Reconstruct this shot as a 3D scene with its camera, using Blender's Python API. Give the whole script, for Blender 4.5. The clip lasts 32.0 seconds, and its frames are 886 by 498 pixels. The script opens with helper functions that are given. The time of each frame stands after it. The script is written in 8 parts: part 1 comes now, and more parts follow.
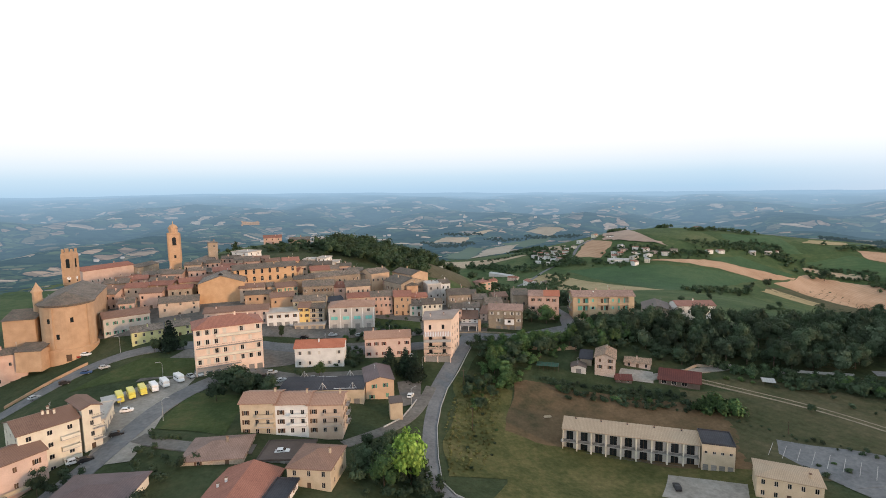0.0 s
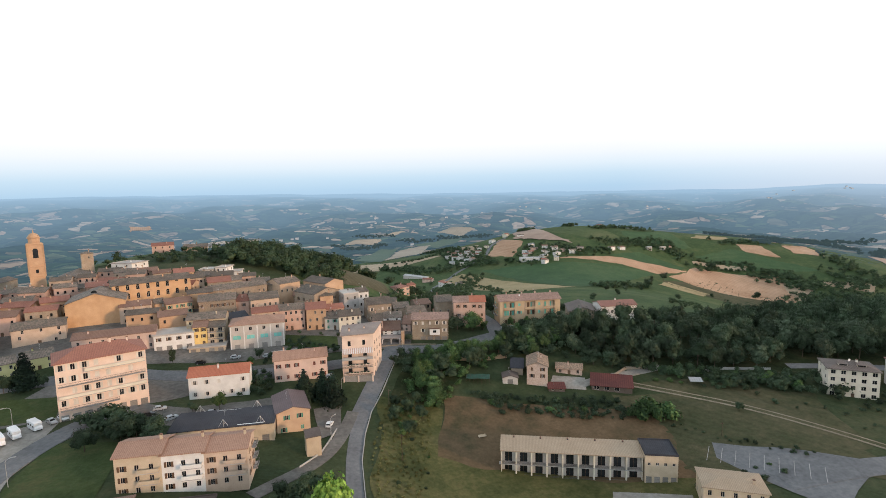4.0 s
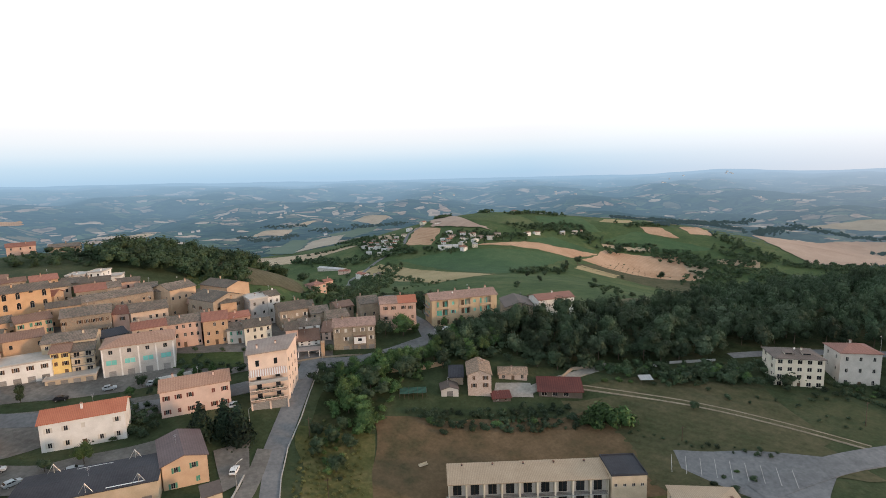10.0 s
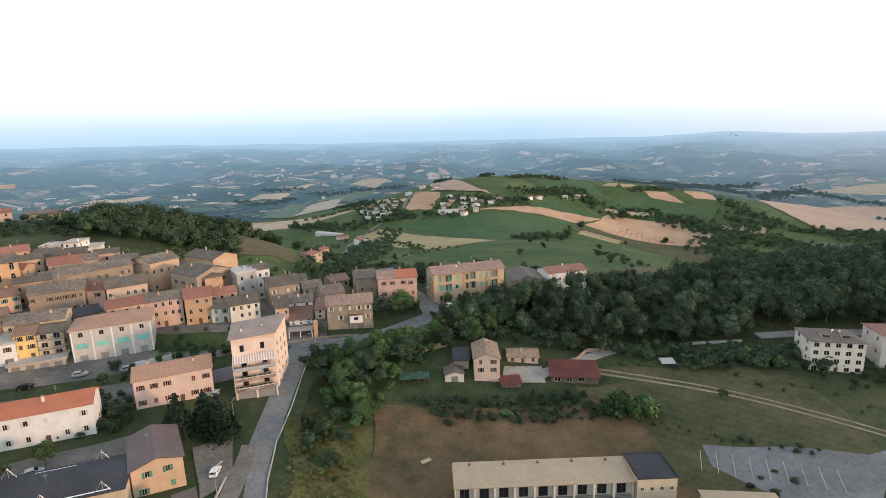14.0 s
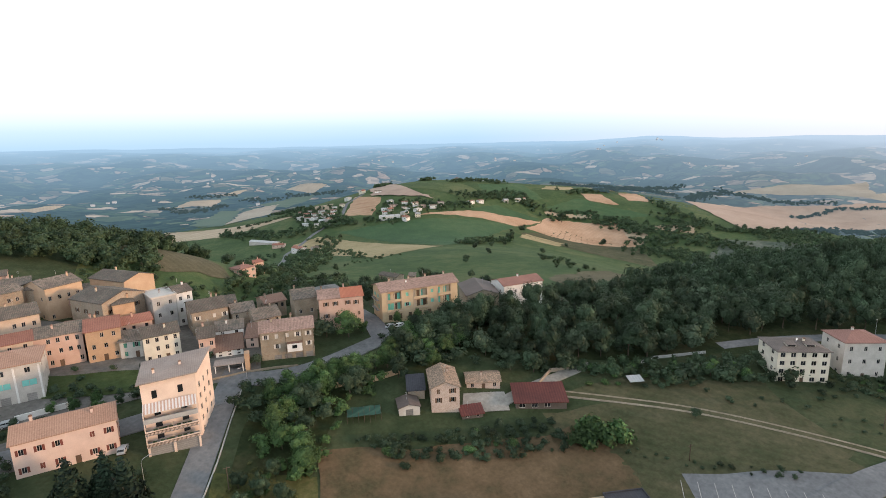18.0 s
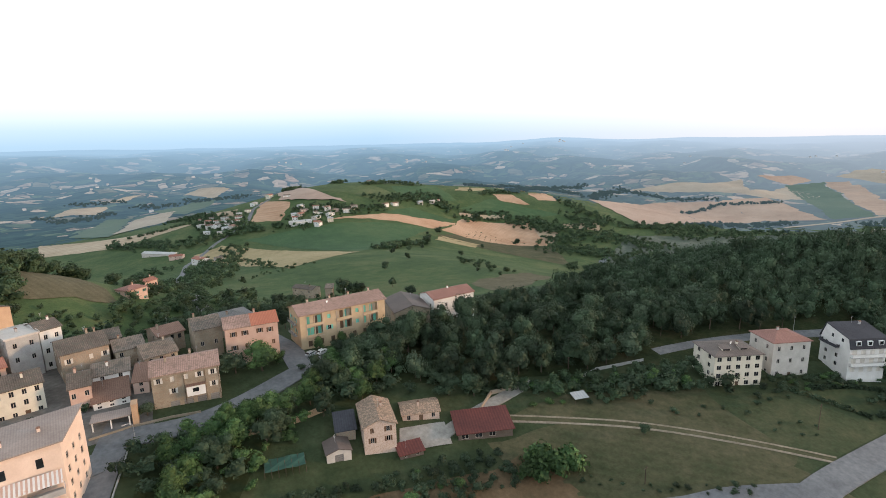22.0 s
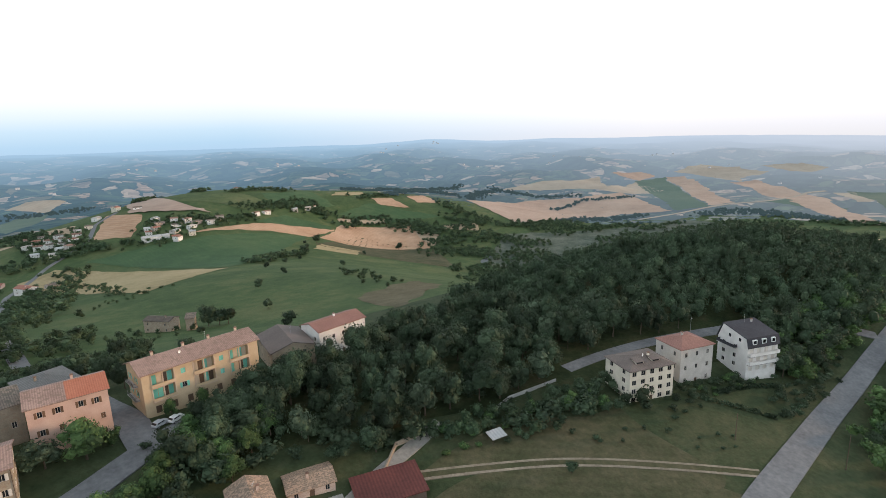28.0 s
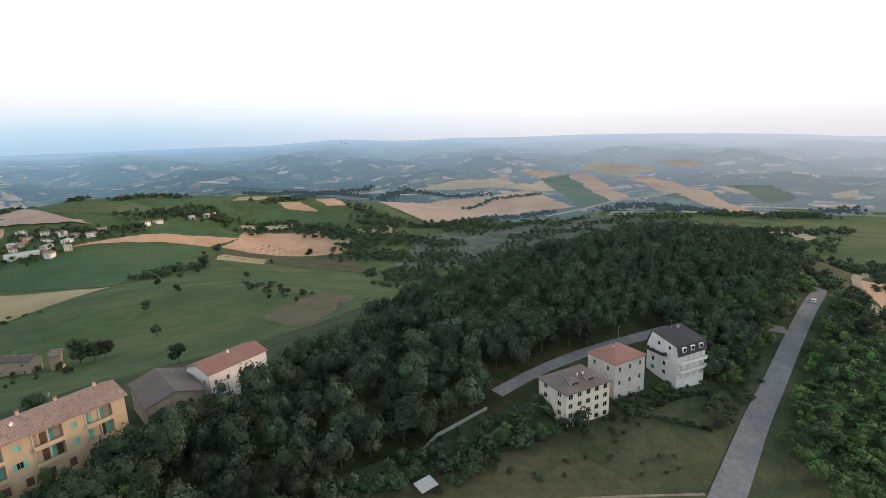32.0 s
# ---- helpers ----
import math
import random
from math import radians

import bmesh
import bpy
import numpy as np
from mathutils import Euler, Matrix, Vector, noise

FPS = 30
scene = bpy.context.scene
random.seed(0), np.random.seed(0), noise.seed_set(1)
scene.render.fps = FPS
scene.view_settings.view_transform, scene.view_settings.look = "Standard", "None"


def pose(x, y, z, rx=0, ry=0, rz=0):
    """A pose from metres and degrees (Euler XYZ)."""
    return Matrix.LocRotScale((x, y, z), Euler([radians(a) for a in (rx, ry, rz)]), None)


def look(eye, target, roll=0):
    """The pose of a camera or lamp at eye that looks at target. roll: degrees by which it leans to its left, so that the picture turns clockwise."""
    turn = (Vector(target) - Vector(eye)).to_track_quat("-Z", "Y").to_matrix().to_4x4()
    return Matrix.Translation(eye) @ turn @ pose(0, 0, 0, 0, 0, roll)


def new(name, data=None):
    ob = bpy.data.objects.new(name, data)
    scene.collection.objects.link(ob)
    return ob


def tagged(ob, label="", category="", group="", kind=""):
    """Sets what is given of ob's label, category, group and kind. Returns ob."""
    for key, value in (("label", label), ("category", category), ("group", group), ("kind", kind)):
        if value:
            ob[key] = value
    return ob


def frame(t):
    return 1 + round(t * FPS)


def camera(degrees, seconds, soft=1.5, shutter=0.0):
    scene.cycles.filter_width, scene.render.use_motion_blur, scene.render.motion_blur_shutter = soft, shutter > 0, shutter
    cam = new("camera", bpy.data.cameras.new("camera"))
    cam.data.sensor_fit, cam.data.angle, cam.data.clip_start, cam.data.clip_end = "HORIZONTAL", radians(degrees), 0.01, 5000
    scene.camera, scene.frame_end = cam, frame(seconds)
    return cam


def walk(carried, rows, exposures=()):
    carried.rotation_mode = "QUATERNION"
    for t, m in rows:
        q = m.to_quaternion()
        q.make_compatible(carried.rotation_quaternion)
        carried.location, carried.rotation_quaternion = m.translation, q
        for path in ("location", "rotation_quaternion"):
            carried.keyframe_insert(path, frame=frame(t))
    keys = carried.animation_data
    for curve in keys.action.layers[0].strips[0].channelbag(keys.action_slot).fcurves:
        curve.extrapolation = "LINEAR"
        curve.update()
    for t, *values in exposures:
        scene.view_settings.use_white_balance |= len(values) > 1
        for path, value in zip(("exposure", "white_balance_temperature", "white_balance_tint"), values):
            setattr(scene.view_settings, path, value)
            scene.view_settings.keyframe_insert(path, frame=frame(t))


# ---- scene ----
# the flight: seconds, eye, yaw, pitch and lean in degrees
PATH = [
    (0, 1.02, 0.04, 75.36, -0.69, -6.52, -1.00),
    (1, 0.29, 4.83, 75.23, -5.70, -6.45, -1.18),
    (2, -0.69, 9.89, 75.60, -8.39, -6.60, -1.15),
    (2.5, -1.00, 12.58, 75.61, -8.86, -6.64, -1.12),
    (4.5, -2.15, 23.01, 74.89, -11.80, -6.57, -1.34),
    (5, -2.50, 25.56, 74.67, -13.61, -6.54, -1.40),
    (6, -2.34, 30.43, 74.53, -16.65, -6.56, -1.52),
    (7, -2.08, 35.36, 74.53, -18.61, -6.58, -1.61),
    (8, -1.76, 40.31, 74.88, -19.44, -6.70, -1.61),
    (9, -0.74, 45.00, 74.63, -19.69, -6.68, -1.62),
    (9.5, -0.59, 47.67, 74.67, -19.84, -7.35, -1.64),
    (10, -0.01, 50.08, 74.74, -19.88, -8.24, -1.65),
    (10.5, 0.66, 52.45, 74.73, -19.88, -9.02, -1.66),
    (11, 1.40, 54.95, 74.77, -19.84, -9.79, -1.66),
    (11.5, 2.09, 57.31, 74.78, -19.84, -10.50, -1.67),
    (12, 2.75, 59.78, 74.66, -19.84, -11.20, -1.63),
    (12.5, 3.28, 62.08, 74.67, -19.88, -11.88, -1.62),
    (13, 3.84, 64.51, 74.62, -19.89, -12.29, -1.59),
    (13.5, 4.46, 66.64, 74.85, -19.84, -12.29, -1.59),
    (15.5, 6.94, 75.70, 74.04, -20.53, -12.12, -1.63),
    (16, 7.39, 78.12, 73.99, -21.86, -12.06, -1.59),
    (17, 8.24, 82.71, 74.39, -24.44, -12.00, -1.52),
    (18, 9.04, 87.30, 74.66, -26.53, -12.03, -1.51),
    (19, 9.60, 92.12, 74.67, -28.81, -12.07, -1.43),
    (20, 10.69, 96.45, 74.89, -31.36, -12.08, -1.35),
    (21, 11.94, 100.90, 75.03, -33.84, -12.07, -1.38),
    (22, 13.78, 105.20, 75.30, -36.24, -12.14, -1.42),
    (23, 15.73, 109.16, 75.40, -38.79, -12.18, -1.53),
    (24, 17.52, 113.03, 75.31, -40.78, -12.15, -1.51),
    (24.5, 18.76, 114.91, 75.42, -41.31, -12.20, -1.61),
    (26.5, 23.98, 122.13, 75.43, -45.00, -12.24, -1.67),
    (27, 25.62, 123.76, 75.43, -46.49, -12.24, -1.77),
    (28, 28.67, 127.21, 75.64, -49.67, -12.27, -1.81),
    (29, 32.11, 130.32, 75.93, -52.79, -12.33, -1.92),
    (30, 36.50, 133.62, 75.98, -55.55, -12.41, -1.96),
    (31, 40.54, 136.60, 76.30, -57.54, -12.54, -2.05),
    (32, 44.67, 139.67, 76.52, -59.34, -12.60, -2.11),
]
cam = camera(80.82, 32.0, soft=0.9)
walk(cam, [(t, pose(x, y, z, 90 + pitch, 0, yaw) @ pose(0, 0, 0, 0, 0, lean)) for t, x, y, z, yaw, pitch, lean in PATH],
     [(t, stops, 6200, 6) for t, stops in ((0, 0.06), (9, 0.02), (11, 0.0), (13, 0.16), (18, 0.28), (23, 0.24), (28, 0.14), (32, 0.04))])


# ---- light ----
SUN_AZ, SUN_EL = 128.0, 7.0  # degrees from the flight's first heading to the right, and above the horizon
sun_dir = Vector((math.sin(radians(SUN_AZ)) * math.cos(radians(SUN_EL)), math.cos(radians(SUN_AZ)) * math.cos(radians(SUN_EL)), math.sin(radians(SUN_EL))))
sun_data = bpy.data.lights.new("sun", "SUN")
sun_data.energy, sun_data.angle, sun_data.color = 2.6, radians(6.0), (1.0, 0.60, 0.34)
sun_ob = new("sun", sun_data)
sun_ob.matrix_world = look(sun_dir * 500, (0, 0, 0))

world = bpy.data.worlds.new("dusk_sky")
scene.world = world
world.use_nodes = True
wn, wl = world.node_tree.nodes, world.node_tree.links
wn.clear()
w_out = wn.new("ShaderNodeOutputWorld")
w_bg = wn.new("ShaderNodeBackground")
w_sky = wn.new("ShaderNodeTexSky")
w_sky.sky_type, w_sky.sun_disc = "NISHITA", False
w_sky.sun_elevation, w_sky.sun_rotation = radians(SUN_EL), radians(SUN_AZ)
w_sky.air_density, w_sky.dust_density = 1.0, 2.0
w_gain = wn.new("ShaderNodeVectorMath")
w_gain.operation = "SCALE"
w_gain.inputs["Scale"].default_value = 0.10
w_geo = wn.new("ShaderNodeTexCoord")
w_sep = wn.new("ShaderNodeSeparateXYZ")
w_map = wn.new("ShaderNodeMapRange")
w_map.inputs["From Min"].default_value, w_map.inputs["From Max"].default_value = -0.02, 0.22
w_ramp = wn.new("ShaderNodeValToRGB")
# the haze layer low in the evening sky: blue at the horizon, a rosy seam, then bright thin cloud
stops = w_ramp.color_ramp
stops.elements[0].position, stops.elements[0].color = 0.0, (0.47, 0.62, 0.80, 1)
stops.elements[1].position, stops.elements[1].color = 1.0, (1.28, 1.36, 1.46, 1)
for at, colour in ((0.085, (0.51, 0.68, 0.85, 1)), (0.18, (0.64, 0.78, 0.91, 1)), (0.26, (0.82, 0.885, 0.96, 1)), (0.34, (0.96, 0.955, 0.985, 1)), (0.42, (1.05, 1.0, 1.01, 1)), (0.54, (1.2, 1.18, 1.19, 1))):
    stops.elements.new(at).color = colour
w_mix = wn.new("ShaderNodeMix")
w_mix.data_type = "RGBA"
w_mix.inputs["Factor"].default_value = 0.95
wl.new(w_geo.outputs["Generated"], w_sep.inputs[0])
wl.new(w_sep.outputs["Z"], w_map.inputs["Value"])
wl.new(w_map.outputs["Result"], w_ramp.inputs["Fac"])
wl.new(w_sky.outputs["Color"], w_gain.inputs[0])
wl.new(w_gain.outputs["Vector"], w_mix.inputs["A"])
# toward the sun the haze layer is pale and rosy instead of blue
w_warm = wn.new("ShaderNodeValToRGB")
warm_stops = w_warm.color_ramp
warm_stops.elements[0].position, warm_stops.elements[0].color = 0.0, (0.85, 0.80, 0.82, 1)
warm_stops.elements[1].position, warm_stops.elements[1].color = 1.0, (1.28, 1.36, 1.46, 1)
for at, colour in ((0.085, (0.92, 0.87, 0.90, 1)), (0.22, (1.08, 1.01, 1.02, 1)), (0.40, (1.24, 1.22, 1.23, 1))):
    warm_stops.elements.new(at).color = colour
w_dot = wn.new("ShaderNodeVectorMath")
w_dot.operation = "DOT_PRODUCT"
w_dot.inputs[1].default_value = (math.sin(radians(SUN_AZ)), math.cos(radians(SUN_AZ)), 0)
w_side = wn.new("ShaderNodeMapRange")
w_side.inputs["From Min"].default_value, w_side.inputs["From Max"].default_value = -0.15, 0.55
w_turn = wn.new("ShaderNodeMix")
w_turn.data_type = "RGBA"
wl.new(w_geo.outputs["Generated"], w_dot.inputs[0])
wl.new(w_dot.outputs["Value"], w_side.inputs["Value"])
wl.new(w_side.outputs["Result"], w_turn.inputs["Factor"])
wl.new(w_map.outputs["Result"], w_warm.inputs["Fac"])
wl.new(w_ramp.outputs["Color"], w_turn.inputs["A"])
wl.new(w_warm.outputs["Color"], w_turn.inputs["B"])
wl.new(w_turn.outputs["Result"], w_mix.inputs["B"])
# overhead the evening sky is dimmer than over the horizon
w_high = wn.new("ShaderNodeMapRange")
w_high.inputs["From Min"].default_value, w_high.inputs["From Max"].default_value = 0.36, 0.95
w_high.inputs["To Min"].default_value, w_high.inputs["To Max"].default_value = 1.0, 0.42
w_dim = wn.new("ShaderNodeVectorMath")
w_dim.operation = "SCALE"
wl.new(w_sep.outputs["Z"], w_high.inputs["Value"])
wl.new(w_mix.outputs["Result"], w_dim.inputs[0])
wl.new(w_high.outputs["Result"], w_dim.inputs["Scale"])
wl.new(w_dim.outputs["Vector"], w_bg.inputs["Color"])
w_bg.inputs["Strength"].default_value = 1.0
wl.new(w_bg.outputs["Background"], w_out.inputs["Surface"])


# ---- materials ----
def material(name, low, high, rough=0.85, grain=4.0, stain=0.35, bump=0.2, mid=None, metal=0.0, vary=0.25, bands=None, speck=None):
    """A weathered surface: two colours mixed by grain and by broad stains, each object a little different."""
    m = bpy.data.materials.new(name)
    m.use_nodes = True
    n, k = m.node_tree.nodes, m.node_tree.links
    bsdf = n["Principled BSDF"]
    bsdf.inputs["Roughness"].default_value = rough
    bsdf.inputs["Metallic"].default_value = metal
    bsdf.inputs["Specular IOR Level"].default_value = 0.25
    co = n.new("ShaderNodeTexCoord")
    info = n.new("ShaderNodeObjectInfo")
    shift = n.new("ShaderNodeVectorMath")
    shift.operation = "MULTIPLY_ADD"
    shift.inputs[1].default_value = (1, 1, 1)
    jump = n.new("ShaderNodeCombineXYZ")
    ten = n.new("ShaderNodeMath")
    ten.operation = "MULTIPLY"
    ten.inputs[1].default_value = 37.0
    k.new(info.outputs["Random"], ten.inputs[0])
    for axis in "XYZ":
        k.new(ten.outputs[0], jump.inputs[axis])
    k.new(co.outputs["Object"], shift.inputs[0])
    k.new(jump.outputs[0], shift.inputs[2])
    fine = n.new("ShaderNodeTexNoise")
    fine.inputs["Scale"].default_value, fine.inputs["Detail"].default_value, fine.inputs["Roughness"].default_value = grain, 6.0, 0.65
    broad = n.new("ShaderNodeTexNoise")
    broad.inputs["Scale"].default_value, broad.inputs["Detail"].default_value = grain * 0.09, 4.0
    k.new(shift.outputs[0], fine.inputs["Vector"])
    k.new(shift.outputs[0], broad.inputs["Vector"])
    blend = n.new("ShaderNodeMix")
    blend.data_type = "FLOAT"
    blend.inputs["Factor"].default_value = stain
    k.new(fine.outputs["Fac"], blend.inputs["A"])
    k.new(broad.outputs["Fac"], blend.inputs["B"])
    ramp = n.new("ShaderNodeValToRGB")
    ramp.color_ramp.elements[0].position, ramp.color_ramp.elements[0].color = 0.34, (*low, 1)
    ramp.color_ramp.elements[1].position, ramp.color_ramp.elements[1].color = 0.68, (*high, 1)
    if mid:
        ramp.color_ramp.elements.new(0.5).color = (*mid, 1)
    k.new(blend.outputs[0], ramp.inputs["Fac"])
    colour = ramp.outputs["Color"]
    hsv = n.new("ShaderNodeHueSaturation")
    value = n.new("ShaderNodeMapRange")
    value.inputs["To Min"].default_value, value.inputs["To Max"].default_value = 1 - vary, 1 + vary
    k.new(info.outputs["Random"], value.inputs["Value"])
    k.new(value.outputs["Result"], hsv.inputs["Value"])
    k.new(colour, hsv.inputs["Color"])
    colour = hsv.outputs["Color"]
    height = fine.outputs["Fac"]
    if bands:  # courses or tile rows: (axis, period in metres, depth of the joint's tone)
        axis, period, tone = bands
        sep = n.new("ShaderNodeSeparateXYZ")
        k.new(co.outputs["Object"], sep.inputs[0])
        wave = n.new("ShaderNodeMath")
        wave.operation = "MULTIPLY"
        wave.inputs[1].default_value = 2 * math.pi / period
        k.new(sep.outputs[axis], wave.inputs[0])
        sine = n.new("ShaderNodeMath")
        sine.operation = "SINE"
        k.new(wave.outputs[0], sine.inputs[0])
        span = n.new("ShaderNodeMapRange")
        span.inputs["From Min"].default_value = -1
        span.inputs["To Min"].default_value = 1 - tone
        k.new(sine.outputs[0], span.inputs["Value"])
        dark = n.new("ShaderNodeMix")
        dark.data_type, dark.blend_type = "RGBA", "MULTIPLY"
        dark.inputs["Factor"].default_value = 1.0
        k.new(colour, dark.inputs["A"])
        k.new(span.outputs["Result"], dark.inputs["B"])
        colour = dark.outputs["Result"]
    if speck:  # scattered single tiles or stones of another colour: (size in metres, colour, share)
        size, tone, share = speck
        cell = n.new("ShaderNodeTexVoronoi")
        cell.inputs["Scale"].default_value = 1 / size
        k.new(shift.outputs[0], cell.inputs["Vector"])
        cut = n.new("ShaderNodeSeparateColor")
        k.new(cell.outputs["Color"], cut.inputs[0])
        less = n.new("ShaderNodeMath")
        less.operation = "LESS_THAN"
        less.inputs[1].default_value = share
        k.new(cut.outputs[0], less.inputs[0])
        part_mix = n.new("ShaderNodeMath")
        part_mix.operation = "MULTIPLY"
        part_mix.inputs[1].default_value = 0.7
        k.new(less.outputs[0], part_mix.inputs[0])
        over = n.new("ShaderNodeMix")
        over.data_type = "RGBA"
        k.new(part_mix.outputs[0], over.inputs["Factor"])
        k.new(colour, over.inputs["A"])
        over.inputs["B"].default_value = (*tone, 1)
        colour = over.outputs["Result"]
    k.new(colour, bsdf.inputs["Base Color"])
    if bump:
        b = n.new("ShaderNodeBump")
        b.inputs["Strength"].default_value, b.inputs["Distance"].default_value = bump, 0.08
        k.new(height, b.inputs["Height"])
        k.new(b.outputs[0], bsdf.inputs["Normal"])
    return m


WALL = {
    "greystone": material("weathered_stone", (0.20, 0.165, 0.12), (0.37, 0.305, 0.23), stain=0.6, speck=(0.4, (0.27, 0.20, 0.14), 0.18), vary=0.08),
    "stone": material("old_stone", (0.25, 0.20, 0.15), (0.46, 0.385, 0.30), speck=(0.4, (0.33, 0.235, 0.165), 0.18)),
    "pinkstone": material("pink_stone", (0.40, 0.30, 0.25), (0.60, 0.48, 0.40), speck=(0.22, (0.40, 0.29, 0.22), 0.16), vary=0.08),
    "brick": material("old_brick", (0.38, 0.245, 0.150), (0.54, 0.365, 0.235), stain=0.5, bump=0.4, vary=0.08, bands=("Z", 0.3, 0.06)),
    "white": material("white_plaster", (0.58, 0.56, 0.53), (0.76, 0.74, 0.71), stain=0.6, vary=0.06),
    # ochre brick made more orange, so evening sunlight is part of its colour
    "gold": material("sun_tinted_brick", (0.46, 0.285, 0.155), (0.60, 0.395, 0.235), stain=0.6, vary=0.05),
    # boards darkened in colour for the shade inside an open shed
    "shed": material("shade_dark_boards", (0.075, 0.062, 0.052), (0.14, 0.118, 0.10), stain=0.5, vary=0.08),
    "blush": material("blush_plaster", (0.60, 0.46, 0.375), (0.75, 0.60, 0.495), stain=0.6, vary=0.04),
    "cream": material("cream_plaster", (0.55, 0.50, 0.41), (0.70, 0.65, 0.54), stain=0.6, vary=0.06),
    "pink": material("pink_plaster", (0.50, 0.365, 0.305), (0.63, 0.47, 0.395), stain=0.6, vary=0.08),
    "rose": material("rose_plaster", (0.45, 0.295, 0.235), (0.58, 0.41, 0.33), stain=0.6, vary=0.10),
    "peach": material("peach_plaster", (0.43, 0.325, 0.245), (0.58, 0.455, 0.355), stain=0.6, vary=0.10),
    "orange": material("orange_plaster", (0.46, 0.315, 0.21), (0.6, 0.435, 0.3), stain=0.6, vary=0.08),
    "ochre": material("ochre_plaster", (0.41, 0.31, 0.195), (0.52, 0.40, 0.265), stain=0.6, vary=0.06),
    "yellow": material("yellow_plaster", (0.60, 0.44, 0.16), (0.74, 0.56, 0.24), stain=0.6, vary=0.06),
    "lime": material("lime_plaster", (0.44, 0.42, 0.20), (0.58, 0.55, 0.29), stain=0.6, vary=0.06),
    "tan": material("tan_plaster", (0.42, 0.34, 0.24), (0.56, 0.46, 0.34), stain=0.6, vary=0.08),
    "grey": material("grey_plaster", (0.38, 0.35, 0.31), (0.54, 0.50, 0.46), stain=0.6, vary=0.10),
    "concrete": material("concrete", (0.30, 0.29, 0.28), (0.46, 0.45, 0.43), stain=0.6, vary=0.08),
}
ROOF = {
    "old": material("old_tiles", (0.095, 0.078, 0.066), (0.275, 0.215, 0.172), grain=2.2, stain=0.45, bump=0.8, vary=0.25, bands=("X", 0.46, 0.3), speck=(0.75, (0.10, 0.092, 0.072), 0.26)),
    "oldtile": material("patched_tiles", (0.13, 0.1, 0.075), (0.38, 0.28, 0.205), grain=2.2, stain=0.3, bump=0.6, vary=0.1, bands=("Y", 0.5, 0.3), speck=(0.34, (0.40, 0.27, 0.19), 0.34)),
    "red": material("red_tiles", (0.23, 0.10, 0.073), (0.37, 0.172, 0.125), grain=2.5, stain=0.3, bump=0.5, vary=0.15, bands=("X", 0.46, 0.2)),
    "pinkish": material("pinkish_tiles", (0.28, 0.165, 0.12), (0.43, 0.27, 0.195), grain=2.5, stain=0.3, bump=0.5, vary=0.06, bands=("X", 0.46, 0.2)),
    "sand": material("sand_tiles", (0.35, 0.265, 0.185), (0.50, 0.39, 0.28), grain=2.5, stain=0.3, bump=0.5, vary=0.06, bands=("X", 0.46, 0.2)),
    "brown": material("brown_tiles", (0.17, 0.10, 0.075), (0.29, 0.18, 0.135), grain=2.5, stain=0.3, bump=0.5, vary=0.15, bands=("X", 0.46, 0.2)),
    "slate": material("grey_tiles", (0.13, 0.125, 0.12), (0.26, 0.25, 0.235), grain=2.5, stain=0.3, bump=0.5, vary=0.15, bands=("X", 0.46, 0.2)),
    "dark": material("dark_sheet", (0.036, 0.036, 0.044), (0.070, 0.070, 0.080), rough=0.85, grain=1.5, stain=0.5, bump=0.3, vary=0.05, bands=("X", 0.6, 0.15)),
    "plum": material("plum_sheet", (0.10, 0.07, 0.07), (0.17, 0.12, 0.12), rough=0.6, grain=1.5, stain=0.5, bump=0.3, vary=0.05, bands=("X", 0.6, 0.15)),
    "greyroof": material("brown_sheet", (0.085, 0.066, 0.058), (0.135, 0.106, 0.094), rough=0.7, grain=1.5, stain=0.5, bump=0.3, vary=0.05),
    "flat": material("flat_screed", (0.34, 0.31, 0.28), (0.52, 0.48, 0.44), rough=0.9, grain=1.2, stain=0.6, bump=0.1, vary=0.1),
    "taupe": material("taupe_sheet", (0.24, 0.19, 0.165), (0.36, 0.295, 0.26), rough=0.8, grain=2, stain=0.5, bump=0.3, vary=0.05, bands=("X", 0.46, 0.12)),
    "pinkold": material("worn_pink_tiles", (0.23, 0.15, 0.122), (0.44, 0.295, 0.24), grain=2.2, stain=0.45, bump=0.7, vary=0.05, bands=("X", 0.46, 0.25), speck=(0.6, (0.20, 0.14, 0.11), 0.2)),
    "slatebrown": material("grey_brown_tiles", (0.11, 0.09, 0.08), (0.21, 0.17, 0.15), grain=2.5, stain=0.4, bump=0.5, vary=0.05, bands=("X", 0.46, 0.2)),
    "brightred": material("bright_red_tiles", (0.34, 0.115, 0.07), (0.48, 0.19, 0.115), grain=2.5, stain=0.35, bump=0.5, vary=0.04, bands=("X", 0.46, 0.2)),
    "plumtile": material("plum_tiles", (0.18, 0.125, 0.105), (0.33, 0.235, 0.20), grain=2.5, stain=0.4, bump=0.5, vary=0.1, bands=("X", 0.46, 0.2)),
    "dullred": material("dull_red_tiles", (0.225, 0.115, 0.092), (0.345, 0.185, 0.15), grain=2.5, stain=0.35, bump=0.5, vary=0.04, bands=("X", 0.46, 0.2)),
    "rust": material("rusty_sheet", (0.085, 0.030, 0.027), (0.175, 0.055, 0.045), rough=0.7, grain=1.5, stain=0.5, bump=0.3, vary=0.05, bands=("X", 0.8, 0.25)),
    "grey": material("pale_sheet", (0.34, 0.34, 0.34), (0.48, 0.48, 0.47), rough=0.6, grain=1.5, stain=0.5, bump=0.2, vary=0.08, bands=("X", 0.9, 0.15)),
}
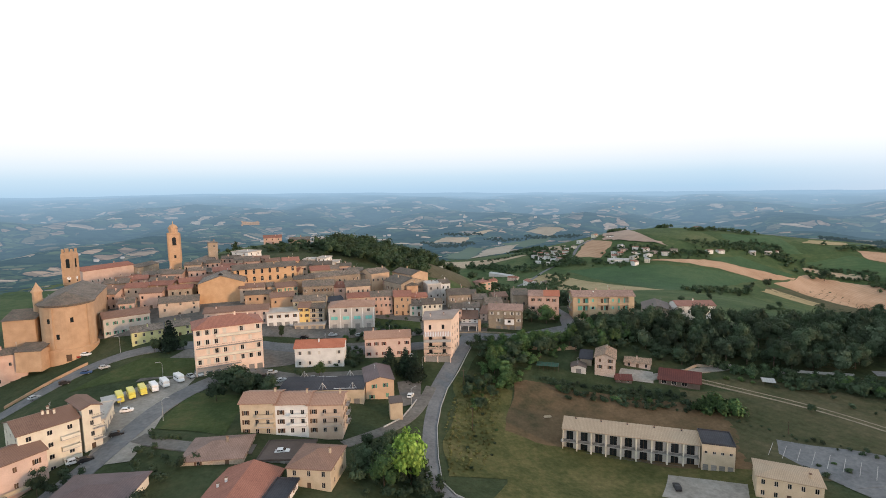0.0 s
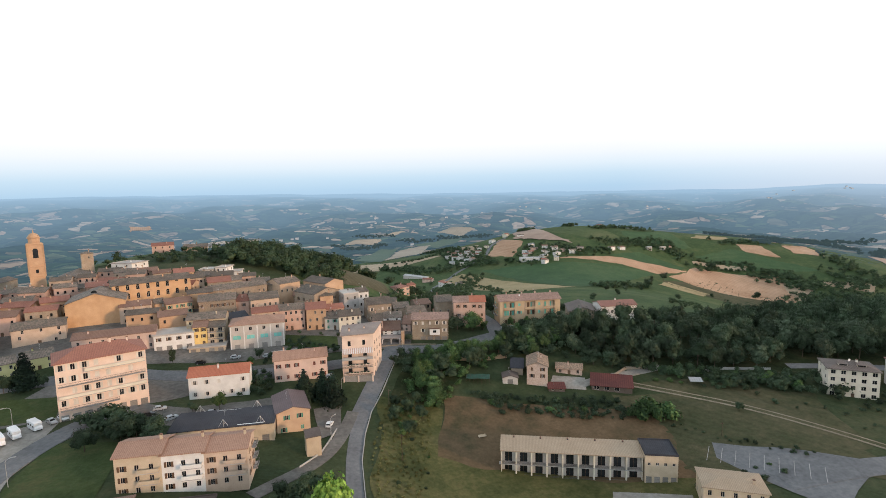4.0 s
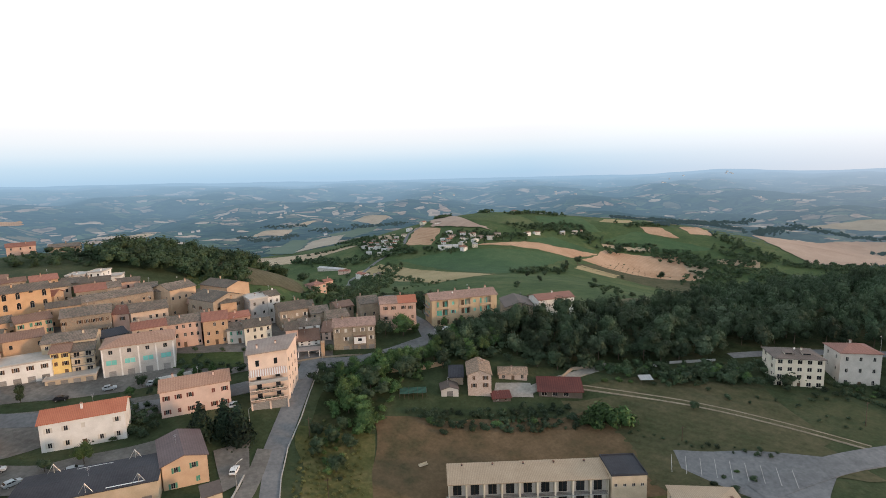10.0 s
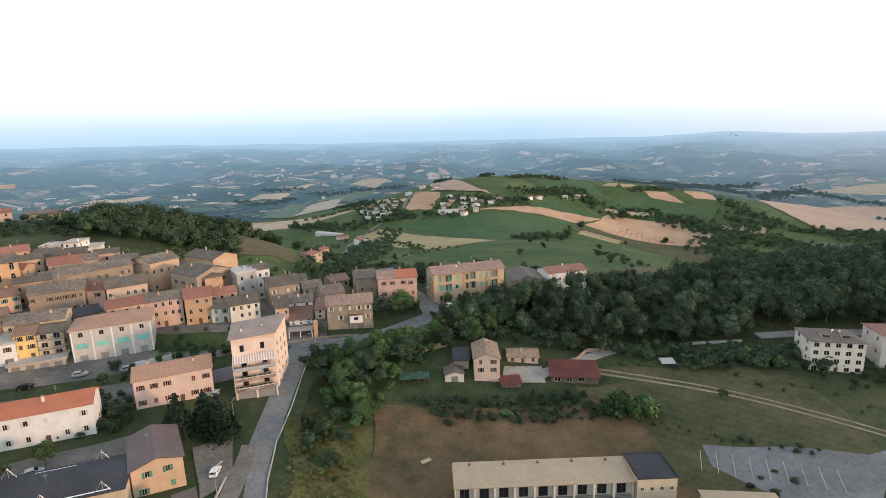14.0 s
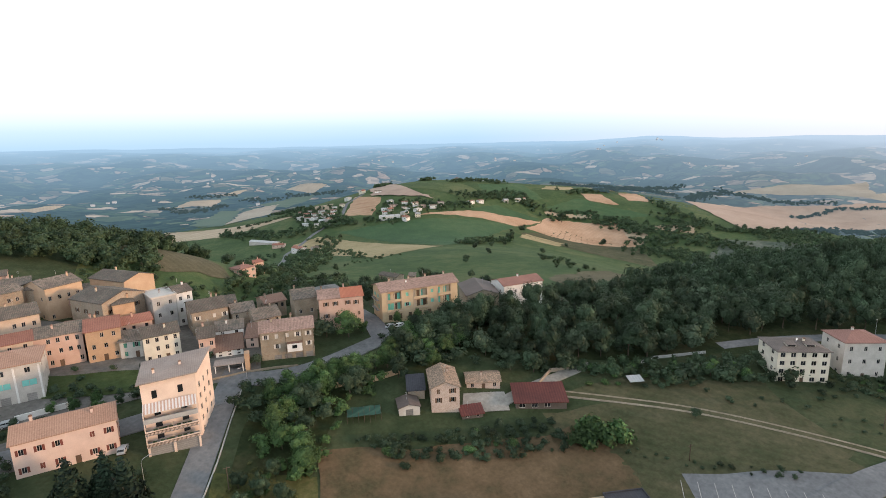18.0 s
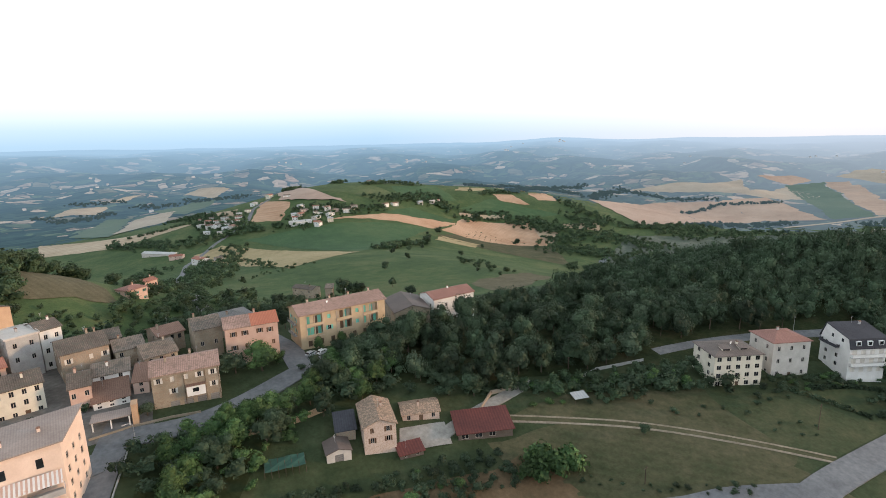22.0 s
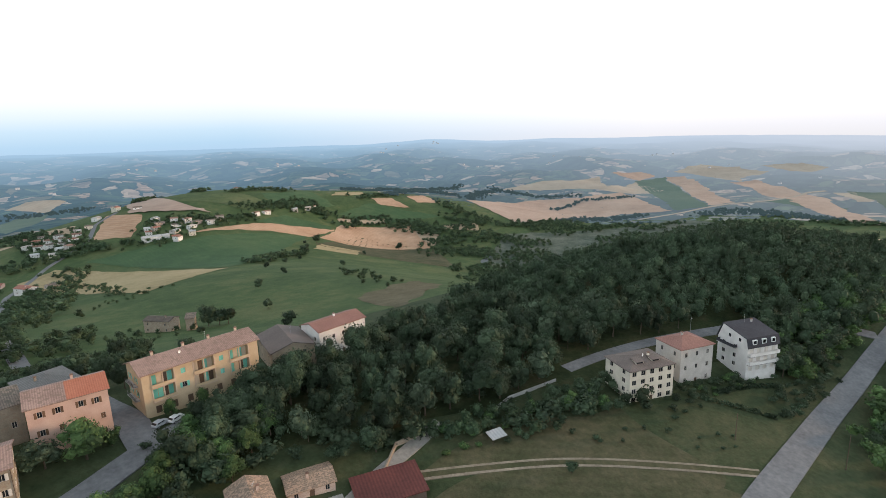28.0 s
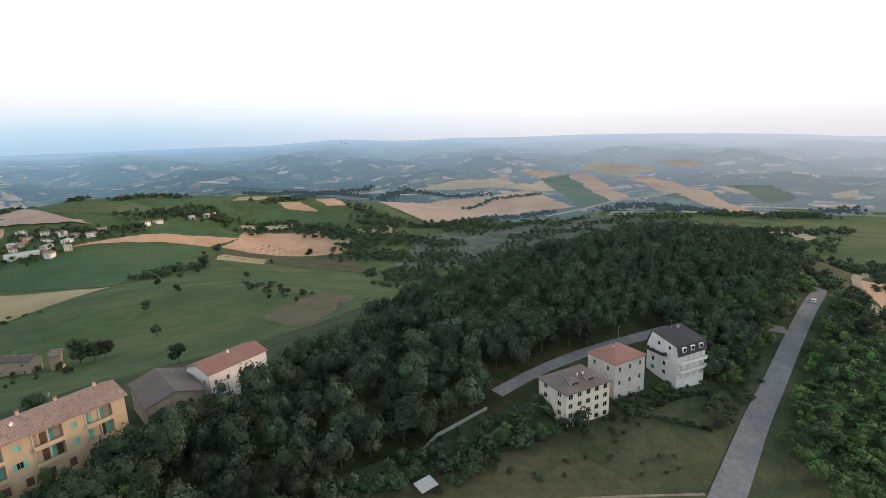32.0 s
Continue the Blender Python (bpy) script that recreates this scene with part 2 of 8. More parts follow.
GLASS = material("window_glass", (0.012, 0.014, 0.017), (0.03, 0.033, 0.037), rough=0.08, grain=0.7, bump=0.0, vary=0.3)
GLASS.node_tree.nodes["Principled BSDF"].inputs["Specular IOR Level"].default_value = 0.5
TEAL = material("teal_glass", (0.16, 0.46, 0.41), (0.26, 0.60, 0.54), rough=0.12, grain=0.7, bump=0.0, vary=0.1)
FRAME = material("window_frame_paint", (0.42, 0.38, 0.34), (0.55, 0.50, 0.45), grain=6, bump=0.05)
SHUT = {
    "green": material("green_shutter", (0.05, 0.17, 0.12), (0.09, 0.27, 0.19), grain=8, bump=0.1, vary=0.2),
    "brown": material("brown_shutter", (0.09, 0.05, 0.03), (0.17, 0.10, 0.06), grain=8, bump=0.1, vary=0.2),
    "turquoise": material("turquoise_shutter", (0.13, 0.40, 0.31), (0.20, 0.52, 0.42), grain=8, bump=0.1, vary=0.15),
    "red": material("oxblood_shutter", (0.13, 0.04, 0.03), (0.21, 0.07, 0.05), grain=8, bump=0.1, vary=0.2),
    "pale": material("pale_blind", (0.50, 0.46, 0.40), (0.64, 0.60, 0.54), grain=8, bump=0.1, vary=0.1),
}
NET = material("faded_green_netting", (0.035, 0.085, 0.062), (0.06, 0.13, 0.095), grain=6, bump=0.2)
DOOR = material("door_wood", (0.07, 0.045, 0.03), (0.14, 0.09, 0.06), grain=5)
GARAGE = material("garage_sheet", (0.20, 0.19, 0.18), (0.32, 0.30, 0.28), rough=0.5, grain=3, bands=("Z", 0.5, 0.2))
IRON = material("rail_iron", (0.08, 0.075, 0.07), (0.16, 0.15, 0.14), rough=0.5, grain=8, metal=0.6)
STEEL = material("galvanised_steel", (0.38, 0.38, 0.38), (0.56, 0.56, 0.55), rough=0.45, grain=5, metal=0.7)
WHITE = material("white_paint", (0.66, 0.66, 0.65), (0.80, 0.80, 0.79), rough=0.5, grain=3, vary=0.05)
BARK = material("bark", (0.05, 0.038, 0.028), (0.12, 0.09, 0.065), grain=5, bump=0.5)


def leaf_material(name, dark, light, warm=None):
    """Leaves, each clump of its own tone."""
    m = bpy.data.materials.new(name)
    m.use_nodes = True
    n, k = m.node_tree.nodes, m.node_tree.links
    bsdf = n["Principled BSDF"]
    bsdf.inputs["Roughness"].default_value = 0.7
    bsdf.inputs["Specular IOR Level"].default_value = 0.15
    geo, info = n.new("ShaderNodeNewGeometry"), n.new("ShaderNodeObjectInfo")
    ramp = n.new("ShaderNodeValToRGB")
    ramp.color_ramp.elements[0].color, ramp.color_ramp.elements[1].color = (*dark, 1), (*light, 1)
    if warm:
        ramp.color_ramp.elements.new(0.85).color = (*warm, 1)
    k.new(geo.outputs["Random Per Island"], ramp.inputs["Fac"])
    hsv = n.new("ShaderNodeHueSaturation")
    value, hue = n.new("ShaderNodeMapRange"), n.new("ShaderNodeMapRange")
    value.inputs["To Min"].default_value, value.inputs["To Max"].default_value = 0.72, 1.32
    hue.inputs["From Min"].default_value, hue.inputs["From Max"].default_value = 0.3, 0.7
    hue.inputs["To Min"].default_value, hue.inputs["To Max"].default_value = 0.482, 0.512
    k.new(info.outputs["Random"], value.inputs["Value"])
    patchy = n.new("ShaderNodeTexNoise")  # each crown a tone of its own, also where many share one mesh
    patchy.inputs["Scale"].default_value, patchy.inputs["Detail"].default_value = 0.085, 2
    k.new(geo.outputs["Position"], patchy.inputs["Vector"])
    depth = n.new("ShaderNodeMapRange")
    depth.inputs["From Min"].default_value, depth.inputs["From Max"].default_value = 0.30, 0.70
    depth.inputs["To Min"].default_value, depth.inputs["To Max"].default_value = 0.55, 1.45
    k.new(patchy.outputs["Fac"], depth.inputs["Value"])
    both = n.new("ShaderNodeMath")
    both.operation = "MULTIPLY"
    k.new(value.outputs["Result"], both.inputs[0])
    k.new(depth.outputs["Result"], both.inputs[1])
    lean_hue = n.new("ShaderNodeSeparateColor")
    k.new(patchy.outputs["Color"], lean_hue.inputs[0])
    k.new(lean_hue.outputs[1], hue.inputs["Value"])
    k.new(both.outputs[0], hsv.inputs["Value"])
    k.new(hue.outputs["Result"], hsv.inputs["Hue"])
    k.new(ramp.outputs["Color"], hsv.inputs["Color"])
    k.new(hsv.outputs["Color"], bsdf.inputs["Base Color"])
    return m


LEAF = leaf_material("leaves", (0.027, 0.043, 0.024), (0.052, 0.077, 0.043))
# mid-green leaves; on far copses the paler tone stands in for haze
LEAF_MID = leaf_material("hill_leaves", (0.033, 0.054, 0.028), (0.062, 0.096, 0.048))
LEAF_BRIGHT = leaf_material("bright_leaves", (0.10, 0.20, 0.035), (0.31, 0.47, 0.095))
LEAF_FRESH = leaf_material("fresh_leaves", (0.030, 0.056, 0.022), (0.074, 0.124, 0.042))
LEAF_CONIFER = leaf_material("needles", (0.010, 0.020, 0.014), (0.030, 0.050, 0.030))
LEAF_WEED = leaf_material("weed_leaves", (0.062, 0.072, 0.026), (0.135, 0.132, 0.052))
LEAF_OLIVE = leaf_material("olive_leaves", (0.037, 0.056, 0.032), (0.088, 0.120, 0.074))


def land_material(name, colours, scale, rough=0.95, bump=0.6, rows=None, painted_haze=0.0, haze_tone=(0.22, 0.31, 0.43, 1)):
    """Open land: patches of several colours at two scales, with fine tufts."""
    m = bpy.data.materials.new(name)
    m.use_nodes = True
    n, k = m.node_tree.nodes, m.node_tree.links
    bsdf = n["Principled BSDF"]
    bsdf.inputs["Roughness"].default_value = rough
    bsdf.inputs["Specular IOR Level"].default_value = 0.1
    geo = n.new("ShaderNodeNewGeometry")
    big, small, tuft = (n.new("ShaderNodeTexNoise") for _ in range(3))
    for node, s, d in ((big, 1 / scale, 5), (small, 6 / scale, 6), (tuft, 0.9, 4)):
        node.inputs["Scale"].default_value, node.inputs["Detail"].default_value, node.inputs["Roughness"].default_value = s, d, 0.6
        k.new(geo.outputs["Position"], node.inputs["Vector"])
    mixed = n.new("ShaderNodeMix")
    mixed.data_type = "FLOAT"
    mixed.inputs["Factor"].default_value = 0.38
    k.new(big.outputs["Fac"], mixed.inputs["A"])
    k.new(small.outputs["Fac"], mixed.inputs["B"])
    ramp = n.new("ShaderNodeValToRGB")
    last = len(colours) - 1
    for i, c in enumerate(colours):
        at = 0.36 + 0.28 * i / max(last, 1)
        if i in (0, last):
            e = ramp.color_ramp.elements[0 if i == 0 else len(ramp.color_ramp.elements) - 1]
            e.position, e.color = at, (*c, 1)
        else:
            ramp.color_ramp.elements.new(at).color = (*c, 1)
    k.new(mixed.outputs[0], ramp.inputs["Fac"])
    grain = n.new("ShaderNodeMapRange")
    grain.inputs["To Min"].default_value, grain.inputs["To Max"].default_value = 0.6, 1.4
    k.new(tuft.outputs["Fac"], grain.inputs["Value"])
    out = n.new("ShaderNodeMix")
    out.data_type, out.blend_type = "RGBA", "MULTIPLY"
    out.inputs["Factor"].default_value = 1.0
    k.new(ramp.outputs["Color"], out.inputs["A"])
    k.new(grain.outputs["Result"], out.inputs["B"])
    colour = out.outputs["Result"]
    if rows:  # plough or drill lines: (heading in degrees, spacing in metres, tone)
        turn, gap, tone = rows
        dot = n.new("ShaderNodeVectorMath")
        dot.operation = "DOT_PRODUCT"
        dot.inputs[1].default_value = (math.cos(radians(turn)) * 2 * math.pi / gap, math.sin(radians(turn)) * 2 * math.pi / gap, 0)
        k.new(geo.outputs["Position"], dot.inputs[0])
        sine = n.new("ShaderNodeMath")
        sine.operation = "SINE"
        k.new(dot.outputs["Value"], sine.inputs[0])
        span = n.new("ShaderNodeMapRange")
        span.inputs["From Min"].default_value, span.inputs["To Min"].default_value = -1, 1 - tone
        k.new(sine.outputs[0], span.inputs["Value"])
        lines = n.new("ShaderNodeMix")
        lines.data_type, lines.blend_type = "RGBA", "MULTIPLY"
        lines.inputs["Factor"].default_value = 1.0
        k.new(colour, lines.inputs["A"])
        k.new(span.outputs["Result"], lines.inputs["B"])
        colour = lines.outputs["Result"]
    k.new(colour, bsdf.inputs["Base Color"])
    b = n.new("ShaderNodeBump")
    b.inputs["Strength"].default_value, b.inputs["Distance"].default_value = bump, 0.4
    k.new(tuft.outputs["Fac"], b.inputs["Height"])
    k.new(b.outputs[0], bsdf.inputs["Normal"])
    if painted_haze:  # far land gets its haze as an even emission mixed in
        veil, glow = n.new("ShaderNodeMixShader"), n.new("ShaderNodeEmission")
        glow.inputs["Color"].default_value = haze_tone
        veil.inputs["Fac"].default_value = painted_haze
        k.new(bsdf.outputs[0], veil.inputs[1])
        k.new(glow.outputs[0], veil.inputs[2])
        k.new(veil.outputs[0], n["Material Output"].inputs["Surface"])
    return m


LAND_SORTS = {
    "rough": ("rough_grass", ((0.028, 0.042, 0.020), (0.045, 0.059, 0.029), (0.072, 0.077, 0.041)), 24, None),
    "green": ("meadow", ((0.056, 0.082, 0.036), (0.082, 0.110, 0.048), (0.118, 0.130, 0.062)), 90, (40, 9, 0.10)),
    "crop": ("dark_green_crop", ((0.044, 0.082, 0.040), (0.058, 0.104, 0.048), (0.082, 0.122, 0.058)), 120, (75, 7, 0.12)),
    "stubble": ("stubble", ((0.34, 0.205, 0.125), (0.44, 0.285, 0.185), (0.51, 0.345, 0.235)), 110, (20, 8, 0.12)),
    "wheat": ("ripe_wheat", ((0.24, 0.195, 0.105), (0.32, 0.26, 0.145), (0.37, 0.30, 0.175)), 90, (60, 8, 0.10)),
    "pale": ("pale_stubble", ((0.32, 0.245, 0.165), (0.40, 0.315, 0.22), (0.46, 0.37, 0.265)), 130, (10, 9, 0.10)),
    "dry": ("dry_grass", ((0.058, 0.054, 0.029), (0.115, 0.082, 0.048), (0.160, 0.112, 0.068)), 30, None),
    "soil": ("brown_soil", ((0.078, 0.072, 0.042), (0.106, 0.094, 0.057), (0.138, 0.118, 0.074)), 40, (30, 4, 0.12)),
    "straw": ("straw_grass", ((0.046, 0.056, 0.027), (0.074, 0.074, 0.040), (0.112, 0.100, 0.060)), 26, (35, 3, 0.10)),
    "weeds": ("weedy_bank", ((0.050, 0.058, 0.022), (0.086, 0.088, 0.034), (0.14, 0.12, 0.054)), 12, None),
    "lawn": ("lawn", ((0.036, 0.054, 0.020), (0.053, 0.073, 0.028), (0.084, 0.086, 0.038)), 16, None),
    "scrub": ("scrub_floor", ((0.016, 0.023, 0.010), (0.030, 0.040, 0.017), (0.060, 0.056, 0.028)), 18, None),
    "scarp": ("scarp_grass", ((0.050, 0.068, 0.050), (0.082, 0.100, 0.076), (0.135, 0.142, 0.118)), 40, None),
    "clay": ("grey_clay", ((0.10, 0.11, 0.12), (0.13, 0.14, 0.15), (0.16, 0.17, 0.18)), 30, None),
}
LAND = {key: land_material(name, tones, scale, rows=rows) for key, (name, tones, scale, rows) in LAND_SORTS.items()}
# copies of the land materials with haze mixed in, for far fields
LAND_HAZED = {key: land_material("far_" + name, tones, scale * 2, rows=rows, painted_haze=0.25, haze_tone=(0.27, 0.32, 0.37, 1)) for key, (name, tones, scale, rows) in LAND_SORTS.items()}
# far walls, roofs and leaves: haze is added as an emission share
HAZED_PLASTER = land_material("hazed_plaster", ((0.46, 0.42, 0.38), (0.54, 0.50, 0.46), (0.60, 0.57, 0.53)), 60, painted_haze=0.45, haze_tone=(0.30, 0.37, 0.44, 1))
HAZED_TILES = land_material("hazed_tiles", ((0.20, 0.14, 0.11), (0.26, 0.19, 0.15), (0.30, 0.22, 0.18)), 60, painted_haze=0.55, haze_tone=(0.30, 0.37, 0.45, 1))
HAZED_LEAVES = land_material("hazed_leaves", ((0.024, 0.036, 0.024), (0.034, 0.050, 0.030), (0.046, 0.062, 0.036)), 40, painted_haze=0.34, haze_tone=(0.10, 0.15, 0.18, 1))
ASPHALT = land_material("asphalt", ((0.122, 0.124, 0.130), (0.155, 0.157, 0.162), (0.19, 0.192, 0.196)), 14, rough=0.8, bump=0.1)
PAVED = land_material("worn_paving", ((0.105, 0.098, 0.090), (0.145, 0.136, 0.126), (0.19, 0.18, 0.165)), 10, rough=0.85, bump=0.1)
PLAZA = land_material("pale_plaza", ((0.20, 0.185, 0.165), (0.26, 0.245, 0.22), (0.31, 0.295, 0.27)), 12, rough=0.9, bump=0.1)
GRAVEL = land_material("pale_gravel", ((0.17, 0.145, 0.105), (0.23, 0.195, 0.148), (0.29, 0.25, 0.19)), 5, rough=0.9, bump=0.4)


# ---- shape helpers ----
def link(name, verts, faces, mat, parent=None, m=None, label=""):
    """One mesh object from plain vertices and faces."""
    me = bpy.data.meshes.new(name)
    me.from_pydata([tuple(v) for v in verts], [], faces)
    for one in mat if isinstance(mat, (list, tuple)) else [mat]:
        me.materials.append(one)
    ob = new(name, me)
    if parent:
        ob.parent = parent
    if m is not None:
        ob.matrix_local = m
    if label:
        ob["label"] = label
    return ob


def shared(name, me, parent=None, m=None, label=""):
    """One more object on a mesh that exists."""
    ob = new(name, me)
    if parent:
        ob.parent = parent
    if m is not None:
        ob.matrix_local = m
    if label:
        ob["label"] = label
    return ob


class Shape:
    """Gathers vertices and faces of one mesh."""

    def __init__(self):
        self.v, self.f = [], []

    def quad(self, *points):
        n = len(self.v)
        self.v += [tuple(p) for p in points]
        self.f.append(tuple(range(n, n + len(points))))

    def box(self, x0, y0, z0, x1, y1, z1):
        n = len(self.v)
        self.v += [(x, y, z) for z in (z0, z1) for x, y in ((x0, y0), (x1, y0), (x1, y1), (x0, y1))]
        self.f += [tuple(n + i for i in q) for q in ((3, 2, 1, 0), (4, 5, 6, 7), (0, 1, 5, 4), (1, 2, 6, 5), (2, 3, 7, 6), (3, 0, 4, 7))]

    def beam(self, a, b, r, sides=4, r2=None):
        """A bar from a to b."""
        a, b = Vector(a), Vector(b)
        u = (b - a).normalized()
        s = u.cross((0, 0, 1)) if abs(u.z) < 0.95 else u.cross((1, 0, 0))
        s.normalize()
        w = u.cross(s)
        n, r2 = len(self.v), r if r2 is None else r2
        for p, q in ((a, r), (b, r2)):
            self.v += [tuple(p + (s * math.cos(2 * math.pi * i / sides) + w * math.sin(2 * math.pi * i / sides)) * q) for i in range(sides)]
        self.f += [(n + i, n + (i + 1) % sides, n + sides + (i + 1) % sides, n + sides + i) for i in range(sides)]
        self.f += [tuple(n + i for i in range(sides))[::-1], tuple(n + sides + i for i in range(sides))]

    def prism(self, ring, z0, z1):
        """An upright body over a ring of (x, y)."""
        n, k = len(self.v), len(ring)
        self.v += [(x, y, z) for z in (z0, z1) for x, y in ring]
        self.f += [(n + i, n + (i + 1) % k, n + k + (i + 1) % k, n + k + i) for i in range(k)]
        self.f += [tuple(n + i for i in range(k))[::-1], tuple(n + k + i for i in range(k))]

    def cone(self, ring, z0, apex):
        n, k = len(self.v), len(ring)
        self.v += [(x, y, z0) for x, y in ring] + [tuple(apex)]
        self.f += [(n + i, n + (i + 1) % k, n + k) for i in range(k)]

    def weld(self):
        """Joins points that meet, so that slopes and edges make one body."""
        seen, remap, verts = {}, [], []
        for v in self.v:
            key = tuple(round(float(c), 3) for c in v)
            if key not in seen:
                seen[key] = len(verts)
                verts.append(v)
            remap.append(seen[key])
        self.v = verts
        self.f = [f for f in (tuple(dict.fromkeys(remap[i] for i in f)) for f in self.f) if len(f) > 2]
        return self

    def put(self, name, mat, parent=None, m=None, label=""):
        return link(name, self.v, self.f, mat, parent, m, label)


def thing(name, m, label, category, group="", kind=""):
    ob = new(name)
    ob.matrix_world = m
    ob.empty_display_size = 0.5
    return tagged(ob, label, category, group, kind)


# ---- the land ----
NEAR_HILLS = [(-180, 360, 90, 37.7), (-90, 330, 70, -2.4), (-110, 230, 60, 15.8), (-60, 180, 70, 0.1), (-40, 260, 60, 1.7), (40, 240, 60, -0.2), (60, 170, 60, -23.0), (-60, 450, 100, 49.9), (-330, 300, 110, -36.0), (-95, 140, 50, 8.6), (35, 370, 45, -17.7), (-260, 280, 70, 45.7), (-80, 215, 40, -9.5), (-215, 475, 50, 42.0), (12, 440, 35, 7.0), (-132, 462, 30, 10.0), (-70, 440, 45, 6.0)]
RIDGE_HILLS = [(80, 290, 70, 23.0), (180, 180, 80, -3.1), (300, 180, 90, 17.6), (420, 150, 120, 7.7), (120, 450, 150, -27.1), (100, 80, 150, 18.5), (235, 115, 50, -8.6), (345, 165, 45, 11.2), (150, 225, 45, -1.8), (180, 50, 70, -18.9), (480, 160, 60, 40.3), (97, 288, 26, -5.0), (258, 270, 38, 4.0), (312, 232, 40, 7.0), (350, 186, 30, 6.0)]
FAR_HILLS = [(300, 600, 220, 34.9), (550, 850, 220, -28.3), (450, 1150, 250, 86.7), (780, 1150, 300, 64.6), (200, 950, 220, -25.3), (900, 650, 300, -43.8), (1250, 1050, 350, 38.1), (650, 350, 180, -42.7), (800, 50, 250, 61.3), (740, 960, 130, -47.6), (1500, 850, 250, -56.4), (600, 250, 140, -6.4)]


def swell(x, y, hills):
    z = 0
    for hx, hy, r, h in hills:
        z = z + h * np.exp(-((x - hx) ** 2 + (y - hy) ** 2) / (2 * r * r))
    return z


def smooth(a, b, v):
    s = np.clip((v - a) / (b - a), 0, 1)
    return s * s * (3 - 2 * s)


def ripple(x, y):
    """Rolling hills of the far country."""
    z = 0
    for i, (wx, wy, p, a) in enumerate(((0.0041, 0.0023, 0.3, 20), (-0.0029, 0.0052, 1.7, 18), (0.0075, -0.0033, 4.1, 12), (0.0052, 0.0098, 2.2, 10), (-0.0126, 0.0072, 5.0, 8), (0.0164, 0.0118, 0.9, 6), (0.024, -0.019, 3.3, 3.5), (-0.017, 0.031, 1.1, 3))):
        z = z + a * np.sin(wx * x + wy * y + p + 0.8 * np.sin(wy * x * 1.3 - wx * y * 0.9 + i))
    return 0.65 * z


def ground(x, y):
    x, y = np.asarray(x, float), np.asarray(y, float)
    z = -140 + 130 * np.exp(-((x - 60) ** 2 + (y - 200) ** 2) / (2 * 420.0**2))
    z = z + swell(x, y, NEAR_HILLS) + swell(x, y, RIDGE_HILLS) + swell(x, y, FAR_HILLS)
    r = np.hypot(x, y)
    far = smooth(1300, 2600, r)
    # the skyline's height by heading
    crest = np.interp(np.degrees(np.arctan2(x, y)), (-60, -37, -20, -5, 8, 20, 40, 47, 54, 70, 78, 90, 100, 130), (205, 208, 210, 192, 172, 167, 160, 184, 166, 156, 150, 112, 76, 70))
    rise = 20 * smooth(1500, 2600, r) + (crest - 20) * smooth(2300, 4700, r) ** 0.8
    return z + far * (ripple(x, y) * (1 - 0.8 * smooth(2900, 4700, r))) + rise


def gz(x, y):
    return float(ground(x, y))


def lines(fine0, fine1, step, edge):
    """Grid lines: even within a stretch, then wider and wider out to the edge."""
    out = list(np.arange(fine0, fine1 + 0.1, step))
    for sign, start in ((1, fine1), (-1, fine0)):
        s, v = step, start
        while abs(v) < edge:
            s = min(s * 1.08, 26)
            v += sign * s
            out.append(v)
    return np.array(sorted(out))


def sheet(name, xs, ys, keep, mat):
    gx, gy = np.meshgrid(xs, ys)
    gzv = ground(gx, gy)
    ny, nx = gx.shape
    verts = np.stack([gx.ravel(), gy.ravel(), gzv.ravel()], -1)
    idx = np.arange(ny * nx).reshape(ny, nx)
    quads = np.stack([idx[:-1, :-1], idx[:-1, 1:], idx[1:, 1:], idx[1:, :-1]], -1)
    cx, cy = (gx[:-1, :-1] + gx[1:, 1:]) / 2, (gy[:-1, :-1] + gy[1:, 1:]) / 2
    quads = quads[keep(cx, cy)]
    used, inv = np.unique(quads, return_inverse=True)
    ob = link(name, verts[used].tolist(), inv.reshape(-1, 4).tolist(), mat)
    ob.data.shade_smooth()
    return ob


def country_material(name, size, haze_span):
    """Open country: a patchwork of fields and woods; blue evening haze is mixed in as emission."""
    m = bpy.data.materials.new(name)
    m.use_nodes = True
    n, k = m.node_tree.nodes, m.node_tree.links
    bsdf = n["Principled BSDF"]
    bsdf.inputs["Roughness"].default_value = 1.0
    bsdf.inputs["Specular IOR Level"].default_value = 0.0
    geo = n.new("ShaderNodeNewGeometry")
    flat = n.new("ShaderNodeVectorMath")
    flat.operation = "MULTIPLY"
    flat.inputs[1].default_value = (1, 1, 0)
    k.new(geo.outputs["Position"], flat.inputs[0])
    warp = n.new("ShaderNodeTexNoise")
    warp.inputs["Scale"].default_value, warp.inputs["Detail"].default_value = 0.006, 3
    k.new(flat.outputs[0], warp.inputs["Vector"])
    push = n.new("ShaderNodeVectorMath")
    push.operation = "MULTIPLY_ADD"
    push.inputs[1].default_value = (150, 150, 0)
    k.new(warp.outputs["Color"], push.inputs[0])
    k.new(flat.outputs[0], push.inputs[2])
    cells = n.new("ShaderNodeTexVoronoi")
    cells.inputs["Scale"].default_value = 1 / size
    k.new(push.outputs[0], cells.inputs["Vector"])
    pick = n.new("ShaderNodeSeparateColor")
    k.new(cells.outputs["Color"], pick.inputs[0])
    ramp = n.new("ShaderNodeValToRGB")
    ramp.color_ramp.interpolation = "CONSTANT"
